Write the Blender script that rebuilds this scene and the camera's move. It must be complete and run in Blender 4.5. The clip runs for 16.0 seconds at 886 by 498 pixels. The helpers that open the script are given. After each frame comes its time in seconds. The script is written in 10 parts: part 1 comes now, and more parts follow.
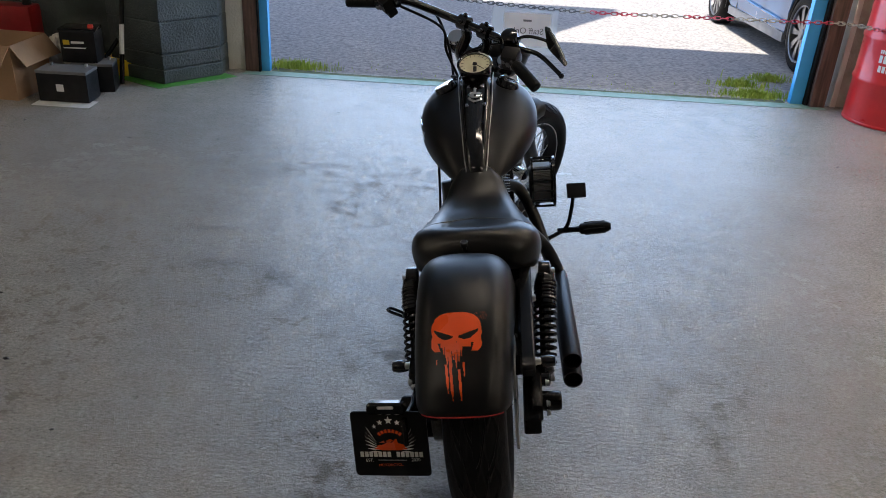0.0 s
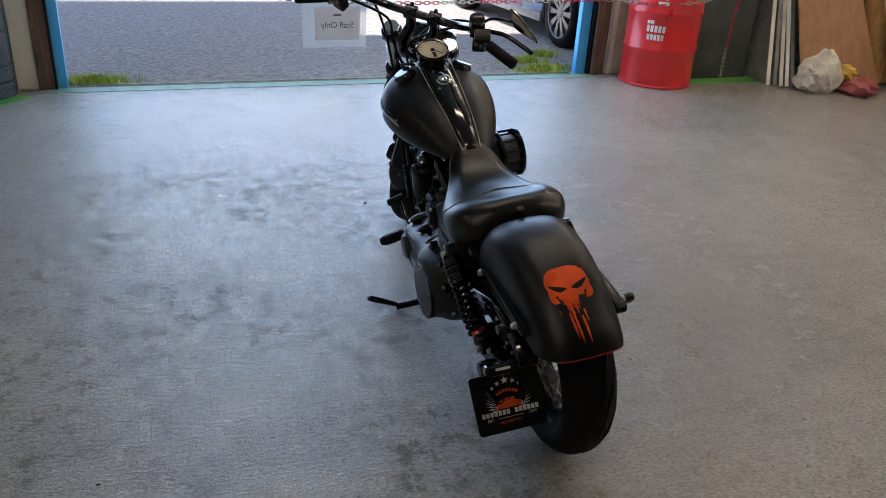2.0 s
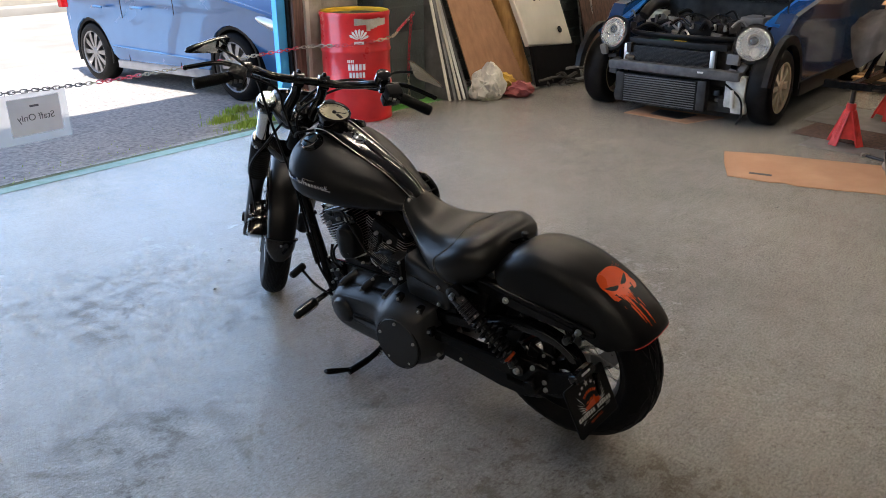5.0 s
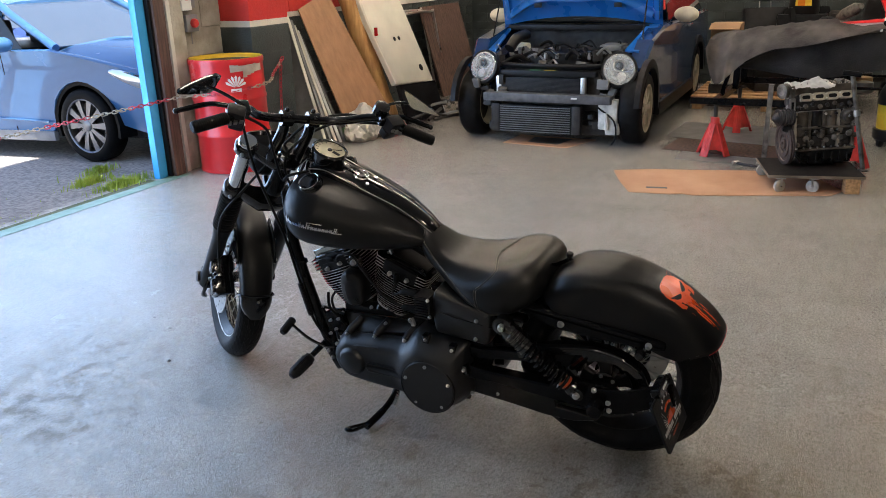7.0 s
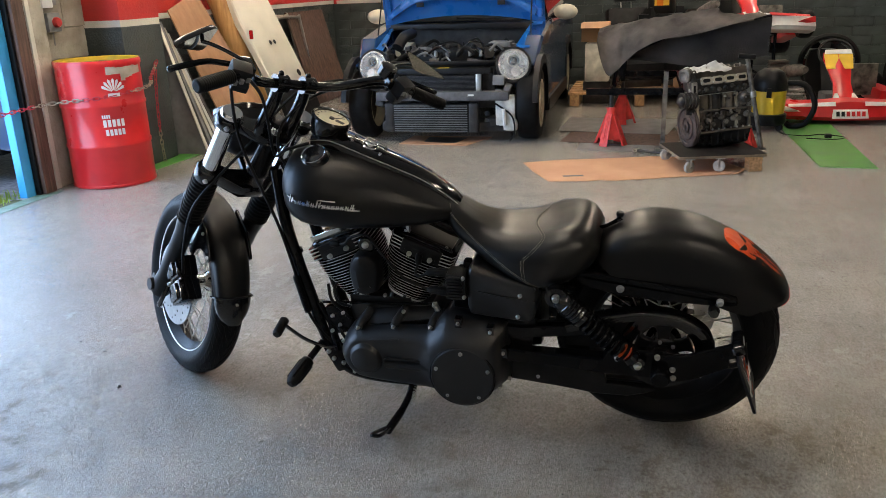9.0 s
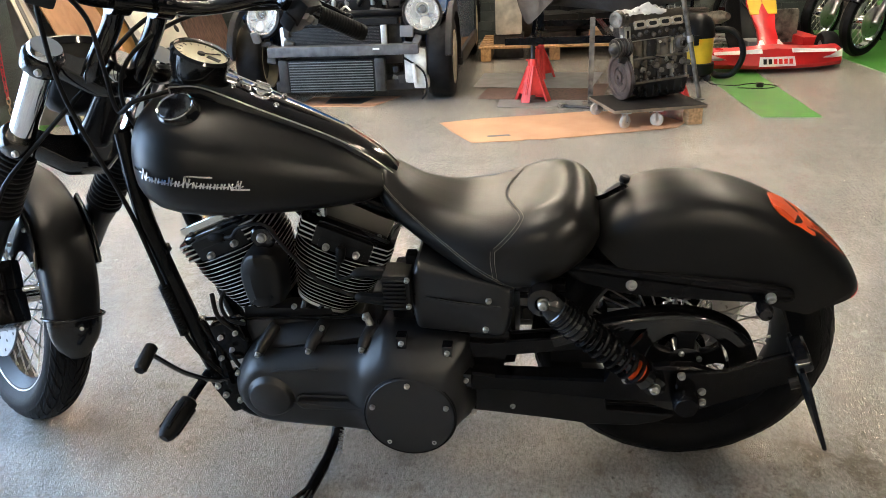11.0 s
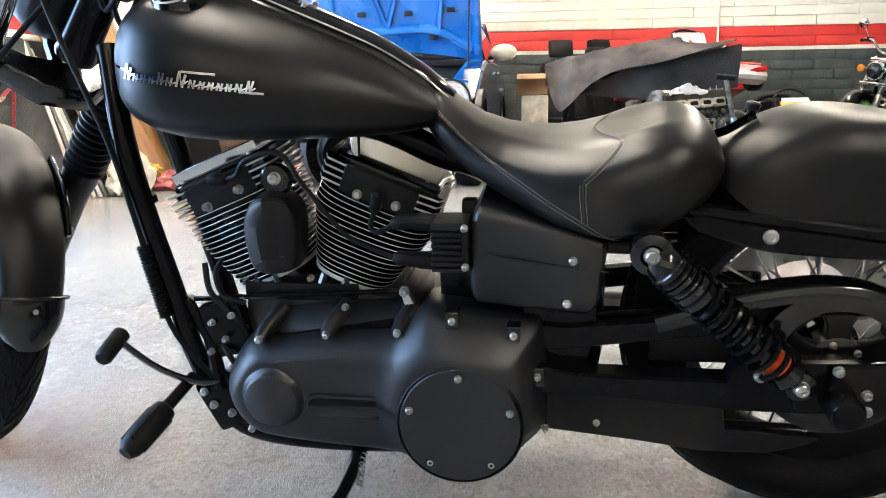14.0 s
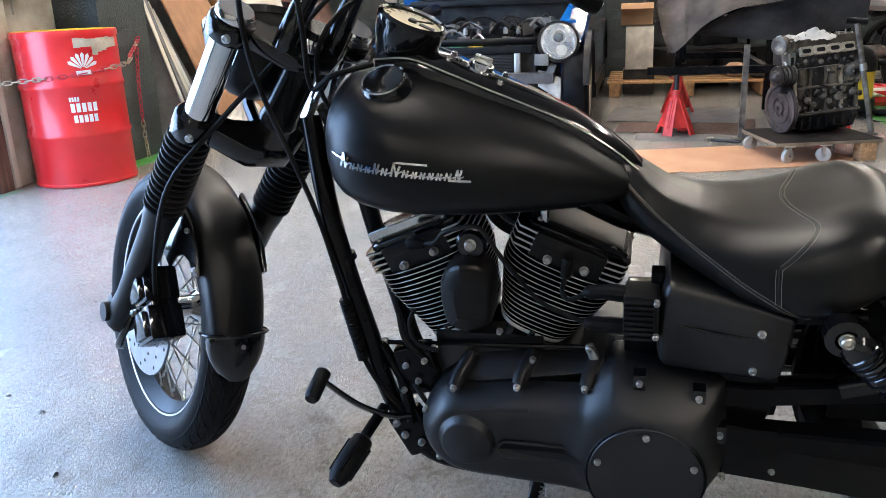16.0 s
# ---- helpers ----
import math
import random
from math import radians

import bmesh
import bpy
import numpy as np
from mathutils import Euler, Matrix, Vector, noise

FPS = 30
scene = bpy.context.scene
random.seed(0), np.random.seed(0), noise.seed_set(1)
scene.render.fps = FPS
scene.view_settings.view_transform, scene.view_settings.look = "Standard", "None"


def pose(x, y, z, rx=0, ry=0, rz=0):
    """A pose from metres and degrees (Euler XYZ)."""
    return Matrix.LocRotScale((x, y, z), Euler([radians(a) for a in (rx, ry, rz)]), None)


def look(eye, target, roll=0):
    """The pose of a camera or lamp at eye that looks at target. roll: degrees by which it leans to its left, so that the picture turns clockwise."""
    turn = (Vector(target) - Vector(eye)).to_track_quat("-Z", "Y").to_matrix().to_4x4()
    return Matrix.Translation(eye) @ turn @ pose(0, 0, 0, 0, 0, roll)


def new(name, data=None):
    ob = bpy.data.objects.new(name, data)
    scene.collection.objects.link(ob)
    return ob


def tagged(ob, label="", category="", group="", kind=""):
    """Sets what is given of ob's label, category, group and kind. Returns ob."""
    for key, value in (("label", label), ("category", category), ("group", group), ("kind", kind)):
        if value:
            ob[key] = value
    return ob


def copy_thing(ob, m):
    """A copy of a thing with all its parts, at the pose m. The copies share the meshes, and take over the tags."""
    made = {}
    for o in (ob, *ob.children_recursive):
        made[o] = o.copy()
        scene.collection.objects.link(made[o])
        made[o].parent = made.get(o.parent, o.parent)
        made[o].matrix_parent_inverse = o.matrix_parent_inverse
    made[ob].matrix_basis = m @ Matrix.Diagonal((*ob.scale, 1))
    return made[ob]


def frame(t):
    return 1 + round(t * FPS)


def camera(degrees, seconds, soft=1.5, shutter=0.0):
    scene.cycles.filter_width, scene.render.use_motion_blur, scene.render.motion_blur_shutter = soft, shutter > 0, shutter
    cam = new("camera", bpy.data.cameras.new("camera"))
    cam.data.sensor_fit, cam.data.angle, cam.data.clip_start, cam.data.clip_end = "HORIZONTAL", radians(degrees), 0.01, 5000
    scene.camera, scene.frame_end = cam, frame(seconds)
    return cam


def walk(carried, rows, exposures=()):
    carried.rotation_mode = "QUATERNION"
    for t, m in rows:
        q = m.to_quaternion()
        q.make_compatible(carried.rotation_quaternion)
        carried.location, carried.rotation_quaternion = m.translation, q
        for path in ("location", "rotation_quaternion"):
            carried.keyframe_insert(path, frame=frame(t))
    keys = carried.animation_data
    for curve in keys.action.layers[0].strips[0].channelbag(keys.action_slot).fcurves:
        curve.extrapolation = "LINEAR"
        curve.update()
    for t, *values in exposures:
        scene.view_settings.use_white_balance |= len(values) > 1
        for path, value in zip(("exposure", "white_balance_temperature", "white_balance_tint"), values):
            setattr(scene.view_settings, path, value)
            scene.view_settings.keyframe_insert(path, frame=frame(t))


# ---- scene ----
cam = camera(57.5, 16.0, soft=0.9)
PATH = [
    (0, (0.14, 0.305, 1.603), (0.108, 2.089, 0.699), 3.3),
    (0.5, (-0.126, 0.229, 1.595), (0.013, 2.006, 0.687), 3.4),
    (1, (-0.343, 0.247, 1.56), (-0.046, 2.009, 0.661), 3.2),
    (1.5, (-0.527, 0.284, 1.565), (-0.056, 2.008, 0.668), 3.3),
    (2, (-0.767, 0.294, 1.548), (-0.133, 1.979, 0.677), 3.6),
    (2.5, (-1.017, 0.318, 1.535), (-0.24, 1.959, 0.697), 3.5),
    (3, (-1.178, 0.43, 1.532), (-0.25, 2.002, 0.716), 3.1),
    (3.5, (-1.357, 0.53, 1.531), (-0.272, 2.01, 0.736), 2.8),
    (4, (-1.577, 0.634, 1.533), (-0.364, 2.017, 0.748), 2.1),
    (4.5, (-1.701, 0.733, 1.528), (-0.388, 2.026, 0.75), 0.9),
    (5, (-1.757, 0.882, 1.566), (-0.339, 2.074, 0.812), -0.4),
    (7.5, (-2.112, 1.656, 1.452), (-0.37, 2.406, 0.818), -1.8),
    (8, (-2.162, 1.814, 1.394), (-0.374, 2.469, 0.782), -1.8),
    (10.5, (-1.568, 2.355, 1.176), (0.288, 2.616, 0.478), -2.4),
    (11, (-1.397, 2.34, 1.125), (0.46, 2.567, 0.417), -2.4),
    (11.5, (-1.265, 2.313, 1.04), (0.605, 2.499, 0.356), -2.3),
    (12, (-1.156, 2.325, 0.903), (0.737, 2.469, 0.276), -1.8),
    (12.5, (-1.102, 2.353, 0.789), (0.817, 2.473, 0.237), -1.3),
    (13, (-1.091, 2.377, 0.724), (0.845, 2.507, 0.24), -1.1),
    (13.5, (-1.095, 2.414, 0.707), (0.849, 2.6, 0.277), -1.0),
    (14, (-1.117, 2.469, 0.709), (0.829, 2.726, 0.322), -0.8),
    (14.5, (-1.134, 2.505, 0.718), (0.803, 2.847, 0.355), -0.9),
    (15, (-1.141, 2.535, 0.727), (0.776, 2.961, 0.346), -1.1),
    (15.5, (-1.147, 2.587, 0.82), (0.739, 3.043, 0.333), -1.4),
    (16, (-1.167, 2.633, 0.975), (0.689, 3.086, 0.381), -2.4),
]
walk(cam, [(t, look(eye, target, roll)) for t, eye, target, roll in PATH], [(0, 0.76, 6400, 15), (2, 0.74, 6400, 15), (3.5, 0.66, 6380, 15), (5, 0.98, 6400, 15), (8, 1.36, 6280, 14), (10.5, 1.90, 6480, 11), (12.5, 2.82, 6450, 11), (14, 2.72, 5950, 11), (15, 2.14, 5730, 11), (16, 2.0, 5750, 13)])

# ---- light ----
world = bpy.data.worlds.new("sky")
scene.world = world
world.use_nodes = True
wn = world.node_tree.nodes
sky = wn.new("ShaderNodeTexSky")
sky.sky_type, sky.sun_disc = "NISHITA", False
SUN_EL, SUN_AZ = radians(65), radians(209)
sky.sun_elevation, sky.sun_rotation = SUN_EL, SUN_AZ
wn["Background"].inputs["Strength"].default_value = 0.15
world.node_tree.links.new(sky.outputs["Color"], wn["Background"].inputs["Color"])
sun = new("sun", bpy.data.lights.new("sun", "SUN"))
sun.data.energy, sun.data.angle, sun.data.color = 4.0, radians(0.6), (1.0, 0.94, 0.84)
sun_way = Vector((math.sin(SUN_AZ) * math.cos(SUN_EL), math.cos(SUN_AZ) * math.cos(SUN_EL), math.sin(SUN_EL)))
sun.matrix_world = look(sun_way * 30, (0, 0, 0))
door_light = new("door_daylight", bpy.data.lights.new("door_daylight", "AREA"))
door_light.data.shape, door_light.data.size, door_light.data.size_y = "RECTANGLE", 3.7, 2.9
door_light.data.energy, door_light.data.color = 70, (0.47, 0.69, 1.0)
door_light.matrix_world = look((0.62, 6.27, 1.56), (0.62, 0, 1.2))


# ---- materials ----
def mat(name, color, rough=0.5, metal=0.0, vary=0.15, scale=8.0, bump=0.0, bump_scale=120.0, coat=0.0, color2=None, streak=None, rough_vary=0.08, rand=0.0, spec=0.5):
    m = bpy.data.materials.new(name)
    m.use_nodes = True
    n, l = m.node_tree.nodes, m.node_tree.links
    b = n["Principled BSDF"]
    tc = n.new("ShaderNodeTexCoord")
    no = n.new("ShaderNodeTexNoise")
    no.inputs["Scale"].default_value, no.inputs["Detail"].default_value = scale, 6
    if streak:
        mp = n.new("ShaderNodeMapping")
        mp.inputs["Scale"].default_value = streak
        l.new(tc.outputs["Object"], mp.inputs["Vector"])
        l.new(mp.outputs["Vector"], no.inputs["Vector"])
    else:
        l.new(tc.outputs["Object"], no.inputs["Vector"])
    ramp = n.new("ShaderNodeValToRGB")
    c2 = color2 or tuple(min(1, c * (1 + vary * 2)) for c in color)
    c1 = color if color2 else tuple(c * (1 - vary) for c in color)
    ramp.color_ramp.elements[0].position, ramp.color_ramp.elements[0].color = 0.3, (*c1, 1)
    ramp.color_ramp.elements[1].position, ramp.color_ramp.elements[1].color = 0.7, (*c2, 1)
    l.new(no.outputs["Fac"], ramp.inputs["Fac"])
    out = ramp.outputs["Color"]
    if rand:
        oi = n.new("ShaderNodeObjectInfo")
        hs = n.new("ShaderNodeHueSaturation")
        mr = n.new("ShaderNodeMapRange")
        mr.inputs["To Min"].default_value, mr.inputs["To Max"].default_value = 1 - rand, 1 + rand
        l.new(oi.outputs["Random"], mr.inputs["Value"])
        l.new(mr.outputs["Result"], hs.inputs["Value"])
        l.new(out, hs.inputs["Color"])
        out = hs.outputs["Color"]
    l.new(out, b.inputs["Base Color"])
    fine = n.new("ShaderNodeTexNoise")
    fine.inputs["Scale"].default_value, fine.inputs["Detail"].default_value = bump_scale, 4
    l.new(tc.outputs["Object"], fine.inputs["Vector"])
    rr = n.new("ShaderNodeMapRange")
    rr.inputs["To Min"].default_value, rr.inputs["To Max"].default_value = max(0.02, rough - rough_vary), min(1, rough + rough_vary)
    l.new(no.outputs["Fac"], rr.inputs["Value"])
    l.new(rr.outputs["Result"], b.inputs["Roughness"])
    if bump:
        bp = n.new("ShaderNodeBump")
        bp.inputs["Strength"].default_value, bp.inputs["Distance"].default_value = bump, 0.01
        l.new(fine.outputs["Fac"], bp.inputs["Height"])
        l.new(bp.outputs["Normal"], b.inputs["Normal"])
    b.inputs["Metallic"].default_value = metal
    b.inputs["Coat Weight"].default_value = coat
    b.inputs["Coat Roughness"].default_value = 0.06
    b.inputs["Specular IOR Level"].default_value = spec
    return m


def glow(name, color, strength):
    m = bpy.data.materials.new(name)
    m.use_nodes = True
    b = m.node_tree.nodes["Principled BSDF"]
    b.inputs["Base Color"].default_value = (*color, 1)
    b.inputs["Emission Color"].default_value = (*color, 1)
    b.inputs["Emission Strength"].default_value = strength
    return m


def glass(name, color=(1, 1, 1), rough=0.02):
    m = bpy.data.materials.new(name)
    m.use_nodes = True
    b = m.node_tree.nodes["Principled BSDF"]
    b.inputs["Base Color"].default_value = (*color, 1)
    b.inputs["Roughness"].default_value = rough
    b.inputs["Transmission Weight"].default_value = 1.0
    b.inputs["IOR"].default_value = 1.45
    return m


def floor_material():
    m = bpy.data.materials.new("painted_concrete_floor")
    m.use_nodes = True
    n, l = m.node_tree.nodes, m.node_tree.links
    b = n["Principled BSDF"]
    tc = n.new("ShaderNodeTexCoord")

    def noise_tex(scale, detail=8, rough=0.6, vec=None):
        t = n.new("ShaderNodeTexNoise")
        t.inputs["Scale"].default_value, t.inputs["Detail"].default_value, t.inputs["Roughness"].default_value = scale, detail, rough
        l.new(vec or tc.outputs["Object"], t.inputs["Vector"])
        return t.outputs["Fac"]

    def ramp(fac, p0, c0, p1, c1):
        r = n.new("ShaderNodeValToRGB")
        r.color_ramp.elements[0].position, r.color_ramp.elements[0].color = p0, (*c0, 1)
        r.color_ramp.elements[1].position, r.color_ramp.elements[1].color = p1, (*c1, 1)
        l.new(fac, r.inputs["Fac"])
        return r.outputs["Color"]

    def mix(kind, fac, a, c):
        x = n.new("ShaderNodeMix")
        x.data_type, x.blend_type = "RGBA", kind
        x.inputs[0].default_value = fac if isinstance(fac, float) else 0
        if not isinstance(fac, float):
            l.new(fac, x.inputs[0])
        l.new(a, x.inputs[6])
        l.new(c, x.inputs[7])
        return x.outputs[2]

    stretch = n.new("ShaderNodeMapping")
    stretch.inputs["Scale"].default_value = (1.0, 0.45, 1.0)
    l.new(tc.outputs["Object"], stretch.inputs["Vector"])
    base = ramp(noise_tex(0.7, 8, 0.65), 0.32, (0.352, 0.334, 0.300), 0.7, (0.465, 0.444, 0.402))
    blot = ramp(noise_tex(2.6, 10, 0.72, stretch.outputs["Vector"]), 0.34, (0.60, 0.585, 0.56), 0.52, (1, 1, 1))
    c = mix("MULTIPLY", 0.26, base, blot)
    stain = ramp(noise_tex(4.2, 12, 0.75), 0.27, (0.42, 0.37, 0.31), 0.39, (1, 1, 1))
    c = mix("MULTIPLY", 0.6, c, stain)
    speck = ramp(noise_tex(38, 5, 0.65), 0.30, (0.30, 0.27, 0.23), 0.38, (1, 1, 1))
    c = mix("MULTIPLY", 0.75, c, speck)
    pale = ramp(noise_tex(3.2, 9, 0.7), 0.62, (0, 0, 0), 0.74, (0.16, 0.155, 0.14))
    c = mix("ADD", 0.5, c, pale)
    trowel = n.new("ShaderNodeMapping")
    trowel.inputs["Scale"].default_value = (0.7, 2.6, 1.0)
    trowel.inputs["Rotation"].default_value = (0, 0, 0.5)
    l.new(tc.outputs["Object"], trowel.inputs["Vector"])
    sweep = ramp(noise_tex(7.0, 12, 0.75, trowel.outputs["Vector"]), 0.36, (0.72, 0.71, 0.69), 0.58, (1.06, 1.06, 1.05))
    c = mix("MULTIPLY", 0.35, c, sweep)
    grit = n.new("ShaderNodeMapping")
    grit.inputs["Scale"].default_value = (1.0, 1.9, 1.0)
    l.new(tc.outputs["Object"], grit.inputs["Vector"])
    grain = ramp(noise_tex(62, 6, 0.85, grit.outputs["Vector"]), 0.36, (0.44, 0.43, 0.415), 0.60, (1.22, 1.22, 1.22))
    c = mix("MULTIPLY", 0.8, c, grain)
    # worn dull brown patches where the glossy paint has gone
    place = n.new("ShaderNodeMapping")
    place.inputs["Location"].default_value, place.inputs["Scale"].default_value = (0.18, -1.12, 0), (0.40, 0.40, 0.0)
    l.new(tc.outputs["Object"], place.inputs["Vector"])
    trodden = n.new("ShaderNodeTexGradient")
    trodden.gradient_type = "SPHERICAL"
    l.new(place.outputs["Vector"], trodden.inputs["Vector"])
    busy = ramp(trodden.outputs["Fac"], 0.0, (0.08, 0.08, 0.08), 0.40, (1, 1, 1))
    area = ramp(noise_tex(0.9, 7, 0.66), 0.38, (0.08, 0.08, 0.08), 0.55, (1, 1, 1))
    area = mix("MULTIPLY", 1.0, area, busy)
    flecks = ramp(noise_tex(12.0, 12, 0.82), 0.47, (0, 0, 0), 0.55, (1, 1, 1))
    worn = mix("MULTIPLY", 1.0, flecks, area)
    brown = n.new("ShaderNodeRGB")
    brown.outputs[0].default_value = (0.47, 0.425, 0.365, 1)
    plain = n.new("ShaderNodeRGB")
    plain.outputs[0].default_value = (1.04, 1.04, 1.04, 1)
    wear = mix("MIX", worn, plain.outputs[0], brown.outputs[0])
    c = mix("MULTIPLY", 1.0, c, wear)
    l.new(c, b.inputs["Base Color"])
    rr = n.new("ShaderNodeMapRange")
    rr.inputs["To Min"].default_value, rr.inputs["To Max"].default_value = 0.10, 0.24
    l.new(noise_tex(3.1, 10, 0.7), rr.inputs["Value"])
    rough = n.new("ShaderNodeMath")
    rough.operation = "ADD"
    l.new(rr.outputs["Result"], rough.inputs[0])
    dull = n.new("ShaderNodeMath")
    dull.operation = "MULTIPLY"
    dull.inputs[1].default_value = 0.32
    l.new(worn, dull.inputs[0])
    l.new(dull.outputs[0], rough.inputs[1])
    l.new(rough.outputs[0], b.inputs["Roughness"])
    bp = n.new("ShaderNodeBump")
    bp.inputs["Strength"].default_value, bp.inputs["Distance"].default_value = 0.75, 0.006
    add = n.new("ShaderNodeMath")
    add.operation = "ADD"
    wave = n.new("ShaderNodeMapping")
    wave.inputs["Scale"].default_value = (1.0, 2.6, 1.0)
    l.new(tc.outputs["Object"], wave.inputs["Vector"])
    l.new(noise_tex(30, 4, 0.6, wave.outputs["Vector"]), add.inputs[0])
    l.new(noise_tex(150, 3, 0.6, wave.outputs["Vector"]), add.inputs[1])
    l.new(add.outputs[0], bp.inputs["Height"])
    l.new(bp.outputs["Normal"], b.inputs["Normal"])
    b.inputs["Specular IOR Level"].default_value = 0.55
    film = n.new("ShaderNodeMapRange")
    film.inputs["To Min"].default_value, film.inputs["To Max"].default_value = 0.30, 0.0
    l.new(worn, film.inputs["Value"])
    l.new(film.outputs["Result"], b.inputs["Coat Weight"])
    soft_bump = n.new("ShaderNodeBump")
    soft_bump.inputs["Strength"].default_value, soft_bump.inputs["Distance"].default_value = 0.36, 0.005
    l.new(add.outputs[0], soft_bump.inputs["Height"])
    l.new(soft_bump.outputs["Normal"], b.inputs["Coat Normal"])
    b.inputs["Coat Roughness"].default_value, b.inputs["Coat IOR"].default_value = 0.15, 1.5
    return m


FLOOR = floor_material()
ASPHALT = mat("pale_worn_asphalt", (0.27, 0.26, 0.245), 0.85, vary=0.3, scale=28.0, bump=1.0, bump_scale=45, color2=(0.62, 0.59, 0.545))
FARGROUND = mat("pale_concrete_yard", (0.33, 0.31, 0.27), 0.9, vary=0.2, scale=1.2, bump=0.6, bump_scale=40, color2=(0.46, 0.435, 0.38))
GREENPAINT = mat("green_floor_paint", (0.05, 0.22, 0.035), 0.4, vary=0.25, scale=6, bump=0.2, color2=(0.09, 0.34, 0.05))
PALEGREEN = mat("worn_green_threshold_paint", (0.10, 0.21, 0.13), 0.5, scale=14, bump=0.4, color2=(0.24, 0.30, 0.25))
DARKBLOCK = mat("dark_grey_painted_block", (0.045, 0.056, 0.054), 0.5, vary=0.25, scale=5, bump=1.0, bump_scale=70, rand=0.12)
WHITEBLOCK = mat("cream_painted_block", (0.68, 0.66, 0.58), 0.6, vary=0.06, scale=4, bump=0.4, bump_scale=70, rand=0.04)
REDBLOCK = mat("red_painted_block", (0.58, 0.035, 0.028), 0.5, vary=0.1, scale=4, bump=0.4, bump_scale=70, rand=0.04)
BRICK = mat("red_brown_brick", (0.25, 0.12, 0.085), 0.85, vary=0.3, scale=9, bump=0.7, bump_scale=60, rand=0.2)
CEIL = mat("corrugated_ceiling_sheet", (0.22, 0.21, 0.19), 0.7, vary=0.1, scale=2)
SATIN = mat("satin_black_paint", (0.0030, 0.0030, 0.0033), 0.38, vary=0.15, scale=5, bump=0.02, bump_scale=900, rough_vary=0.03, spec=0.34)
GLOSS = mat("gloss_black_paint", (0.005, 0.005, 0.0055), 0.12, vary=0.1, scale=9, rough_vary=0.04, coat=0.4)
WRINKLE = mat("textured_black_powder_coat", (0.0075, 0.0077, 0.0085), 0.40, vary=0.2, scale=9, bump=0.10, bump_scale=700, rough_vary=0.05, spec=0.62)
FRAMEBLK = mat("black_frame_paint", (0.004, 0.004, 0.0045), 0.22, vary=0.2, scale=12, rough_vary=0.05, spec=0.18)
RUBBER = mat("black_rubber", (0.006, 0.006, 0.0063), 0.50, vary=0.3, scale=14, bump=0.12, bump_scale=260, spec=0.16)
PLASTIC = mat("black_plastic", (0.010, 0.010, 0.0105), 0.36, vary=0.2, scale=20, bump=0.08, bump_scale=500, spec=0.22)
LEATHER = mat("black_leather", (0.0040, 0.0038, 0.0036), 0.34, vary=0.3, scale=9, bump=0.04, bump_scale=240, rough_vary=0.05, color2=(0.0085, 0.0080, 0.0074), spec=0.42)
THREAD = mat("pale_thread", (0.22, 0.205, 0.175), 0.8, scale=50)
STITCH = mat("dark_stitching", (0.02, 0.019, 0.018), 0.6, scale=50)
CHROME = mat("chrome", (0.80, 0.80, 0.80), 0.07, metal=1.0, vary=0.04, rough_vary=0.03)
STEEL = mat("bare_steel", (0.55, 0.54, 0.52), 0.3, metal=1.0, vary=0.12, scale=25)
ALLOY = mat("machined_aluminium", (0.72, 0.70, 0.66), 0.32, metal=0.9, vary=0.1, scale=30)
CASTALU = mat("dirty_cast_aluminium", (0.026, 0.022, 0.018), 0.5, metal=0.4, vary=0.45, scale=14, bump=0.5, bump_scale=90, color2=(0.26, 0.235, 0.20))
OILY = mat("oily_dark_metal", (0.025, 0.022, 0.02), 0.42, metal=0.3, vary=0.5, scale=14, bump=0.4, bump_scale=80)
ORANGE = mat("orange_vinyl", (0.80, 0.095, 0.018), 0.28, vary=0.06, scale=12)
DIAL = mat("cream_dial", (0.62, 0.58, 0.42), 0.4, scale=20, vary=0.05)
WHITE = mat("white_print", (0.78, 0.78, 0.76), 0.45, vary=0.04, scale=20)
SILVERPRINT = mat("silver_print", (0.74, 0.74, 0.70), 0.4, vary=0.05, scale=20)
REDPAINT = mat("red_drum_paint", (0.62, 0.018, 0.020), 0.30, vary=0.08, scale=6, bump=0.05, bump_scale=50, coat=0.2)
REDSTAND = mat("red_enamel", (0.55, 0.035, 0.03), 0.42, vary=0.2, scale=14)
YELLOW = mat("yellow_paint", (0.75, 0.50, 0.03), 0.4, vary=0.1, scale=8)
BLUEFRAME = mat("sky_blue_frame_paint", (0.05, 0.36, 0.72), 0.4, vary=0.06, scale=5)
TIMBER = mat("old_timber_post", (0.095, 0.055, 0.042), 0.8, vary=0.4, scale=3, streak=(14, 14, 1), bump=0.5, bump_scale=40)
LOG = mat("varnished_log", (0.40, 0.20, 0.065), 0.5, vary=0.3, scale=4, streak=(9, 9, 1.2), bump=0.3, bump_scale=30, color2=(0.62, 0.36, 0.13))
PLY = mat("brown_board", (0.28, 0.14, 0.065), 0.6, vary=0.2, scale=3, streak=(6, 6, 1), bump=0.15, bump_scale=80, color2=(0.38, 0.20, 0.10))
PALLETWOOD = mat("pallet_wood", (0.36, 0.21, 0.10), 0.8, vary=0.25, scale=5, streak=(3, 12, 12), bump=0.4, bump_scale=60, rand=0.2)
CARD = mat("brown_cardboard", (0.46, 0.25, 0.14), 0.85, vary=0.12, scale=4, bump=0.15, bump_scale=60, color2=(0.56, 0.33, 0.20))
CARDBOX = mat("cardboard_box", (0.36, 0.22, 0.12), 0.85, vary=0.12, scale=4, bump=0.15, bump_scale=60)
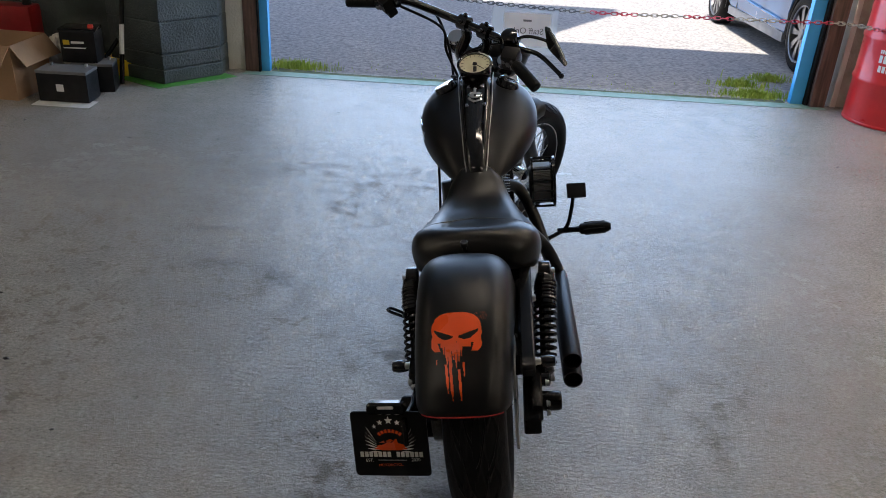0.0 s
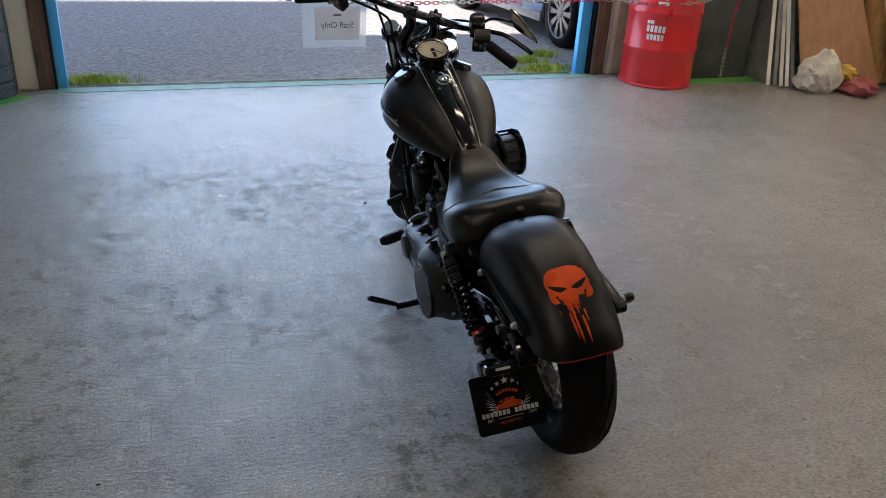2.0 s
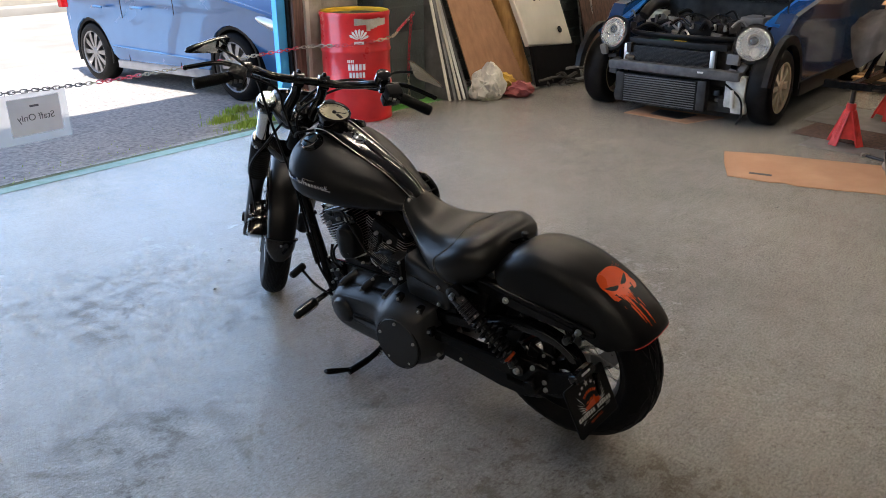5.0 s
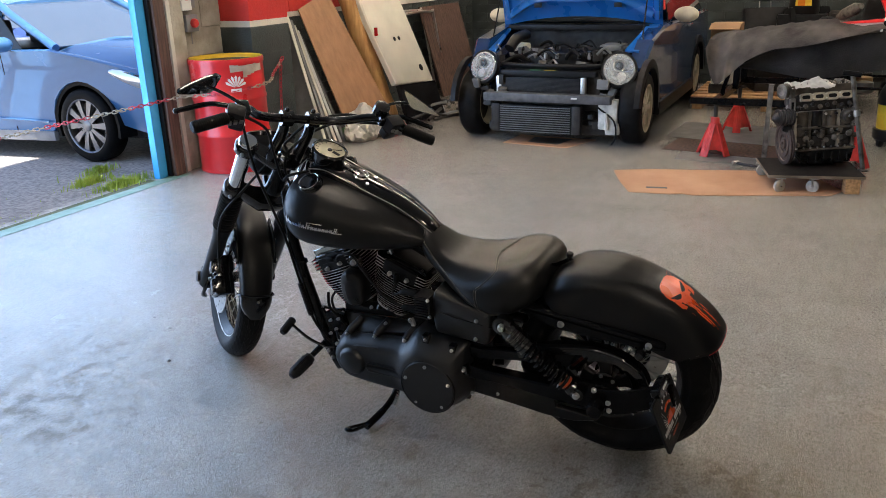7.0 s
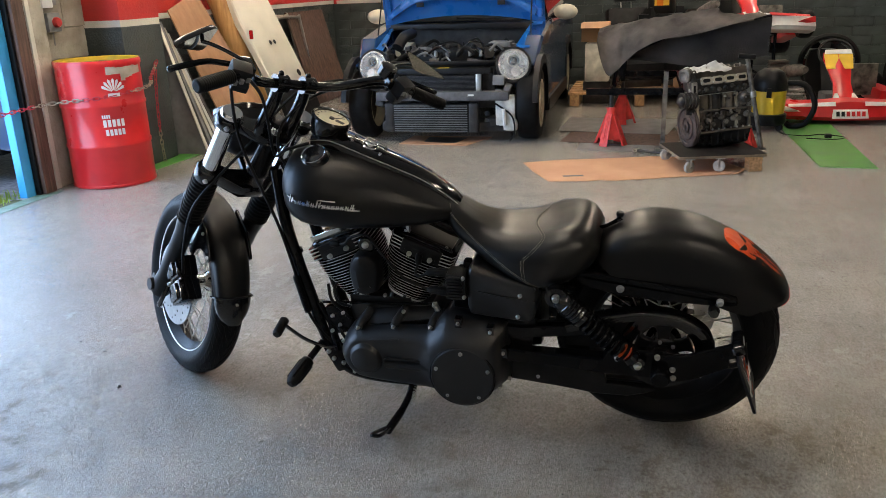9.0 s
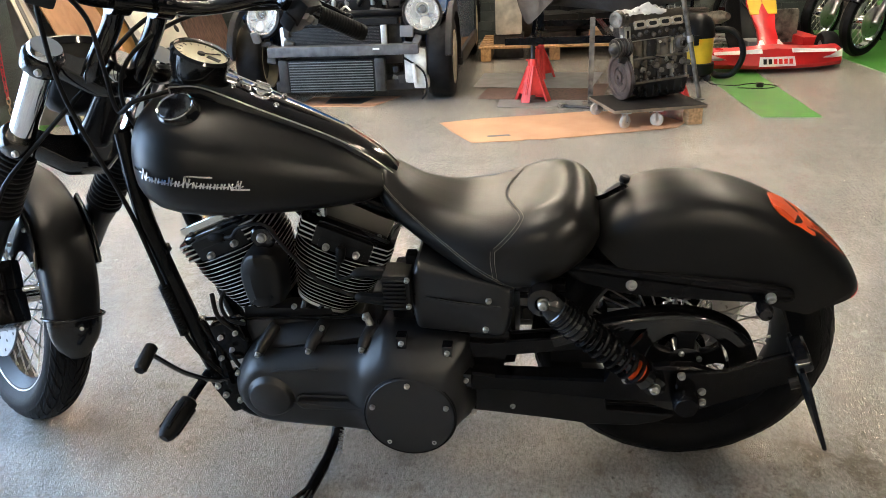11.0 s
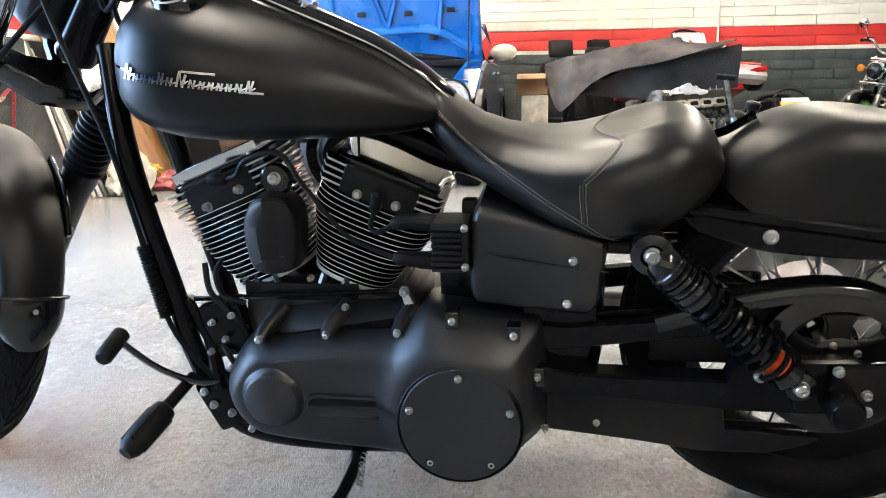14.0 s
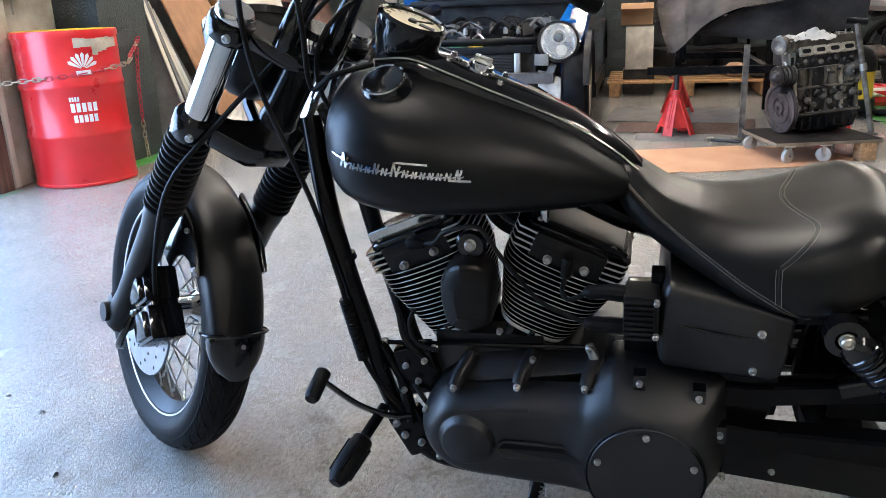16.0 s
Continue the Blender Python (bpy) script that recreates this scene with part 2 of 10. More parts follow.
WHITEPANEL = mat("cream_van_door_paint", (0.66, 0.63, 0.54), 0.35, vary=0.08, scale=3)
TARP = mat("dusty_dark_felt", (0.065, 0.056, 0.051), 0.9, vary=0.35, scale=5, bump=0.8, bump_scale=90, color2=(0.235, 0.205, 0.182))
BAG = mat("cloudy_plastic_bag", (0.58, 0.55, 0.48), 0.3, vary=0.2, scale=9, bump=0.3, bump_scale=30)
# same blue hue twice: deep on the body, bright on bonnet and wing tops
CARBLUE = mat("car_blue_deep", (0.008, 0.035, 0.12), 0.22, vary=0.08, scale=4, coat=0.8)
HOODBLUE = mat("car_blue_bright", (0.010, 0.15, 0.52), 0.28, vary=0.08, scale=4, coat=0.6)
STEELBLUE = mat("steel_blue_car_paint", (0.075, 0.215, 0.46), 0.25, metal=0.1, vary=0.05, scale=3, coat=0.8)
CARGLASS = mat("car_window_glass", (0.012, 0.016, 0.02), 0.04, vary=0.1, rough_vary=0.01, spec=0.8)
LENS = mat("clear_lens", (0.8, 0.82, 0.82), 0.05, vary=0.03)
LENS.node_tree.nodes["Principled BSDF"].inputs["Alpha"].default_value = 0.14
TYRE = mat("tyre_rubber", (0.0055, 0.0055, 0.006), 0.52, vary=0.3, scale=18, bump=0.15, bump_scale=200, spec=0.13)
GRASS = mat("grass_blades", (0.30, 0.46, 0.04), 0.6, vary=0.4, scale=6, color2=(0.58, 0.68, 0.13))
MOSS = mat("moss_and_soil", (0.06, 0.075, 0.02), 0.95, vary=0.5, scale=14, bump=0.8, bump_scale=90, color2=(0.16, 0.15, 0.09))
REDLED = glow("red_led_strip", (0.30, 0.006, 0.005), 0.06)
TUBELIGHT = glow("assumed_ceiling_tube", (1.0, 0.87, 0.68), 24.0)
PAPER = mat("blue_white_paper", (0.66, 0.69, 0.80), 0.6, vary=0.04, scale=6)
PLASTICSLEEVE = mat("clear_plastic_sleeve", (0.75, 0.78, 0.80), 0.12, vary=0.03, scale=4)
PLASTICSLEEVE.node_tree.nodes["Principled BSDF"].inputs["Alpha"].default_value = 0.35
INK = mat("grey_ink", (0.10, 0.11, 0.16), 0.6, vary=0.05)
CHAINRED = mat("red_plastic_chain", (0.48, 0.03, 0.05), 0.4, vary=0.1, scale=20)
CHAINWHITE = mat("grimy_white_plastic_chain", (0.34, 0.29, 0.21), 0.4, vary=0.1, scale=20)
CHAINBLACK = mat("grimy_dark_chain", (0.06, 0.06, 0.06), 0.5, vary=0.3, scale=20)
AMBER = mat("amber_lens", (0.75, 0.22, 0.02), 0.15, vary=0.1)
GREYPLASTIC = mat("grey_plastic", (0.16, 0.16, 0.16), 0.5, vary=0.2, scale=9)
REDLENS = mat("red_lens", (0.5, 0.01, 0.01), 0.15, vary=0.1)


# ---- mesh helpers ----
def part(name, bm, material, parent=None, label="", smooth=35.0):
    me = bpy.data.meshes.new(name)
    bmesh.ops.recalc_face_normals(bm, faces=bm.faces[:])
    bm.to_mesh(me)
    bm.free()
    for m in material if isinstance(material, (list, tuple)) else [material]:
        me.materials.append(m)
    if smooth:
        me.polygons.foreach_set("use_smooth", [True] * len(me.polygons))
        me.set_sharp_from_angle(angle=radians(smooth))
    ob = new(name, me)
    if parent:
        ob.parent = parent
    if label:
        tagged(ob, label)
    return ob


def empty(name, m=None):
    o = new(name)
    o.empty_display_size = 0.1
    if m is not None:
        o.matrix_basis = m
    return o


def spline(pts, n=6, closed=False):
    """A smooth line through the points."""
    P = [Vector(p) for p in pts]
    k, out = len(P), []
    for i in range(k if closed else k - 1):
        a = P[(i - 1) % k] if closed or i else P[0] * 2 - P[1]
        b, c = P[i], P[(i + 1) % k]
        d = P[(i + 2) % k] if closed or i + 2 < k else P[-1] * 2 - P[-2]
        for j in range(n):
            t = j / n
            out.append(0.5 * (2 * b + (c - a) * t + (2 * a - 5 * b + 4 * c - d) * t * t + (3 * b - a - 3 * c + d) * t ** 3))
    if not closed:
        out.append(P[-1])
    return out


def lerp_at(table, x):
    """Value at x of a table of (x, y) rows, smooth between rows."""
    xs, ys = [r[0] for r in table], [r[1] for r in table]
    if x <= xs[0]:
        return ys[0]
    if x >= xs[-1]:
        return ys[-1]
    i = max(j for j in range(len(xs) - 1) if xs[j] <= x)
    h = xs[i + 1] - xs[i]
    t = (x - xs[i]) / h

    def slope(j):
        if j == 0 or j == len(xs) - 1:
            a, b = (0, 1) if j == 0 else (len(xs) - 2, len(xs) - 1)
            return (ys[b] - ys[a]) / (xs[b] - xs[a])
        return (ys[j + 1] - ys[j - 1]) / (xs[j + 1] - xs[j - 1])
    m0, m1 = slope(i) * h, slope(i + 1) * h
    return (2 * t ** 3 - 3 * t * t + 1) * ys[i] + (t ** 3 - 2 * t * t + t) * m0 + (3 * t * t - 2 * t ** 3) * ys[i + 1] + (t ** 3 - t * t) * m1


def loft(bm, rings, closed=True, caps=True, mi=0):
    vs = [[bm.verts.new(p) for p in r] for r in rings]
    k = len(vs[0])
    for a, b in zip(vs, vs[1:]):
        for i in range(k if closed else k - 1):
            j = (i + 1) % k
            f = bm.faces.new((a[i], a[j], b[j], b[i]))
            f.material_index = mi
    if caps and closed:
        for r in (vs[0][::-1], vs[-1]):
            bm.faces.new(r).material_index = mi
    return vs


def tube(bm, pts, r, seg=10, mi=0, caps=True, flat=1.0):
    P = [Vector(p) for p in pts]
    rings, side = [], None
    for i, p in enumerate(P):
        d = (P[min(i + 1, len(P) - 1)] - P[max(i - 1, 0)]).normalized()
        if side is None:
            side = d.orthogonal().normalized()
        side = (side - d * side.dot(d)).normalized()
        up = d.cross(side)
        rad = r[i] if isinstance(r, (list, tuple)) else r
        rings.append([p + (side * math.cos(a) + up * math.sin(a) * flat) * rad for a in (2 * math.pi * j / seg for j in range(seg))])
    return loft(bm, rings, caps=caps, mi=mi)


def lathe(bm, prof, origin=(0, 0, 0), axis=(0, 0, 1), seg=24, mi=0, caps=True):
    """prof: rows of (radius, distance along the axis)."""
    o, d = Vector(origin), Vector(axis).normalized()
    s = d.orthogonal().normalized()
    u = d.cross(s)
    rings = [[o + d * h + (s * math.cos(a) + u * math.sin(a)) * max(r, 1e-4) for a in (2 * math.pi * j / seg for j in range(seg))] for r, h in prof]
    return loft(bm, rings, caps=caps, mi=mi)


def ringed(bm, prof, origin, axis, seg=32, mi=0):
    """A closed cross-section turned round the axis."""
    o, d = Vector(origin), Vector(axis).normalized()
    s = d.orthogonal().normalized()
    u = d.cross(s)
    rings = [[o + d * h + (s * math.cos(a) + u * math.sin(a)) * r for r, h in prof] for a in (2 * math.pi * j / seg for j in range(seg))]
    rings.append(rings[0])
    vs = [[bm.verts.new(p) for p in r] for r in rings[:-1]]
    k = len(prof)
    for i in range(seg):
        a, b = vs[i], vs[(i + 1) % seg]
        for j in range(k):
            bm.faces.new((a[j], a[(j + 1) % k], b[(j + 1) % k], b[j])).material_index = mi


def inset_line(pts, d):
    """A closed outline moved inwards by d (points counter-clockwise or clockwise)."""
    P = [Vector((p[0], p[1])) for p in pts]
    area = sum(P[i].x * P[(i + 1) % len(P)].y - P[(i + 1) % len(P)].x * P[i].y for i in range(len(P)))
    sgn, out = (1 if area > 0 else -1), []
    for i in range(len(P)):
        t = (P[(i + 1) % len(P)] - P[i - 1]).normalized()
        out.append(P[i] + Vector((-t.y, t.x)) * d * sgn)
    return out


def slab(bm, outline, put, levels, mi=0):
    """A plate of that outline; put(a, b, h) gives the place; levels: rows of (inset, h)."""
    rings = []
    for ins, h in levels:
        line = inset_line(outline, ins) if ins else outline
        rings.append([put(p[0], p[1], h) for p in line])
    return loft(bm, rings, mi=mi)


def box(bm, c, s, bev=0.0, m=None, mi=0):
    """A box with its centre c and sizes s, edges rounded by bev."""
    made = bmesh.ops.create_cube(bm, size=1.0)["verts"]
    bmesh.ops.scale(bm, vec=s, verts=made)
    if bev:
        edges = list({e for v in made for e in v.link_edges})
        res = bmesh.ops.bevel(bm, geom=edges, offset=min(bev, min(s) * 0.45), segments=2, profile=0.7, affect="EDGES")
        made = list({v for f in res["faces"] for v in f.verts} | {v for v in made if v.is_valid})
    mm = Matrix.Translation(c) @ (m or Matrix())
    bmesh.ops.transform(bm, matrix=mm, verts=made)
    for f in {f for v in made for f in v.link_faces}:
        f.material_index = mi
    return made


def rod(bm, a, b, r, seg=10, mi=0):
    return tube(bm, [a, b], r, seg, mi)


def ball(bm, c, r, seg=14, squash=(1, 1, 1), mi=0):
    made = bmesh.ops.create_uvsphere(bm, u_segments=seg, v_segments=max(6, seg // 2), radius=r)["verts"]
    bmesh.ops.transform(bm, matrix=Matrix.Translation(c) @ Matrix.Diagonal((*squash, 1)), verts=made)
    for f in {f for v in made for f in v.link_faces}:
        f.material_index = mi


def B():
    return bmesh.new()


def bolt(parent, at, axis, r=0.009, h=0.007, material=None, name="bolt"):
    bm = B()
    d = Vector(axis).normalized()
    r *= 0.84
    lathe(bm, [(r * 1.2, 0), (r * 1.2, h * 0.3), (r, h * 0.35), (r, h * 0.85), (r * 0.8, h), (r * 0.5, h), (r * 0.45, h * 0.7), (0, h * 0.7)], at, d, 12)
    return part(name, bm, material or STEEL, parent)


# ---- the building ----
def structure(ob, label, category):
    return tagged(ob, label, category, kind="structure")


WALL_Y, WALL_X = 6.24, 8.75
bm = B()
vs = [bm.verts.new(p) for p in ((-7, -6, 0), (8.8, -6, 0), (8.8, 6.20, 0), (-7, 6.20, 0))]
bm.faces.new(vs)
r = bmesh.ops.extrude_face_region(bm, geom=bm.faces[:])
bmesh.ops.translate(bm, vec=(0, 0, -0.25), verts=[v for v in r["geom"] if isinstance(v, bmesh.types.BMVert)])
structure(part("floor", bm, FLOOR, smooth=0), "grey painted concrete workshop floor, worn and stained", "floor")


def sheet(name, outline, z, material, label, category, thick=0.004):
    bm = B()
    slab(bm, outline, lambda a, b, h: (a, b, h), [(0, z - thick), (0, z)])
    return structure(part(name, bm, material, smooth=0), label, category)


sheet("floor_marking_1", [(-1.5, 6.08), (2.75, 6.08), (2.75, 6.195), (-1.5, 6.195)], 0.003, PALEGREEN, "pale worn green paint line along the door sill", "floor marking", 0.003)
sheet("floor_marking_2", [(-2.42, 5.84), (-1.94, 5.58), (-1.52, 6.0), (-1.62, 6.06), (-1.94, 5.68), (-2.36, 5.92)], 0.004, GREENPAINT, "green paint strip round the block pillar", "floor marking", 0.004)
sheet("floor_marking_3", [(5.35, 0.93), (3.93, 0.90), (3.90, 0.535), (5.5, 0.50), (7.0, 0.42), (7.0, 0.9)], 0.004, GREENPAINT, "bright green painted walkway strip on the floor", "floor marking", 0.004)
sheet("floor_marking_4", [(7.3, -0.42), (4.5, -0.05 - 0.45), (4.2, -4.5), (8.7, -4.5), (8.7, -0.5)], 0.0045, GREENPAINT, "green painted parking bay under motorcycles", "floor marking", 0.0045)
sheet("floor_marking_5", [(2.95, 5.78), (3.5, 5.78), (4.9, 5.72), (4.9, 5.95), (2.95, 5.95)], 0.004, GREENPAINT, "dark green paint along the wall foot", "floor marking", 0.004)

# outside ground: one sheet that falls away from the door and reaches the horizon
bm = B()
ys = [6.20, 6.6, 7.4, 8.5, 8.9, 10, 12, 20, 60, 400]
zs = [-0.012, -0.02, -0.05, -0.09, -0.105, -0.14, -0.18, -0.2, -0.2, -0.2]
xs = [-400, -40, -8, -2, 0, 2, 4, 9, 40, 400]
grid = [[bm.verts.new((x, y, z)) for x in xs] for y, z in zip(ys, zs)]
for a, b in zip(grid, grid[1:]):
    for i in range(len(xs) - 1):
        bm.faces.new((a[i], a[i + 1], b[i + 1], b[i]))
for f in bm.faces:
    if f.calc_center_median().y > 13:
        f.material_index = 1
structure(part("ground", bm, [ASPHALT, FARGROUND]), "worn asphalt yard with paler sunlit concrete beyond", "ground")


def wall(name, lo, hi, material, label):
    bm = B()
    box(bm, [(a + b) / 2 for a, b in zip(lo, hi)], [b - a for a, b in zip(lo, hi)])
    return structure(part(name, bm, material, smooth=0), label, "wall")


H = 3.9
DW0, DW1, DH = -1.36, 2.60, 3.0
wall("wall_north_left", (-7.0, WALL_Y + 0.02, -0.3), (-1.66, WALL_Y + 0.30, H), DARKBLOCK, "dark grey painted block wall beside the door")
wall("wall_north_right", (2.99, WALL_Y + 0.02, -0.3), (WALL_X + 0.02, WALL_Y + 0.30, 1.10), DARKBLOCK, "dark grey painted block wall foot")
wall("wall_north_right_band", (2.99, WALL_Y + 0.02, 1.10), (WALL_X + 0.02, WALL_Y + 0.30, 1.36), REDBLOCK, "red painted band on the block wall")
wall("wall_north_right_top", (2.99, WALL_Y + 0.02, 1.36), (WALL_X + 0.02, WALL_Y + 0.30, H), WHITEBLOCK, "cream painted upper block wall beside the door")
wall("wall_north_top", (-1.66, WALL_Y + 0.02, DH), (2.99, WALL_Y + 0.30, H), WHITEBLOCK, "cream painted lintel wall over the door")
wall_e = wall("wall_east", (WALL_X + 0.02, -6.0, -0.3), (WALL_X + 0.32, WALL_Y + 0.30, 1.10), DARKBLOCK, "dark grey painted block wall foot")
wall_e2 = wall("wall_east_band", (WALL_X + 0.02, -6.0, 1.10), (WALL_X + 0.32, WALL_Y + 0.30, 1.37), REDBLOCK, "red painted band on the block wall")
wall_e3 = wall("wall_east_top", (WALL_X + 0.02, -6.0, 1.37), (WALL_X + 0.32, WALL_Y + 0.30, H), WHITEBLOCK, "cream painted upper block wall")
wall("wall_south", (-7.0, -6.3, -0.3), (WALL_X + 0.32, -6.0, H), DARKBLOCK, "plain dark painted wall closing the workshop")
wall("wall_west", (-7.3, -6.3, -0.3), (-7.0, WALL_Y + 0.3, H), WHITEBLOCK, "plain cream wall closing the workshop")
# added wall out of view; its height sets the shadow on the yard
wall("wall_gable", (-7.3, WALL_Y + 0.02, H + 0.13), (-0.34, WALL_Y + 0.30, 9.8), DARKBLOCK, "unseen wall added above the workshop roof to shade the yard")
bm = B()
n = 120
prof = [(-7.3 + 16.6 * i / n, H + 0.02 * (1 if (i // 2) % 2 else -1)) for i in range(n + 1)]
a = [bm.verts.new((x, -6.3, z)) for x, z in prof]
b = [bm.verts.new((x, WALL_Y + 0.3, z)) for x, z in prof]
a2 = [bm.verts.new((x, -6.3, z + 0.1)) for x, z in prof]
b2 = [bm.verts.new((x, WALL_Y + 0.3, z + 0.1)) for x, z in prof]
for p, q in ((a, b), (b2, a2)):
    for i in range(n):
        bm.faces.new((p[i], p[i + 1], q[i + 1], q[i]))
structure(part("ceiling", bm, CEIL, smooth=0), "grey ribbed sheet ceiling", "ceiling")

# assumed ceiling tube lights, out of view, spread to brighten bike and floor
bm = B()
box(bm, (0, 0, 0.05), (1.6, 0.16, 0.07), 0.01)
lamp = empty("ceiling_light", pose(0.5, 3.2, H - 0.35))
part("housing", bm, WHITE, lamp)
for dy in (-0.04, 0.04):
    bm = B()
    rod(bm, (-0.76, dy, 0), (0.76, dy, 0), 0.016, 10)
    part("tube", bm, TUBELIGHT, lamp)
for dx in (-0.6, 0.6):
    bm = B()
    rod(bm, (dx, 0, 0.08), (dx, 0, 0.36), 0.006, 6)
    part("hanger", bm, STEEL, lamp)
tagged(lamp, "assumed twin tube light, added out of view under the ceiling", "ceiling light", "ceiling lights")
for x, y in ((3.0, 3.2), (5.6, 3.2), (7.8, 3.2), (-4.5, 3.2), (-4.5, -0.2), (-2.0, 0.2), (3.0, 0.2), (5.6, 0.2), (7.8, 0.2), (3.0, 5.2), (5.6, 5.2)):
    copy_thing(lamp, pose(x, y, H - 0.35))


# door surround: pale reveal, rubber seal, blue guide
def post(name, x0, x1, y0, y1, material, label, z1=DH):
    bm = B()
    box(bm, ((x0 + x1) / 2, (y0 + y1) / 2, z1 / 2), (x1 - x0, y1 - y0, z1), 0.006)
    return structure(part(name, bm, material), label, "door frame")


post("trim_blue_left", -1.395, -1.325, 6.20, 6.26, BLUEFRAME, "sky blue steel door guide")
post("trim_seal_left", -1.50, -1.40, 6.17, 6.30, TIMBER, "dark weathered timber door post")
post("trim_rubber_left", -1.398, -1.385, 6.16, 6.198, RUBBER, "black rubber door seal")
post("trim_reveal_left", -1.66, -1.503, 6.20, 6.40, WHITEBLOCK, "pale painted door reveal")
post("trim_blue_right", 2.52, 2.61, 6.20, 6.26, BLUEFRAME, "sky blue steel door guide")
post("trim_rubber_right", 2.613, 2.635, 6.165, 6.22, RUBBER, "black rubber door seal")
post("trim_post_right", 2.64, 2.75, 6.14, 6.28, TIMBER, "brown weathered timber door post")
post("trim_edge_right", 2.80, 2.84, 6.17, 6.40, WHITEBLOCK, "cream painted pier edge")
post("trim_pier_right", 2.843, 2.99, 6.21, 6.42, BRICK, "red-brown brick pier")
PALEPIER = mat("flaking_cream_paint", (0.36, 0.31, 0.23), 0.85, vary=0.3, scale=6, bump=0.7, bump_scale=50, color2=(0.60, 0.57, 0.49))
post("trim_pier_face", 2.843, 2.99, 6.185, 6.208, PALEPIER, "flaking cream paint on the door pier")
bm = B()
box(bm, (0.62, 6.32, DH + 0.12), (4.3, 0.28, 0.3), 0.01)
structure(part("trim_head", bm, BLUEFRAME), "sky blue rolled door head box", "door frame")




# ---- motorcycle ----
bike = empty("motorcycle", pose(0.2712, 1.9439, 0.0, -8.3, 0, 88.471))
tagged(bike, "satin black cruiser motorcycle leaning on its side stand, bars turned", "motorcycle")

TANK_TOP = [(0.675, 0.695), (0.70, 0.716), (0.80, 0.783), (0.94, 0.843), (1.07, 0.886), (1.13, 0.882), (1.17, 0.855), (1.195, 0.795)]
TANK_BOT = [(0.675, 0.690), (0.70, 0.667), (0.76, 0.655), (0.9, 0.651), (1.05, 0.654), (1.12, 0.668), (1.17, 0.700), (1.195, 0.755)]
TANK_HALF = [(0.675, 0.045), (0.70, 0.075), (0.75, 0.105), (0.85, 0.152), (0.95, 0.185), (1.05, 0.200), (1.12, 0.188), (1.165, 0.145), (1.185, 0.095), (1.195, 0.05)]


def tank_ring(u, n=40, grow=0.0):
    top, bot, half = lerp_at(TANK_TOP, u), lerp_at(TANK_BOT, u), lerp_at(TANK_HALF, u) + grow
    mid = bot + 0.40 * (top - bot)
    out = []
    for i in range(n):
        a = 2 * math.pi * i / n
        c, s = math.cos(a), math.sin(a)
        e = 0.78
        v = half * math.copysign(abs(c) ** e, c)
        w = mid + (top + grow - mid if s > 0 else mid - bot + grow) * math.copysign(abs(s) ** (0.86 if s > 0 else 0.7), s)
        out.append(Vector((u, v, w)))
    return out


def tank_side(u, w, off=0.002):
    """The tank's left skin at u and height w."""
    top, bot, half = lerp_at(TANK_TOP, u), lerp_at(TANK_BOT, u), lerp_at(TANK_HALF, u)
    mid = bot + 0.40 * (top - bot)
    s = min(0.999, abs(w - mid) / (top - mid if w > mid else mid - bot)) ** (1 / (0.86 if w > mid else 0.7))
    return half * math.sqrt(max(0, 1 - s * s)) ** 0.78 + off


bm = B()
us = [0.675, 0.680, 0.688, 0.70, 0.73, 0.77, 0.82, 0.87, 0.92, 0.97, 1.02, 1.07, 1.11, 1.14, 1.16, 1.175, 1.185, 1.192, 1.195]
loft(bm, [tank_ring(u) for u in us])
tank = part("fuel_tank", bm, SATIN, bike, "satin black teardrop fuel tank", smooth=60)

# ---- seat ----
SEAT_TOP = [(0.268, 0.640), (0.285, 0.672), (0.32, 0.688), (0.37, 0.682), (0.42, 0.667), (0.50, 0.655), (0.57, 0.660), (0.63, 0.680), (0.67, 0.708), (0.695, 0.724), (0.71, 0.716)]
SEAT_RIM = [(0.268, 0.630), (0.285, 0.650), (0.32, 0.662), (0.37, 0.656), (0.42, 0.638), (0.50, 0.622), (0.57, 0.630), (0.63, 0.655), (0.67, 0.685), (0.695, 0.700), (0.71, 0.700)]
SEAT_BOT = [(0.268, 0.600), (0.285, 0.580), (0.32, 0.556), (0.37, 0.530), (0.42, 0.518), (0.50, 0.534), (0.57, 0.562), (0.63, 0.594), (0.67, 0.622), (0.695, 0.645), (0.71, 0.665)]
SEAT_HALF = [(0.268, 0.10), (0.285, 0.135), (0.32, 0.163), (0.37, 0.178), (0.42, 0.180), (0.50, 0.165), (0.57, 0.130), (0.63, 0.098), (0.67, 0.082), (0.695, 0.068), (0.71, 0.045)]


def seat_line(u, n=14, grow=0.0):
    t, s, b, h = (lerp_at(x, u) for x in (SEAT_TOP, SEAT_RIM, SEAT_BOT, SEAT_HALF))
    g = 0.009 * math.exp(-((u - 0.52) / 0.085) ** 2) + 0.017 * math.exp(-((u - 0.385) / 0.045) ** 2)
    pts = [(0, t - g), (0.30 * h, t - 0.1 * (t - s) - 0.7 * g), (0.62 * h, t - 0.42 * (t - s) + 0.25 * g), (0.88 * h, s - 0.004 + 0.3 * g), (h, s - 0.028 * (s - b) / 0.1), (1.0 * h, b + 0.35 * (s - b)), (0.93 * h, b + 0.06 * (s - b)), (0.78 * h, b)]
    return spline([(u, v + (grow if i > 2 else 0), w + (grow if i < 5 else 0)) for i, (v, w) in enumerate(pts)], 4)


def mirrored(line):
    return list(line) + [Vector((p.x, -p.y, p.z)) for p in reversed(line[1:])]


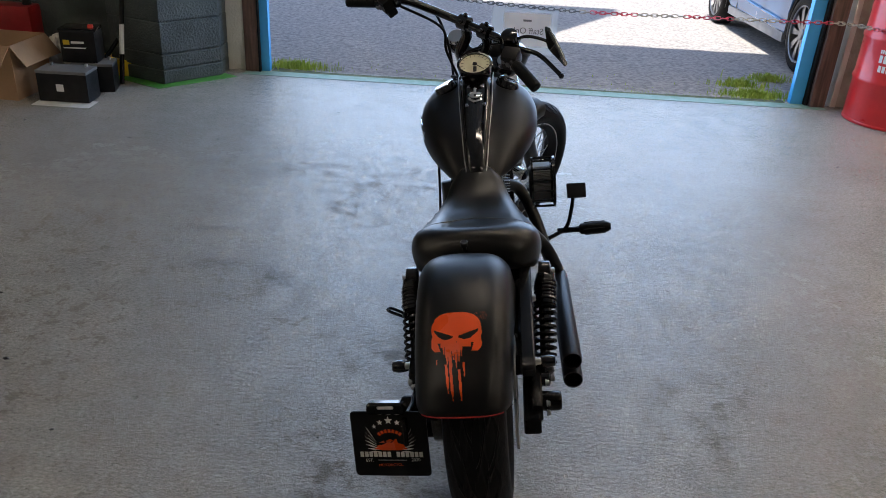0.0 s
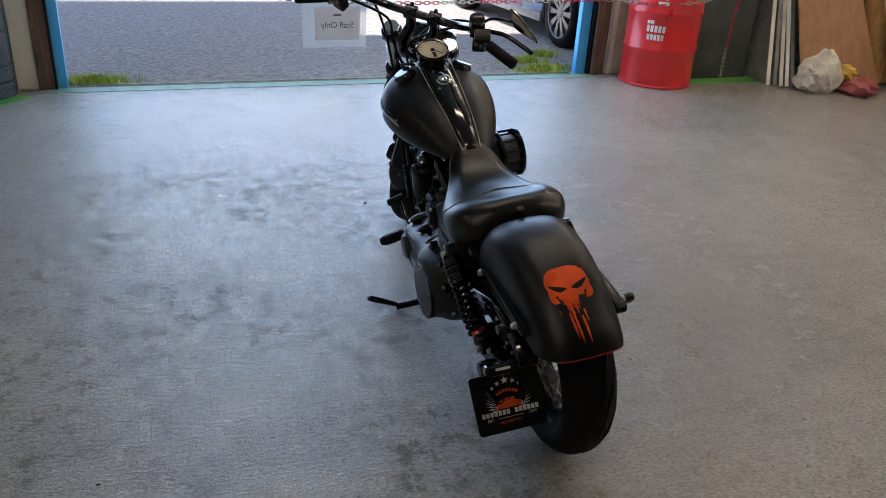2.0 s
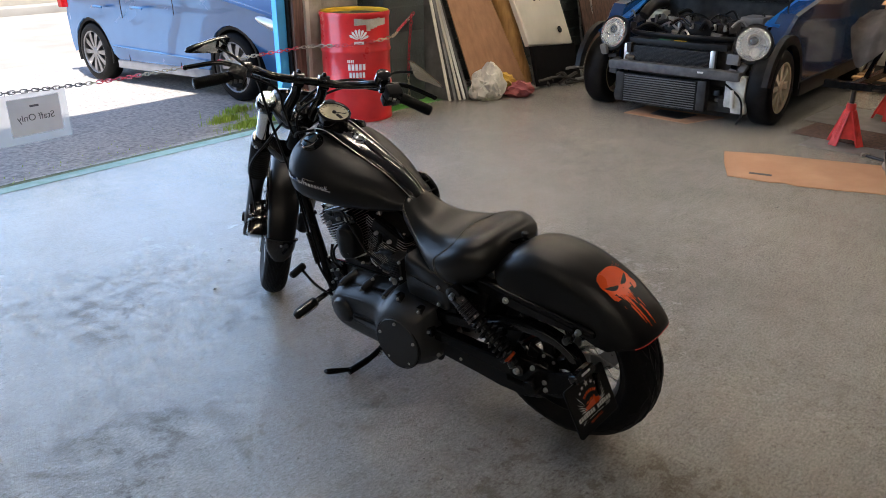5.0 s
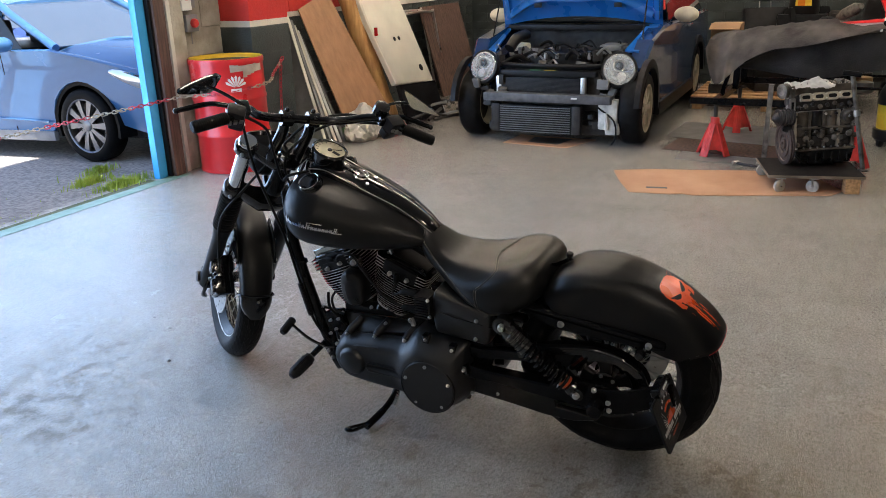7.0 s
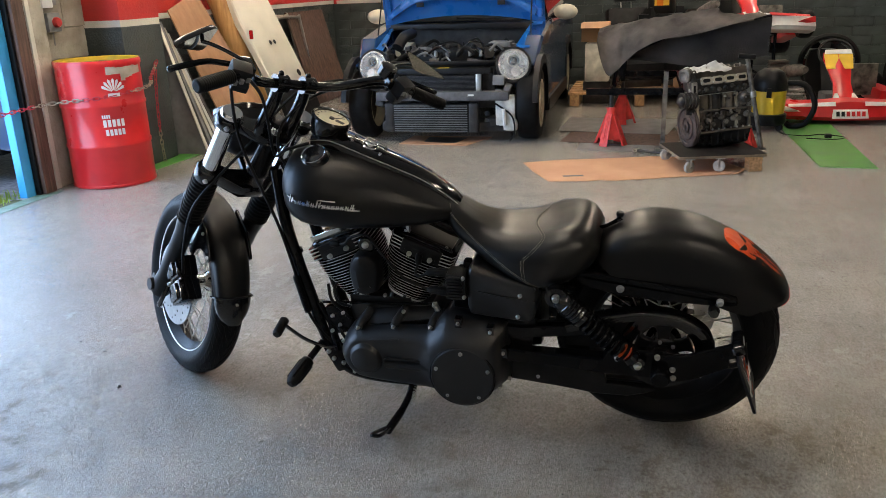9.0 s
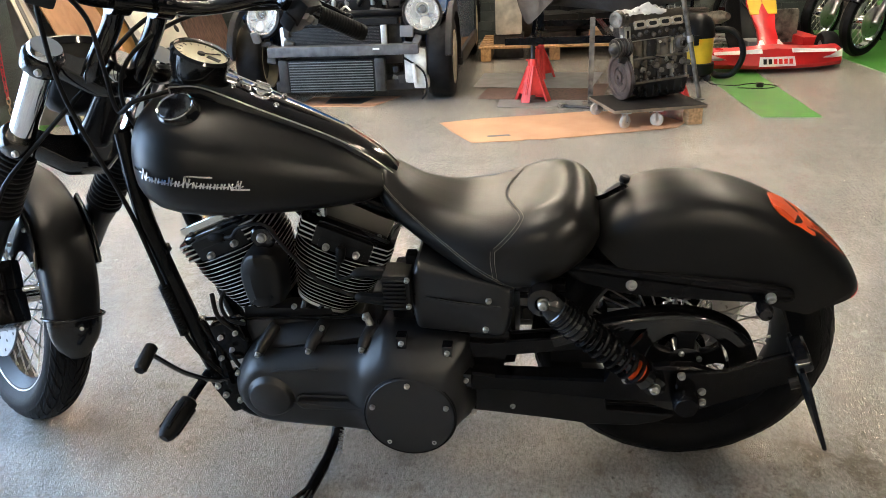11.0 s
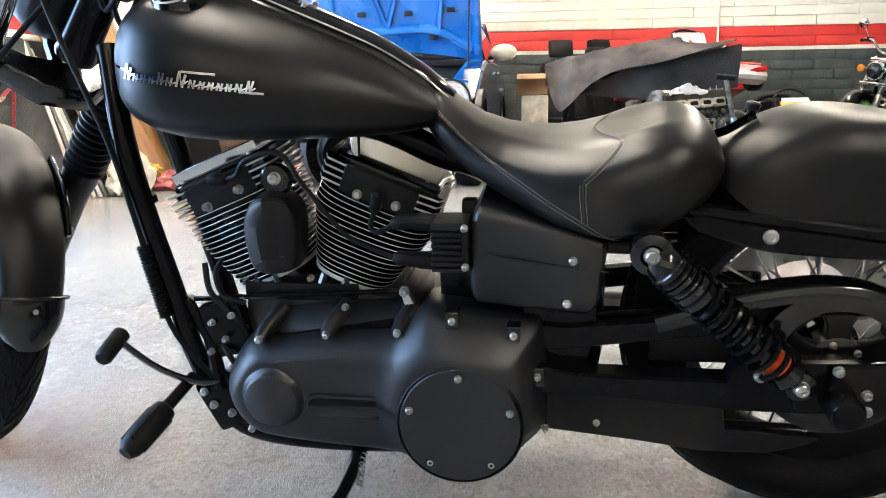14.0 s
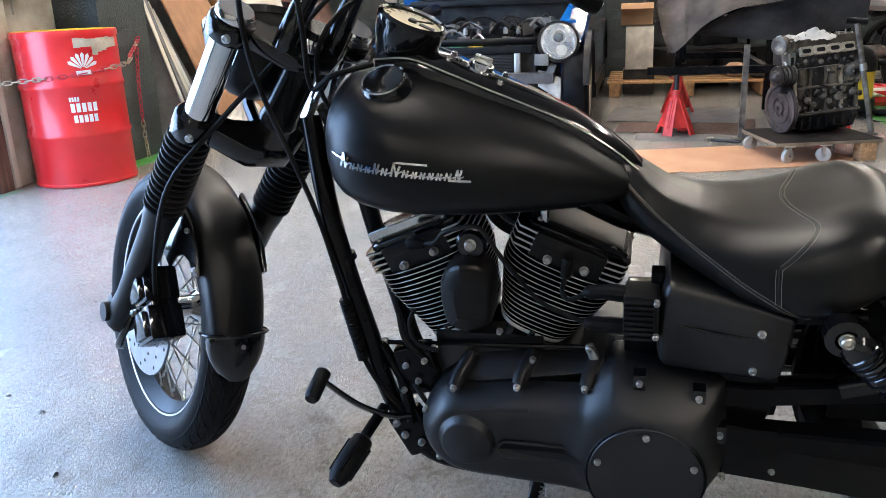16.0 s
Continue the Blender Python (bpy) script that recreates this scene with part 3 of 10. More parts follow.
bm = B()
us = [0.268, 0.272, 0.28, 0.295, 0.32, 0.35, 0.39, 0.43, 0.47, 0.51, 0.55, 0.59, 0.63, 0.66, 0.685, 0.70, 0.708, 0.711]
loft(bm, [mirrored(seat_line(u)) for u in us])
seat = part("seat", bm, LEATHER, bike, "worn black leather solo seat with stitched panels", smooth=70)


def on_seat(u, k, off=0.0012):
    """A point on the seat's left skin: k along its cross-section from 0 (middle) to 1 (lower edge)."""
    line = seat_line(u)
    x = k * (len(line) - 1)
    i = min(int(x), len(line) - 2)
    p = line[i].lerp(line[i + 1], x - i)
    d = (line[i + 1] - line[i]).normalized()
    return p + Vector((0, abs(d.z), abs(d.y))).normalized() * off


SEAMS = ([(0.700, 0.30), (0.694, 0.42), (0.672, 0.49), (0.63, 0.54), (0.57, 0.61), (0.51, 0.70), (0.46, 0.80), (0.415, 0.93)],
         [(0.452, 0.0), (0.446, 0.10), (0.432, 0.20), (0.418, 0.30), (0.422, 0.36), (0.444, 0.44), (0.470, 0.53)],
         [(0.470, 0.53), (0.470, 0.62), (0.468, 0.70), (0.466, 0.79)])
for sgn in (1, -1):
    for rows in SEAMS:
        bm = B()
        pts = [on_seat(q.x, q.y, 0.0004) for q in spline([(u, k, 0) for u, k in rows], 10)]
        tube(bm, [Vector((p.x, p.y * sgn, p.z)) for p in pts], 0.0011, 6)
        seam = part("seam", bm, STITCH, seat, "stitched double seam")
        for side in (-0.0042, 0.0042):
            bm = B()
            line = [Vector((q.x, q.y, 0)) for q in spline([(u, k, 0) for u, k in rows], 60)]
            run, go = 0.0, []
            for a, b in zip(line, line[1:]):
                t = b - a
                n2 = Vector((-t.y * 0.25, t.x / 0.25)).normalized() if t.length else Vector((1, 0))
                q = on_seat(b.x + n2.x * side, b.y + n2.y * side * 3.6, 0.0006)
                q = Vector((q.x, q.y * sgn, q.z))
                if go:
                    run += (q - go[-1]).length
                go.append(q)
                if run > 0.0036:
                    tube(bm, [go[0], go[-1]], 0.00062, 4)
                    run, go = 0.0, []
            part("stitches", bm, THREAD, seam)

# ---- console, gauge and caps ----
CON = [(1.10, 0.902, 0.052), (1.04, 0.902, 0.052), (0.98, 0.878, 0.050), (0.92, 0.851, 0.047), (0.85, 0.820, 0.042), (0.78, 0.786, 0.036), (0.72, 0.746, 0.031), (0.69, 0.720, 0.027), (0.672, 0.702, 0.024)]
bm = B()
rings = []
for u, w, h in CON:
    half = [(0, w + 0.012), (h * 0.7, w + 0.009), (h, w - 0.004), (h * 1.02, w - 0.03)]
    rings.append(mirrored([Vector((u, a, b)) for a, b in half]))
loft(bm, rings)
console = part("console", bm, GLOSS, bike, "gloss black tank console", smooth=50)
for sgn in (1, -1):
    bm = B()
    tube(bm, spline([(u, sgn * (h + 0.006), w + 0.0) for u, w, h in CON], 4), 0.0016, 6)
    part("trim_strip", bm, STEEL, console, "thin bright edge trim")
gn = Vector((-0.42, 0, 0.91)).normalized()
gc = Vector((1.048, 0.0, 0.945))
bm = B()
lathe(bm, [(0.030, -0.075), (0.047, -0.05), (0.056, -0.02), (0.058, 0.0), (0.0, 0.0)], gc, gn, 28)
part("gauge_pod", bm, GLOSS, console)
bm = B()
ringed(bm, [(0.050, 0.0), (0.0595, 0.0), (0.060, 0.008), (0.055, 0.013), (0.050, 0.009)], gc, gn, 36)
gauge = part("speedometer", bm, GLOSS, bike, "round speedometer with cream dial and black bezel")
bm = B()
ringed(bm, [(0.0503, 0.0088), (0.0525, 0.0112), (0.0535, 0.0128), (0.0505, 0.0098)], gc, gn, 36)
part("bezel_ring", bm, CHROME, gauge)
bm = B()
lathe(bm, [(0.0502, 0.001), (0.0502, 0.005), (0, 0.005)], gc, gn, 32)
part("dial", bm, DIAL, gauge)
bm = B()
lathe(bm, [(0.008, 0.005), (0.007, 0.009), (0, 0.009)], gc, gn, 12)
sd = gn.cross(Vector((0, 1, 0))).normalized()
rod(bm, gc + gn * 0.007, gc + gn * 0.007 + (sd * 0.7 + Vector((0, -0.7, 0))) * 0.042, 0.0013, 6)
box(bm, gc + gn * 0.0055 - sd * -0.026, (0.012, 0.026, 0.002), m=gn.to_track_quat("Z", "Y").to_matrix().to_4x4())
part("needle", bm, PLASTIC, gauge)
for a in range(-120, 121, 20):
    bm = B()
    q = gn.to_track_quat("Z", "X").to_matrix().to_4x4()
    dirn = sd * -math.cos(radians(a)) + Vector((0, 1, 0)) * math.sin(radians(a))
    rod(bm, gc + gn * 0.0055 + dirn * 0.038, gc + gn * 0.0055 + dirn * 0.047, 0.0008, 4)
    part("tick", bm, PLASTIC, gauge)
bm = B()
kc, kn = Vector((0.938, 0.0, 0.866)), Vector((-0.38, 0, 0.92))
lathe(bm, [(0.026, -0.005), (0.026, 0.004), (0.021, 0.006), (0.021, 0.014), (0.016, 0.017), (0, 0.017)], kc, kn, 24)
box(bm, kc + kn.normalized() * 0.021, (0.03, 0.009, 0.010), 0.003, kn.to_track_quat("Z", "X").to_matrix().to_4x4())
part("ignition_switch", bm, CHROME, console, "chrome ignition switch")
for du, v in ((0.985, 0.022), (0.985, -0.022), (0.972, 0.0), (0.90, 0.028), (0.90, -0.028)):
    bolt(console, (du, v, lerp_at(sorted((c[0], c[1]) for c in CON), du) + 0.009), kn, 0.006, 0.006, CHROME)
for sgn in (1, -1):
    c, ax = Vector((1.067, 0.105 * sgn, 0.868)), Vector((0.05, 0.42 * sgn, 0.9)).normalized()
    bm = B()
    lathe(bm, [(0.040, -0.012), (0.043, -0.004), (0.040, 0.004), (0.036, 0.013), (0.031, 0.017), (0.0, 0.018)], c, ax, 30)
    cap = part("fuel_cap", bm, GLOSS, bike, "gloss black fuel cap")
    bm = B()
    ringed(bm, [(0.033, 0.0165), (0.036, 0.0145), (0.0355, 0.0175)], c, ax, 30)
    part("cap_ring", bm, CHROME, cap)

# maker's badge as a plain slanted bright bar with a tail
badge = None
BR = random.Random(4)


def badge_bar(p, q, th):
    """A thin bar of the badge between two points (along, up) on the tank's skin."""
    bm = B()
    rows = []
    for j in range(3):
        u, w = p[0] + (q[0] - p[0]) * j / 2, p[1] + (q[1] - p[1]) * j / 2
        n2 = Vector((-(q[1] - p[1]), q[0] - p[0])).normalized() * th
        rows.append([Vector((u + n2.x * k, tank_side(u + n2.x * k, w + n2.y * k, o), w + n2.y * k)) for k, o in ((-1, 0.0004), (-1, 0.003), (1, 0.003), (1, 0.0004))])
    loft(bm, rows)
    return bm


# blue to gold colour paints rainbow reflections on the badge's first chrome strokes
SHEENCHROME = mat("badge_chrome_painted_sheen", (0.10, 0.30, 0.75), 0.22, metal=1.0, scale=38, color2=(0.75, 0.62, 0.25))
u0 = 1.128
for i in range(14):
    tall = i in (0, 6)
    wd, hgt = (0.0165, 0.0215) if tall else BR.choice(((0.0105, 0.0105), (0.0125, 0.0115), (0.0115, 0.0165)))
    base = 0.7665 - 0.13 * (1.128 - u0)
    k = -0.34
    for f in (0.12, 0.62):
        a = (u0 - wd * f, base - 0.13 * wd * f)
        o = part("badge_stroke" if badge else "badge", badge_bar(a, (a[0] + k * hgt, a[1] + hgt * (1 if f < 0.5 or not tall else 0.8)), 0.0019 if tall else 0.0016), SHEENCHROME if 0 < i < 5 else CHROME, badge or tank, "" if badge else "bright slanted metal badge strip", smooth=0)
        badge = badge or o
    a, b = (u0 - wd * 0.12 + k * hgt, base + hgt), (u0 - wd * 0.62, base - 0.08 * wd)
    part("badge_stroke", badge_bar(a, b, 0.0012), SHEENCHROME if 0 < i < 5 else CHROME, badge, smooth=0)
    part("badge_stroke", badge_bar((u0 - wd * 0.55, base + 0.001), (u0 - wd - 0.004, base + hgt * 0.35), 0.0011), SHEENCHROME if 0 < i < 5 else CHROME, badge, smooth=0)
    u0 -= wd + 0.0018
part("badge_line", badge_bar((1.146, 0.783), (1.118, 0.778), 0.0016), CHROME, badge, smooth=0)
part("badge_line", badge_bar((1.032, 0.776), (0.985, 0.770), 0.0016), CHROME, badge, smooth=0)
part("badge_line", badge_bar((0.955, 0.7445), (0.921, 0.740), 0.0018), CHROME, badge, smooth=0)

# ---- rear mudguard ----
FEN = spline([(0.285, 0, 0.600), (0.250, 0, 0.640), (0.195, 0, 0.674), (0.115, 0, 0.690), (0.01, 0, 0.675), (-0.10, 0, 0.626), (-0.185, 0, 0.560), (-0.226, 0, 0.512), (-0.236, 0, 0.490)], 4)
FEN_N = len(FEN)


def fender_frame(x):
    i = min(int(x), FEN_N - 2)
    p = FEN[i].lerp(FEN[i + 1], x - i)
    d = (FEN[min(i + 2, FEN_N - 1)] - FEN[max(i - 1, 0)]).normalized()
    return p, d, Vector((-d.z, 0, d.x)) * (-1 if d.x < 0 else 1)


def fender_pt(x, k, off=0.0):
    """x along the crown, k across: 0 at the crown, 1 at the lower edge."""
    p, d, nrm = fender_frame(x)
    if nrm.z < 0 and x < 30:
        nrm = -nrm
    f = x / (FEN_N - 1)
    half = 0.126 - 0.018 * f
    depth = lerp_at([(0, 0.09), (0.15, 0.15), (0.35, 0.185), (0.6, 0.165), (0.85, 0.115), (1.0, 0.075)], f)
    sec = spline([(0, 0, 0), (half * 0.55, 0.006, 0), (half * 0.85, 0.028, 0), (half * 0.98, 0.07, 0), (half, depth, 0)], 5)
    y = k * (len(sec) - 1)
    i = min(int(y), len(sec) - 2)
    q = sec[i].lerp(sec[i + 1], y - i)
    t = (sec[i + 1] - sec[i]).normalized()
    return p - nrm * q.y + Vector((0, q.x, 0)) + (nrm * t.x + Vector((0, t.y, 0))) * off


bm = B()
rows = []
for i in range(FEN_N):
    out = [fender_pt(i, k / 14) for k in range(15)]
    inn = [fender_pt(i, k / 14, -0.004) for k in range(15)]
    full = [Vector((p.x, -p.y, p.z)) for p in reversed(out[1:])] + out + list(reversed(inn)) + [Vector((p.x, -p.y, p.z)) for p in inn[1:]]
    rows.append(full)
loft(bm, rows)
fender = part("rear_mudguard", bm, SATIN, bike, "satin black rear mudguard with orange sticker", smooth=60)
fender.location.y = 0.018


ARC = [0.0]
for a, b in zip(FEN, FEN[1:]):
    ARC.append(ARC[-1] + (b - a).length)
HEAD = [(0, 20), (4, 34), (10, 43), (18, 50), (28, 55), (40, 58), (52, 58), (62, 56), (72, 57), (84, 58), (92, 54), (98, 46)]
DRIPS = ((-28, 70, 104, 3.2), (-22, 70, 128, 3.4), (-15, 70, 152, 3.6), (-8, 70, 118, 3.0), (-2, 70, 136, 3.2), (5, 70, 122, 3.4), (11, 70, 110, 2.8), (-25, 128, 192, 3.0), (-16, 132, 209, 3.0), (3, 140, 209, 3.0), (14, 124, 156, 2.6), (-46, 116, 130, 1.6))


def in_sticker(x, d):
    """Is the place x across and d down, in millimetres, inside the printed shape?"""
    rag = 2.2 * noise.noise(Vector((x * 0.11, d * 0.11, 3.0)))
    for c, d0, d1, w in DRIPS:
        taper = 1.0 if d < d1 - 22 else max(0.35, (d1 - d) / 22)
        if d0 <= d <= d1 and abs(x - c - 0.06 * (d - 70)) < w * taper:
            return True
    if d > 98 or abs(x) > lerp_at(HEAD, d) + rag:
        return False
    if d > 78 and abs(x) < 40 - 0.30 * (d - 78) + rag:
        return d < 88 + rag and abs(x) < 34
    lid = 46 + (44 - abs(x)) * 0.42
    if 6 < abs(x) < 50 and lid < d < lid + 3 + 13 * math.sin(math.pi * (abs(x) - 6) / 46) + rag * 0.6:
        return False
    return not (1.5 < abs(x) < 7 and 74 < d < 86 - abs(x) * 0.5 and abs(x) < 1 + (d - 72) * 0.6)


bm = B()
CELL, found = 1.25, {}


def sticker_vert(i, j):
    if (i, j) not in found:
        s = 0.377 + j * CELL * 0.001
        k = max(n for n in range(FEN_N - 1) if ARC[n] <= s)
        y = 0.009 - i * CELL * 0.001
        p = fender_pt(k + (s - ARC[k]) / (ARC[k + 1] - ARC[k]), abs(y) / 0.26, 0.0012)
        found[(i, j)] = bm.verts.new((p.x, math.copysign(p.y, y), p.z))
    return found[(i, j)]


for j in range(int(212 / CELL)):
    for i in range(int(-62 / CELL), int(62 / CELL)):
        if in_sticker((i + 0.5) * CELL, (j + 0.5) * CELL):
            bm.faces.new([sticker_vert(i + a, j + b) for a, b in ((0, 0), (1, 0), (1, 1), (0, 1))])
SR = random.Random(12)
for n in range(26):
    i, j = int((50 + SR.uniform(-8, 20)) / CELL), int(SR.uniform(-4, 22) / CELL)
    for a in range(SR.randint(1, 2)):
        for b in range(SR.randint(1, 3)):
            bm.faces.new([sticker_vert(i + a + c, j + b + d) for c, d in ((0, 0), (1, 0), (1, 1), (0, 1))]) if not (i + a, j + b) in found else None
bmesh.ops.remove_doubles(bm, verts=bm.verts[:], dist=1e-5)
part("sticker", bm, ORANGE, fender, "orange sticker of a mask shape with long drips", smooth=60)

bm = B()
tube(bm, [fender_pt(FEN_N - 1.03, abs(k) / 10, -0.001) * 1.0 if k >= 0 else Vector((fender_pt(FEN_N - 1.03, -k / 10, -0.001).x, -fender_pt(FEN_N - 1.03, -k / 10, -0.001).y, fender_pt(FEN_N - 1.03, -k / 10, -0.001).z)) for k in range(-5, 6)], 0.0020, 6)
part("tail_light_strip", bm, REDLED, fender, "thin red led tail light strip")

bm = B()
tube(bm, [(0.290, 0.018, 0.640), (0.255, 0.018, 0.652), (0.215, 0.018, 0.676)], 0.012, 8, flat=0.22)
tab = part("seat_tab", bm, FRAMEBLK, seat, "black seat mounting tab with knob")
bm = B()
lathe(bm, [(0.006, -0.010), (0.006, 0.004), (0.010, 0.006), (0.011, 0.015), (0.008, 0.018), (0, 0.018)], (0.222, 0.018, 0.678), (-0.25, 0, 1), 18)
part("seat_knob", bm, PLASTIC, tab)

# ---- wheels ----
def wheel(parent, c, axle, r, width, rim_r, hub_r, spokes, tread, rim_mat=None, crown=0.052, blocks=((0.03, 0.40, 0.0, 0.84), (0.45, 0.90, 0.55, 0.80))):
    c, ax = Vector(c), Vector(axle).normalized()
    w = width / 2

    def skin(h):
        return r - crown * (1 - math.sqrt(max(0.0, 1 - (h / w) ** 2)))
    bm = B()
    half = [(skin(w * k), w * k) for k in (0.0, 0.2, 0.4, 0.58, 0.74, 0.87, 0.96, 1.0)] + [(rim_r + 0.02, w * 0.88), (rim_r - 0.004, w * 0.62)]
    prof = [(a, -b) for a, b in reversed(half[1:])] + half
    ringed(bm, prof, c, ax, 64)
    tyre = part("tyre", bm, TYRE, parent, "black treaded motorcycle tyre", smooth=50)
    s = ax.orthogonal().normalized()
    q = ax.cross(s)
    # proud tread blocks with slanted grooves between them
    bm = B()

    pitch = 2 * math.pi / tread
    for i in range(tread):
        for sg in (1, -1):
            a = pitch * (i + (0.5 if sg < 0 else 0))
            for h0, h1, lead, share in blocks:
                rows = []
                for j in range(4):
                    h = sg * w * (h0 + (h1 - h0) * j / 3)
                    sl = pitch * (lead + 1.1 * (j / 3) ** 1.6 * (h1 - h0) / 0.4)
                    ring = []
                    for b, up in ((0, -0.004), (0.06, 0.0026), (share - 0.06, 0.0026), (share, -0.004)):
                        ang = a + sl + pitch * b
                        ring.append(c + ax * h + (s * math.cos(ang) + q * math.sin(ang)) * (skin(h) + up))
                    rows.append(ring)
                loft(bm, rows)
    part("tread", bm, TYRE, tyre, smooth=0)
    bm = B()
    ringed(bm, [(rim_r + 0.008, -w * 0.66), (rim_r - 0.004, -w * 0.68), (rim_r - 0.012, -w * 0.52), (rim_r - 0.026, -w * 0.20), (rim_r - 0.026, w * 0.20), (rim_r - 0.012, w * 0.52), (rim_r - 0.004, w * 0.68), (rim_r + 0.008, w * 0.66)], c, ax, 56)
    part("rim", bm, rim_mat or PLASTIC, tyre, "black wheel rim")
    for sg in (1, -1) if width < 0.13 else ():
        bm = B()
        ringed(bm, [(rim_r - 0.001, sg * w * 0.70), (rim_r + 0.003, sg * w * 0.72), (rim_r + 0.003, sg * w * 0.68)], c, ax, 56)
        part("rim_lip", bm, STEEL, tyre, "thin bright rim edge")
    bm = B()
    lathe(bm, [(0.014, -0.062), (hub_r, -0.055), (hub_r, -0.045), (hub_r * 0.62, -0.03), (hub_r * 0.6, 0.03), (hub_r, 0.045), (hub_r, 0.055), (0.014, 0.062)], c, ax, 28)
    part("hub", bm, CHROME, tyre, "bright wheel hub")
    for i in range(spokes):
        a = 2 * math.pi * i / spokes
        side, lead = (1 if i % 2 else -1), (1 if (i // 2) % 2 else -1)
        a2 = a + lead * 0.62
        p0 = c + ax * side * 0.050 + (s * math.cos(a2) + q * math.sin(a2)) * hub_r * 0.92
        p1 = c + ax * side * 0.006 + (s * math.cos(a) + q * math.sin(a)) * (rim_r - 0.022)
        bm = B()
        rod(bm, p0, p1, 0.0021, 5)
        rod(bm, p1 + (p0 - p1) * 0.06, p1, 0.0035, 5)
        part("spoke", bm, STEEL, tyre, smooth=60)
    return tyre


RC = Vector((0.086, 0.0, 0.3165))
rear = wheel(bike, RC, (0, 1, 0), 0.315, 0.152, 0.218, 0.05, 40, 15, crown=0.064, blocks=((0.04, 0.40, 0.0, 0.94), (0.415, 0.92, 0.95, 0.93)))

# ---- primary case ----
PRIM = [(1.055, 0.248), (1.044, 0.287), (1.005, 0.335), (0.937, 0.346), (0.859, 0.358), (0.764, 0.364), (0.740, 0.378), (0.716, 0.396), (0.684, 0.405), (0.546, 0.385), (0.524, 0.358), (0.517, 0.215), (0.540, 0.170), (0.592, 0.122), (0.645, 0.105), (0.703, 0.115), (0.770, 0.138), (0.870, 0.146), (0.972, 0.158), (1.012, 0.172), (1.042, 0.205)]
FACE = [(1.021, 0.252), (0.998, 0.296), (0.945, 0.320), (0.900, 0.326), (0.846, 0.332), (0.762, 0.334), (0.736, 0.350), (0.708, 0.382), (0.677, 0.396), (0.552, 0.374), (0.535, 0.350), (0.529, 0.233), (0.553, 0.198), (0.596, 0.152), (0.642, 0.137), (0.697, 0.145), (0.762, 0.164), (0.857, 0.174), (0.953, 0.186), (0.993, 0.204), (1.012, 0.226)]
put_left = lambda a, b, h: Vector((a, h, b))
bm = B()
inner = spline([(a, b, 0) for a, b in PRIM], 3, True)
outer = spline([(a, b, 0) for a, b in FACE], 3, True)
dc = Vector((0.650, 0.188, 0.236))
dn = Vector((-0.03, 1, 0.06)).normalized()


def ease(x):
    x = min(1, max(0, x))
    return x * x * (3 - 2 * x)


def cover_point(p, k, h):
    """A place on the cast cover: k runs from its rim (0) to the middle line (1); the face swells round the clutch."""
    mid = Vector((min(0.957, max(0.650, p.x)), 0.245, 0))
    q = p.lerp(mid, k)
    r = Vector((q.x - dc.x, q.y - dc.z))
    a = math.atan2(r.y, r.x)
    reach = 0.108 + 0.052 * ease((math.sin(a) + 0.8) / 1.4)
    swell = 0.0255 * ease((reach - r.length) / (reach - 0.094)) * ease(k / 0.16)
    return put_left(q.x, q.y, h + swell)


rings = [[cover_point(p, k, h) for p in inner] for h, k in ((0.060, 0.02), (0.068, 0.0), (0.118, 0.0), (0.134, 0.02), (0.148, 0.055), (0.161, 0.105), (0.172, 0.165), (0.180, 0.225), (0.185, 0.28), (0.188, 0.34), (0.1895, 0.42), (0.190, 0.50), (0.190, 0.60), (0.190, 0.72), (0.190, 0.86), (0.190, 0.985))]
loft(bm, rings)
prim = part("primary_cover", bm, WRINKLE, bike, "textured black primary drive cover", smooth=70)
bm = B()
tube(bm, [put_left(p[0], p[1], 0.1825) for p in inset_line(outer, 0.006)[-14:] + inset_line(outer, 0.006)[:13]], 0.0045, 8)
part("cover_rib", bm, WRINKLE, prim, smooth=60)
bm = B()
slab(bm, [(p.x, p.y) for p in spline([(1.005, 0.30, 0), (0.992, 0.352, 0), (0.955, 0.370, 0), (0.86, 0.383, 0), (0.76, 0.389, 0), (0.715, 0.405, 0), (0.70, 0.30, 0)], 3, True)], put_left, [(0, 0.0), (0, 0.084), (0.008, 0.104), (0.020, 0.124), (0.034, 0.138)])
part("inner_cover", bm, WRINKLE, prim, smooth=60)
bm = B()
lathe(bm, [(0.0955, 0.010), (0.0955, 0.030), (0.0925, 0.034), (0.0, 0.035)], dc, dn, 56)
groove = B()
ringed(groove, [(0.0952, 0.016), (0.0985, 0.016), (0.0990, 0.0305), (0.0968, 0.0325), (0.0952, 0.0295)], dc, dn, 56)
part("cover_seal", groove, RUBBER, prim)
derby = part("clutch_cover", bm, WRINKLE, prim, "round textured black clutch cover", smooth=40)
su = dn.cross(Vector((1, 0, 0))).normalized()
fw = su.cross(dn).normalized()
for i in range(5):
    a = radians(90 + 72 * i)
    bolt(derby, dc + dn * 0.033 + (fw * math.cos(a) + Vector((0, 0, 1)) * math.sin(a)) * 0.081, dn, 0.0062, 0.006)
bm = B()
lathe(bm, [(0.060, -0.004), (0.052, 0.004), (0.047, 0.009), (0.0455, 0.014), (0.041, 0.018), (0, 0.019)], (0.957, 0.186, 0.254), (0, 1, 0), 40)
part("alternator_boss", bm, WRINKLE, prim, smooth=60)
bm = B()
oval = [(0.837 + (0.045 if math.cos(a) > 0 else -0.045) + 0.02 * math.cos(a), 0.245 + 0.02 * math.sin(a)) for a in (2 * math.pi * i / 24 for i in range(24))]
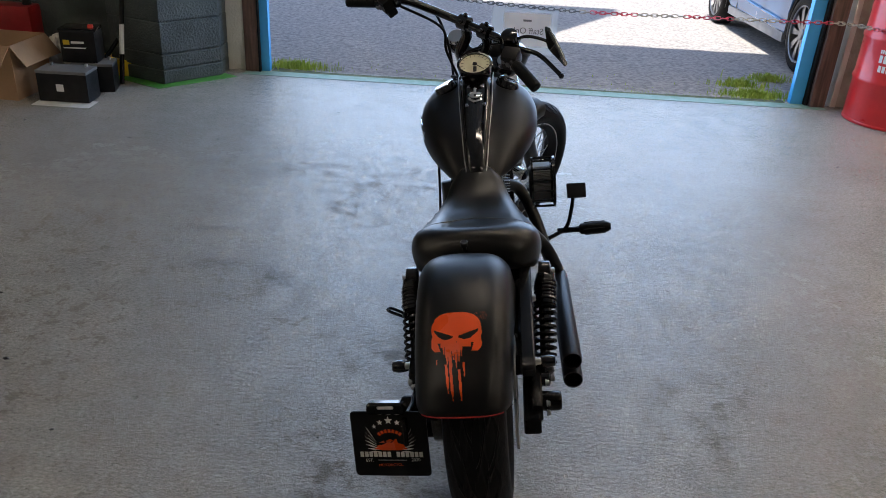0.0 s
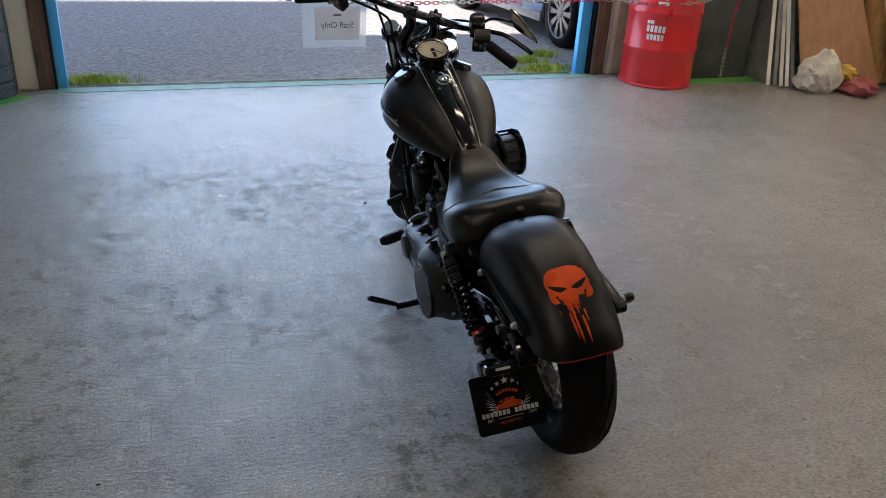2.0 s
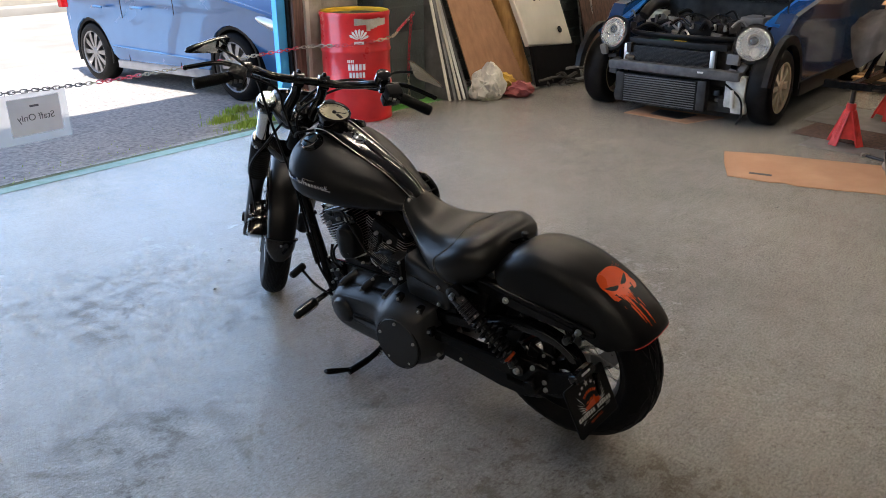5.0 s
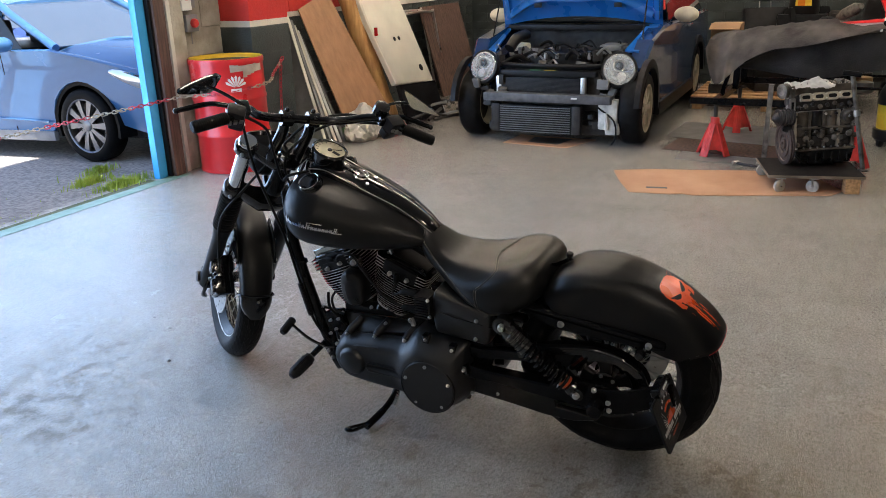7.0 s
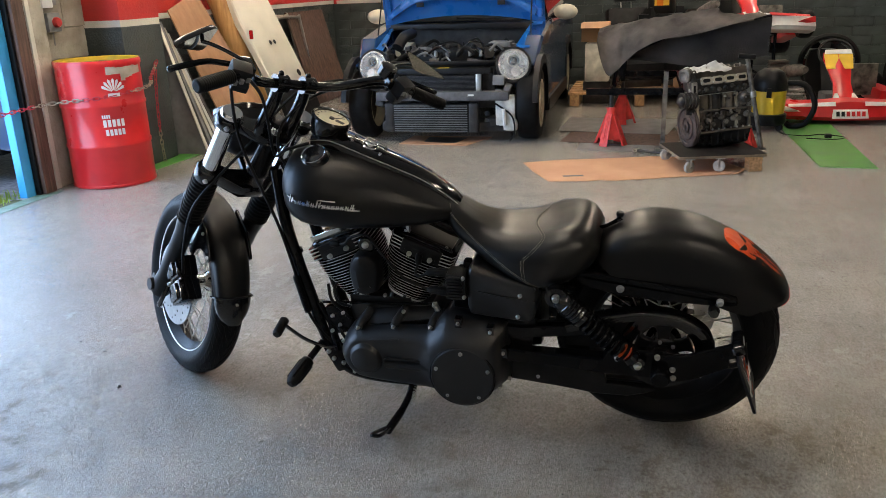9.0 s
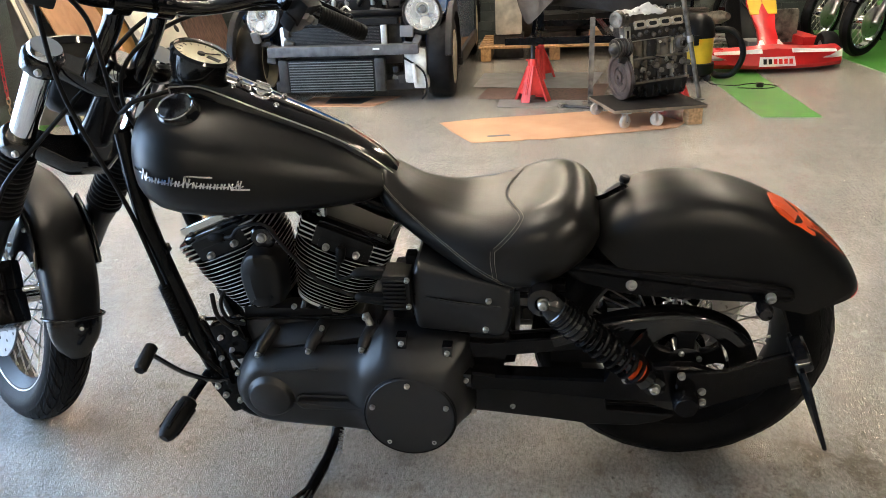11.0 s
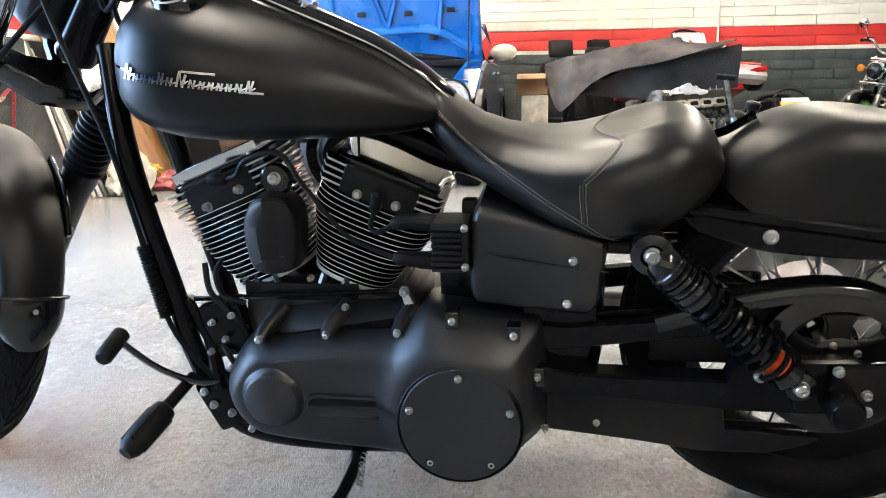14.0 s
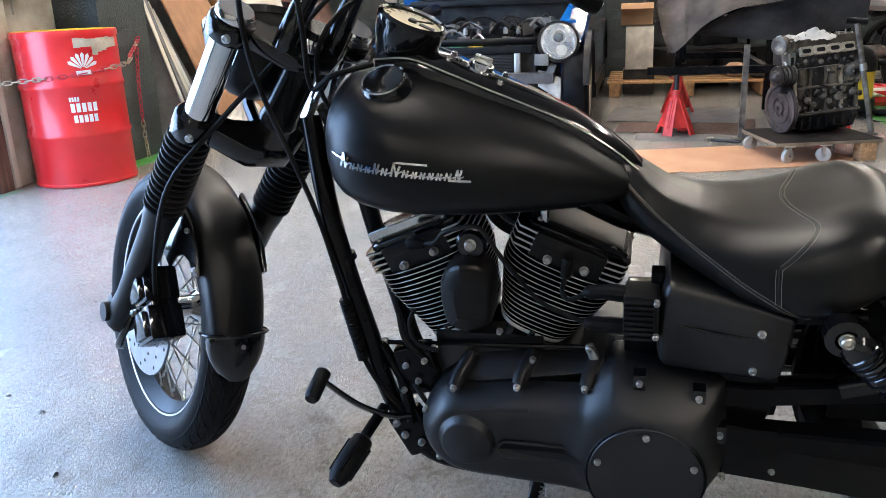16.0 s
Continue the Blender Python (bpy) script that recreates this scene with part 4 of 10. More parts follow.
slab(bm, oval, put_left, [(0, 0.188), (0, 0.1945), (0.004, 0.196), (0.009, 0.1935), (0.012, 0.1925)])
part("recess_rim", bm, WRINKLE, prim)
for u, w in ((0.982, 0.348), (0.868, 0.361), (0.752, 0.368)):
    bm = B()
    tube(bm, [(u, 0.158, w - 0.006), (u - 0.004, 0.140, w + 0.003), (u - 0.020, 0.090, w + 0.018)], [0.0110, 0.0135, 0.0150], 14)
    part("screw_boss", bm, WRINKLE, prim, smooth=60)
    bolt(prim, (u, 0.160, w - 0.004), (0, 1, -0.15), 0.0066, 0.009)
for u, w in ((0.663, 0.392), (0.569, 0.371), (0.533, 0.303)):
    bm = B()
    slab(bm, [(u - 0.010, w - 0.018), (u + 0.010, w - 0.018), (u + 0.010, w + 0.014), (u - 0.010, w + 0.014)], put_left, [(0, 0.150), (0, 0.1735), (0.003, 0.1745)])
    part("screw_pocket", bm, GLOSS, prim)
    bolt(prim, (u, 0.1735, w), (0, 1, 0), 0.0060, 0.008)
bolt(prim, (1.039, 0.150, 0.285), (0.3, 1, 0), 0.0062, 0.010)
bolt(prim, (0.522, 0.150, 0.200), (-0.2, 1, 0), 0.0062, 0.010)

# crankcase and gearbox behind the cover
bm = B()
box(bm, (0.90, 0.0, 0.28), (0.28, 0.18, 0.24), 0.05)
box(bm, (0.62, -0.02, 0.29), (0.30, 0.20, 0.22), 0.05)
box(bm, (0.97, 0.0, 0.22), (0.10, 0.2, 0.12), 0.04)
crank = part("crankcase", bm, WRINKLE, bike, "black engine crankcase")

# cylinders
POLISHED = mat("polished_cover_metal", (0.62, 0.62, 0.60), 0.16, metal=1.0, vary=0.05, scale=9, rough_vary=0.04)
FINEDGE = mat("machined_fin_edge", (0.52, 0.51, 0.49), 0.42, metal=0.55, vary=0.08, scale=40)
CR = Vector((0.92, 0.0, 0.25))
for lean in (1, -1):
    d = Vector((0.383 * lean, 0, 0.924))
    e = Vector((0.924, 0, -0.383 * lean))
    m0 = Matrix((( e.x, 0, d.x, 0), (0, 1, 0, 0), (e.z, 0, d.z, 0), (0, 0, 0, 1)))

    def at(h, off=(0, 0)):
        return Matrix.Translation(CR + d * h + e * off[0] + Vector((0, off[1], 0))) @ m0
    bm = B()
    lathe(bm, [(0.062, 0.10), (0.064, 0.18), (0.078, 0.32)], CR, d, 24)
    cyl = part("cylinder", bm, GLOSS, bike, "black finned engine cylinder with bright fin edges")
    for i in range(16):
        he, hv = min(0.104, 0.069 + 0.0031 * i), min(0.094, 0.080 + 0.0014 * i)
        bm = B()
        ol = [(he * math.copysign(abs(math.cos(a)) ** 0.72, math.cos(a)), hv * math.copysign(abs(math.sin(a)) ** 0.62, math.sin(a))) for a in (2 * math.pi * j / 36 for j in range(36))]
        thick = 0.0036 if i == 0 else 0.0013
        slab(bm, ol, lambda a, b, h: Vector((a, b, h)), [(0.010, -thick - 0.0010), (0.0005, -thick), (0, -thick * 0.6), (0, thick * 0.6), (0.0005, thick), (0.010, thick + 0.0010)])
        for f in bm.faces:
            f.normal_update()
            if abs(f.normal.z) < 0.6:
                f.material_index = 1
        fin = part("fin", bm, [GLOSS, FINEDGE], cyl, smooth=30)
        fin.matrix_basis = at(0.178 + 0.00955 * i)
    # head: a flat dark casting, with short bright edged fins at both ends
    bm = B()
    box(bm, (0, 0, 0.0), (0.130, 0.164, 0.056), 0.014)
    box(bm, (0, 0.074, -0.012), (0.100, 0.020, 0.040), 0.008)
    head = part("cylinder_head", bm, SATIN, bike, "black finned cylinder head")
    head.matrix_basis = at(0.342)
    for i in range(4):
        for sd2 in (1, -1):
            bm = B()
            slab(bm, [(sd2 * x, y) for x, y in ((0.050, -0.074), (0.094, -0.074), (0.102, -0.060), (0.102, 0.060), (0.094, 0.078), (0.062, 0.082))], lambda a, b, h: Vector((a, b, h)), [(0.006, -0.0028), (0.0005, -0.0018), (0, -0.0010), (0, 0.0010), (0.0005, 0.0018), (0.006, 0.0028)])
            for f in bm.faces:
                f.normal_update()
                if abs(f.normal.z) < 0.6:
                    f.material_index = 1
            f = part("head_fin", bm, [GLOSS, FINEDGE], head, smooth=30)
            f.matrix_basis = pose(0, 0, -0.010 + 0.0115 * i)
    bm = B()
    slab(bm, [(p.x, p.y) for p in spline([(-0.090, -0.068, 0), (0.090, -0.068, 0), (0.094, 0.0, 0), (0.086, 0.066, 0), (0.03, 0.072, 0), (-0.03, 0.072, 0), (-0.086, 0.066, 0), (-0.094, 0, 0)], 3, True)], lambda a, b, h: Vector((a, b, h)), [(0, -0.010), (0, 0.000), (0.004, 0.002), (0.004, 0.008), (0.010, 0.012)])
    rocker = part("rocker_cover", bm, GLOSS, bike, "gloss black rocker cover")
    rocker.matrix_basis = at(0.368)
    bm = B()
    if lean > 0:
        slab(bm, [(-0.086, -0.060), (0.086, -0.060), (0.082, 0.056), (-0.082, 0.056)], lambda a, b, h: Vector((a, b, h + 0.21 * b)), [(0.002, 0.0), (0, 0.010), (0, 0.018), (0.003, 0.020)])
        part("rocker_lid", bm, POLISHED, rocker, "polished metal rocker lid", smooth=30)
    else:
        slab(bm, [(-0.086, -0.060), (0.086, -0.060), (0.082, 0.056), (-0.082, 0.056)], lambda a, b, h: Vector((a, b, h)), [(0, 0.004), (0, 0.014), (0.004, 0.016)])
        part("rocker_lid", bm, SATIN, rocker, "satin black rocker lid", smooth=30)
    for a in (-0.066, 0.066):
        bolt(rocker, (a, 0.056, 0.006), (0, 0.2, 1), 0.006, 0.010)
    for k, hh in ((-0.034, -0.006), (0.030, -0.012)):
        bolt(head, (k, 0.084, hh), (0, 1, 0.2), 0.0078, 0.014, STEEL)

# horn cover between the cylinders
HORN = [(1.003, 0.528), (0.988, 0.560), (0.962, 0.576), (0.930, 0.572), (0.910, 0.549), (0.909, 0.511), (0.914, 0.464), (0.926, 0.449), (0.963, 0.444), (0.992, 0.451), (1.002, 0.484)]
line = [(p.x, p.y) for p in spline([(a, b, 0) for a, b in HORN], 3, True)]
bm = B()
slab(bm, line, lambda a, b, h: Vector((a, h + (0.016 * max(0, 1 - abs(a - 0.957) / 0.05) if h > 0.12 else 0), b)), [(0.010, 0.070), (0, 0.080), (0, 0.112), (0.003, 0.121), (0.007, 0.126), (0.012, 0.128), (0.030, 0.129)])
horn = part("horn_cover", bm, SATIN, bike, "satin black horn cover with a folded ridge", smooth=22)
lathe(bm := B(), [(0.026, -0.012), (0.027, 0.0), (0.022, 0.006), (0, 0.006)], (0.948, 0.098, 0.594), (0, 1, 0.1), 24)
part("horn_bracket", bm, GLOSS, horn)
bolt(horn, (0.948, 0.103, 0.597), (0, 1, 0.1), 0.0105, 0.012)

# coil and battery cover
coil = part("ignition_coil", (lambda bm: (box(bm, (0.664, 0.135, 0.506), (0.056, 0.06, 0.080), 0.008), bm)[1])(B()), PLASTIC, bike, "ribbed black ignition coil")
for i in range(8):
    bm = B()
    box(bm, (0.668, 0.167, 0.473 + 0.0095 * i), (0.046, 0.008, 0.005), 0.0015)
    part("rib", bm, PLASTIC, coil)
for w in (0.477, 0.538):
    bolt(coil, (0.641, 0.164, w), (0, 1, 0), 0.006, 0.008)
    bm = B()
    tube(bm, spline([(0.690, 0.14, w), (0.722, 0.14, w + 0.002), (0.756, 0.14, w + (0.004 if w < 0.5 else -0.002))], 4), [0.014] * 4 + [0.012] * 4 + [0.006], 10)
    part("coil_boot", bm, RUBBER, coil)
bm = B()
box(bm, (0.655, 0.05, 0.435), (0.075, 0.10, 0.13), 0.012)
box(bm, (0.640, 0.10, 0.535), (0.022, 0.03, 0.06), 0.005)
part("coil_bracket", bm, FRAMEBLK, bike, "black bracket behind the ignition coil")
BOX = [(0.628, 0.560), (0.638, 0.490), (0.634, 0.420), (0.60, 0.408), (0.50, 0.399), (0.458, 0.397), (0.441, 0.42), (0.432, 0.50), (0.431, 0.516), (0.47, 0.528), (0.54, 0.546), (0.60, 0.560)]
line = [(p.x, p.y) for p in spline([(a, b, 0) for a, b in BOX], 3, True)]
bm = B()
slab(bm, line, put_left, [(0.004, -0.10), (0, -0.09), (0, 0.135), (0.004, 0.148), (0.010, 0.153)])
bcover = part("battery_cover", bm, WRINKLE, bike, "textured black battery side cover", smooth=45)
bm = B()
tube(bm, [(0.632, 0.150, 0.497), (0.55, 0.1555, 0.484), (0.43, 0.150, 0.468)], 0.0018, 6)
part("crease", bm, GLOSS, bcover)
bolt(bcover, (0.482, 0.152, 0.486), (0, 1, 0), 0.0068, 0.008)
bolt(bcover, (0.490, 0.152, 0.417), (0, 1, 0), 0.0068, 0.008)
bolt(bcover, (0.482, -0.10, 0.486), (0, -1, 0), 0.0068, 0.008)

# ---- frame ----
def pipe(name, pts, r, material=None, parent=None, label="", seg=12, n=6):
    bm = B()
    tube(bm, spline(pts, n) if len(pts) > 2 else [Vector(p) for p in pts], r, seg)
    return part(name, bm, material or FRAMEBLK, parent or bike, label, smooth=60)


for s in (1, -1):
    pipe("down_tube", [(1.235, 0.035 * s, 0.80), (1.208, 0.078 * s, 0.66), (1.186, 0.085 * s, 0.53), (1.156, 0.087 * s, 0.39), (1.132, 0.09 * s, 0.275), (1.085, 0.09 * s, 0.165), (1.0, 0.10 * s, 0.130), (0.80, 0.10 * s, 0.125), (0.56, 0.10 * s, 0.15)], 0.0185, label="black frame down tube")
    bm = B()
    slab(bm, [(0.56, 0.312), (0.47, 0.300), (0.25, 0.298), (0.238, 0.330), (0.214, 0.330), (0.190, 0.302), (0.02, 0.305), (-0.01, 0.300), (-0.02, 0.262), (0.02, 0.246), (0.235, 0.246), (0.44, 0.262), (0.56, 0.262)], lambda a, b, h: Vector((a, h * s, b)), [(0.004, 0.112), (0, 0.116), (0, 0.150), (0.004, 0.156)])
    arm = part("swing_arm", bm, FRAMEBLK, bike, "black flat-sided swing arm", smooth=30)
    bm = B()
    slab(bm, [(0.56, 0.374), (0.49, 0.369), (0.29, 0.391), (0.245, 0.398), (0.245, 0.366), (0.30, 0.356), (0.49, 0.330), (0.56, 0.326)], lambda a, b, h: Vector((a, h * s, b)), [(0.003, 0.104), (0, 0.107), (0, 0.128), (0.003, 0.132)])
    part("swing_arm_brace", bm, FRAMEBLK, bike, "black upper swing arm brace", smooth=30)
    pipe("seat_rail", [(0.62, 0.08 * s, 0.52), (0.45, 0.105 * s, 0.50), (0.33, 0.12 * s, 0.505)], 0.016)
    # mudguard strut
    bm = B()
    ol = spline([(0.335, 0.562, 0), (0.30, 0.566, 0), (0.20, 0.556, 0), (0.05, 0.536, 0), (-0.075, 0.518, 0), (-0.095, 0.505, 0), (-0.08, 0.488, 0), (0.05, 0.490, 0), (0.20, 0.500, 0), (0.26, 0.515, 0), (0.31, 0.53, 0)], 3, True)
    slab(bm, [(p.x, p.y) for p in ol], lambda a, b, h: Vector((a, h * s, b)), [(0, 0.118), (0, 0.142), (0.004, 0.148), (0.012, 0.149)])
    strut = part("mudguard_strut", bm, FRAMEBLK, bike, "black mudguard support strut")
    bolt(strut, (0.207, 0.148 * s, 0.526), (0, s, 0), 0.011, 0.010)
    bolt(strut, (-0.051, 0.148 * s, 0.504), (0, s, 0), 0.010, 0.014)
    bm = B()
    lathe(bm, [(0.004, 0.148), (0.009, 0.152), (0.014, 0.165), (0.016, 0.18), (0.012, 0.195), (0, 0.198)], (-0.035, 0, 0.492), (0, s, 0), 14)
    part("indicator", bm, GLOSS, strut, "small black bullet indicator")
    # shock absorber
    a, b = Vector((0.374, 0.190 * s, 0.514)), Vector((0.153, 0.172 * s, 0.308))
    d = (b - a).normalized()
    L = (b - a).length
    bm = B()
    lathe(bm, [(0.012, -0.005), (0.026, 0.01), (0.029, 0.03), (0.029, 0.075), (0.031, 0.078), (0.031, 0.098), (0.026, 0.10), (0.018, 0.105), (0.012, L - 0.04), (0.022, L - 0.035), (0.026, L - 0.02), (0.014, L - 0.005)], a, d, 22)
    shock = part("shock_absorber", bm, GLOSS, bike, "gloss black rear shock with coil spring")
    bm = B()
    q = d.orthogonal().normalized()
    r2 = d.cross(q)
    turns, steps = 8.5, 130
    tube(bm, [a + d * (0.098 + (L - 0.135) * i / steps) + (q * math.cos(2 * math.pi * turns * i / steps) + r2 * math.sin(2 * math.pi * turns * i / steps)) * 0.029 for i in range(steps + 1)], 0.0048, 6)
    part("spring", bm, FRAMEBLK, shock)
    for h0, rr, mt in ((0.030, 0.0315, GLOSS), (0.040, 0.0325, FRAMEBLK), (0.050, 0.0325, GLOSS), (0.060, 0.0315, FRAMEBLK), (0.070, 0.0325, GLOSS), (0.082, 0.0340, FRAMEBLK)):
        bm = B()
        ringed(bm, [(0.0285, h0), (rr, h0 + 0.002), (rr, h0 + 0.005), (0.0285, h0 + 0.007)], a, d, 22)
        part("collar", bm, mt, shock)
    bm = B()
    lathe(bm, [(0.018, L - 0.058), (0.0215, L - 0.056), (0.0215, L - 0.042), (0.018, L - 0.040)], a, d, 20)
    part("bump_stop", bm, ORANGE, shock, "orange bump stop ring")
    for p, rr in ((a, 0.030), (b, 0.022)):
        bm = B()
        ringed(bm, [(rr * 0.55, -0.02), (rr, -0.018), (rr, 0.012), (rr * 0.55, 0.016)], p, (0, s, 0), 20)
        part("eye", bm, GLOSS, shock)
        bolt(shock, p + Vector((0, 0.010 * s, 0)), (0, s, 0), 0.012, 0.016)

for s in (1, -1):
    bm = B()
    slab(bm, [(0.56, 0.44), (0.56, 0.18), (0.50, 0.18), (0.47, 0.26), (0.44, 0.36), (0.45, 0.44)], lambda a, b, h: Vector((a, h * s, b)), [(0, 0.085), (0, 0.118), (0.003, 0.122)])
    part("pivot_plate", bm, FRAMEBLK, bike, "black swing arm pivot plate")
bm = B()
box(bm, (0.50, 0.0, 0.36), (0.14, 0.16, 0.18), 0.03)
part("oil_tank", bm, PLASTIC, bike)
pipe("backbone", [(1.20, 0, 0.80), (1.05, 0, 0.70), (0.82, 0, 0.665), (0.70, 0, 0.615), (0.60, 0, 0.575), (0.48, 0, 0.44)], 0.024, label="black frame backbone")
bm = B()
lathe(bm, [(0.032, -0.10), (0.036, -0.09), (0.032, -0.07), (0.030, 0.07), (0.036, 0.09), (0.032, 0.10)], (1.265, 0, 0.86), (-0.55, 0, 0.83), 24)
part("head_tube", bm, FRAMEBLK, bike, "black steering head tube")

# belt drive and axle ends
bm = B()
ringed(bm, [(0.086, 0.092), (0.120, 0.092), (0.122, 0.112), (0.120, 0.120), (0.086, 0.120)], RC, (0, 1, 0), 56)
pulley = part("belt_pulley", bm, GLOSS, bike, "black belt pulley with spokes")
for i in range(5):
    a = 2 * math.pi * i / 5 + 0.3
    bm = B()
    web = [(r, a + k * w) for k, rows in ((-1, ((0.034, 0.60), (0.046, 0.40), (0.062, 0.30), (0.076, 0.32), (0.088, 0.44))), (1, ((0.088, 0.44), (0.076, 0.32), (0.062, 0.30), (0.046, 0.40), (0.034, 0.60)))) for r, w in rows]
    slab(bm, [(r * math.cos(t), r * math.sin(t)) for r, t in web], lambda x, z, h: RC + Vector((x, h, z)), [(0.002, 0.096), (0, 0.098), (0, 0.112), (0.003, 0.115)])
    part("pulley_arm", bm, SATIN, pulley)
bm = B()
lathe(bm, [(0.04, 0.06), (0.042, 0.118), (0.03, 0.122), (0, 0.122)], RC, (0, 1, 0), 24)
part("pulley_hub", bm, GLOSS, pulley)
for i in range(5):
    a = 2 * math.pi * i / 5
    bolt(pulley, RC + Vector((0.032 * math.cos(a), 0.121, 0.032 * math.sin(a))), (0, 1, 0), 0.006, 0.006)
bm = B()
guard = [(0.36, 0.392), (0.30, 0.412), (0.22, 0.436), (0.14, 0.450), (0.09, 0.450), (0.04, 0.440), (-0.005, 0.416), (-0.034, 0.388), (-0.050, 0.352)]
top = spline([(a, 0.128, b) for a, b in guard], 4)
rings = []
for i, p in enumerate(top):
    d = (top[min(i + 1, len(top) - 1)] - top[max(0, i - 1)]).normalized()
    nn = Vector((-d.z, 0, d.x)) * -1
    if nn.z < 0:
        nn = -nn
    rings.append([p + Vector((0, -0.03, 0)), p + Vector((0, 0.008, 0)), p + Vector((0, 0.012, 0)) - nn * 0.004, p + Vector((0, 0.012, 0)) - nn * 0.026, p + Vector((0, 0.006, 0)) - nn * 0.026, p + Vector((0, 0.004, 0)) - nn * 0.008, p + Vector((0, -0.03, 0)) - nn * 0.006])
loft(bm, rings)
part("belt_guard", bm, GLOSS, bike, "gloss black drive belt guard", smooth=50)
bm = B()
slab(bm, [(0.36, 0.385), (0.30, 0.405), (0.22, 0.428), (0.14, 0.441), (0.09, 0.440), (0.10, 0.40), (0.17, 0.33), (0.24, 0.30), (0.36, 0.30)], put_left, [(0, 0.092), (0, 0.098)])
part("belt_guard_plate", bm, PLASTIC, bike, "black plate behind the belt guard")
bm = B()
for pts in ([(0.60, 0.108, 0.36), (0.30, 0.106, 0.395), (0.09, 0.106, 0.430)], [(0.62, 0.108, 0.21), (0.35, 0.106, 0.20), (0.09, 0.106, 0.197)]):
    tube(bm, pts, 0.013, 8, flat=0.25)
part("drive_belt", bm, RUBBER, bike)
for s in (1, -1):
    bm = B()
    lathe(bm, [(0.024, 0.13), (0.026, 0.135), (0.026, 0.205), (0.022, 0.212), (0, 0.213)], (0.092, 0, 0.279), (0, s, 0), 22)
    part("axle_cap", bm, FRAMEBLK, bike, "black axle end cap")
    bm = B()
    ol = [(0.17, 0.338), (0.17, 0.30), (0.15, 0.255), (0.04, 0.250), (0.01, 0.28), (0.02, 0.318), (0.08, 0.342)]
    slab(bm, ol, lambda a, b, h: Vector((a, h * s, b)), [(0.004, 0.135), (0, 0.139), (0, 0.158), (0.004, 0.162)])
    plate = part("axle_plate", bm, FRAMEBLK, bike)
    for u, w in ((0.059, 0.295), (0.056, 0.268), (0.101, 0.331), (0.209, 0.318)):
        bolt(plate, (u, 0.172 * s, w), (0, s, 0), 0.0085, 0.010)
# rear brake on the far side
bm = B()
ringed(bm, [(0.088, -0.092), (0.146, -0.092), (0.146, -0.098), (0.088, -0.098)], RC, (0, 1, 0), 56)
part("brake_disc", bm, STEEL, bike, "steel rear brake disc")
bm = B()
box(bm, (0.20, -0.12, 0.35), (0.09, 0.07, 0.07), 0.015)
part("brake_caliper", bm, GLOSS, bike, "black rear brake caliper")

# lower skid rail and chain-stay plate on the left
bm = B()
ol = [(0.52, 0.262), (0.52, 0.184), (0.38, 0.170), (0.275, 0.157), (0.18, 0.158), (0.13, 0.172), (0.10, 0.19), (0.165, 0.194), (0.24, 0.198), (0.25, 0.252)]
slab(bm, ol, put_left, [(0, 0.112), (0, 0.126), (0.003, 0.129)])
low = part("belt_lower_guard", bm, PLASTIC, bike, "black plastic lower belt guard")
bolt(low, (0.44, 0.128, 0.20), (0, 1, 0), 0.006, 0.006)

# ---- exhaust on the right ----
pipe("exhaust_pipe", [(1.075, -0.06, 0.50), (1.13, -0.12, 0.46), (1.12, -0.17, 0.36), (1.04, -0.21, 0.25), (0.95, -0.235, 0.20), (0.85, -0.245, 0.188)], 0.022, SATIN, label="satin black exhaust header")
pipe("exhaust_pipe", [(0.80, -0.07, 0.49), (0.80, -0.13, 0.46), (0.80, -0.20, 0.38), (0.83, -0.235, 0.29), (0.87, -0.245, 0.243)], 0.022, SATIN, label="satin black exhaust header")
for w, u1 in ((0.240, 0.875), (0.186, 0.858)):
    bm = B()
    lathe(bm, [(0.022, 0), (0.028, 0.03), (0.029, 0.05), (0.029, 0.540), (0.027, 0.550), (0.025, 0.550), (0.025, 0.48), (0, 0.48)], (u1, -0.246, w), (-1, -0.018, 0.0), 28)
    part("silencer", bm, SATIN, bike, "satin black straight silencer", smooth=45)
# air cleaner
bm = B()
lathe(bm, [(0.050, 0), (0.062, 0.010), (0.062, 0.075), (0, 0.075)], (0.90, -0.160, 0.572), (0, -1, 0), 40)
air = part("air_filter", bm, PLASTIC, bike, "round pleated air filter in a black cage")
for i in range(30):
    bm = B()
    z = 0.511 + 0.0042 * i
    hw = math.sqrt(max(0.0004, 0.066 ** 2 - (z - 0.572) ** 2))
    box(bm, (0.90, -0.200, z), (2 * hw, 0.060, 0.0024), 0.0006)
    part("pleat", bm, GREYPLASTIC, air)
for v, t in ((-0.168, 0.006), (-0.238, 0.008)):
    bm = B()
    ringed(bm, [(0.066, 0.0), (0.086, 0.0), (0.086, t), (0.066, t)], (0.90, v, 0.572), (0, -1, 0), 36)
    part("cage_plate", bm, GLOSS, air)
bm = B()
lathe(bm, [(0.072, 0.0), (0.074, 0.004), (0, 0.006)], (0.90, -0.243, 0.572), (0, -1, 0), 30)
part("filter_cover", bm, GLOSS, air)
for i in range(14):
    a = 2 * math.pi * i / 14
    bm = B()
    rod(bm, (0.90 + 0.083 * math.cos(a), -0.172, 0.572 + 0.083 * math.sin(a)), (0.90 + 0.083 * math.cos(a), -0.242, 0.572 + 0.083 * math.sin(a)), 0.0035, 6)
    part("cage_rod", bm, GLOSS, air)

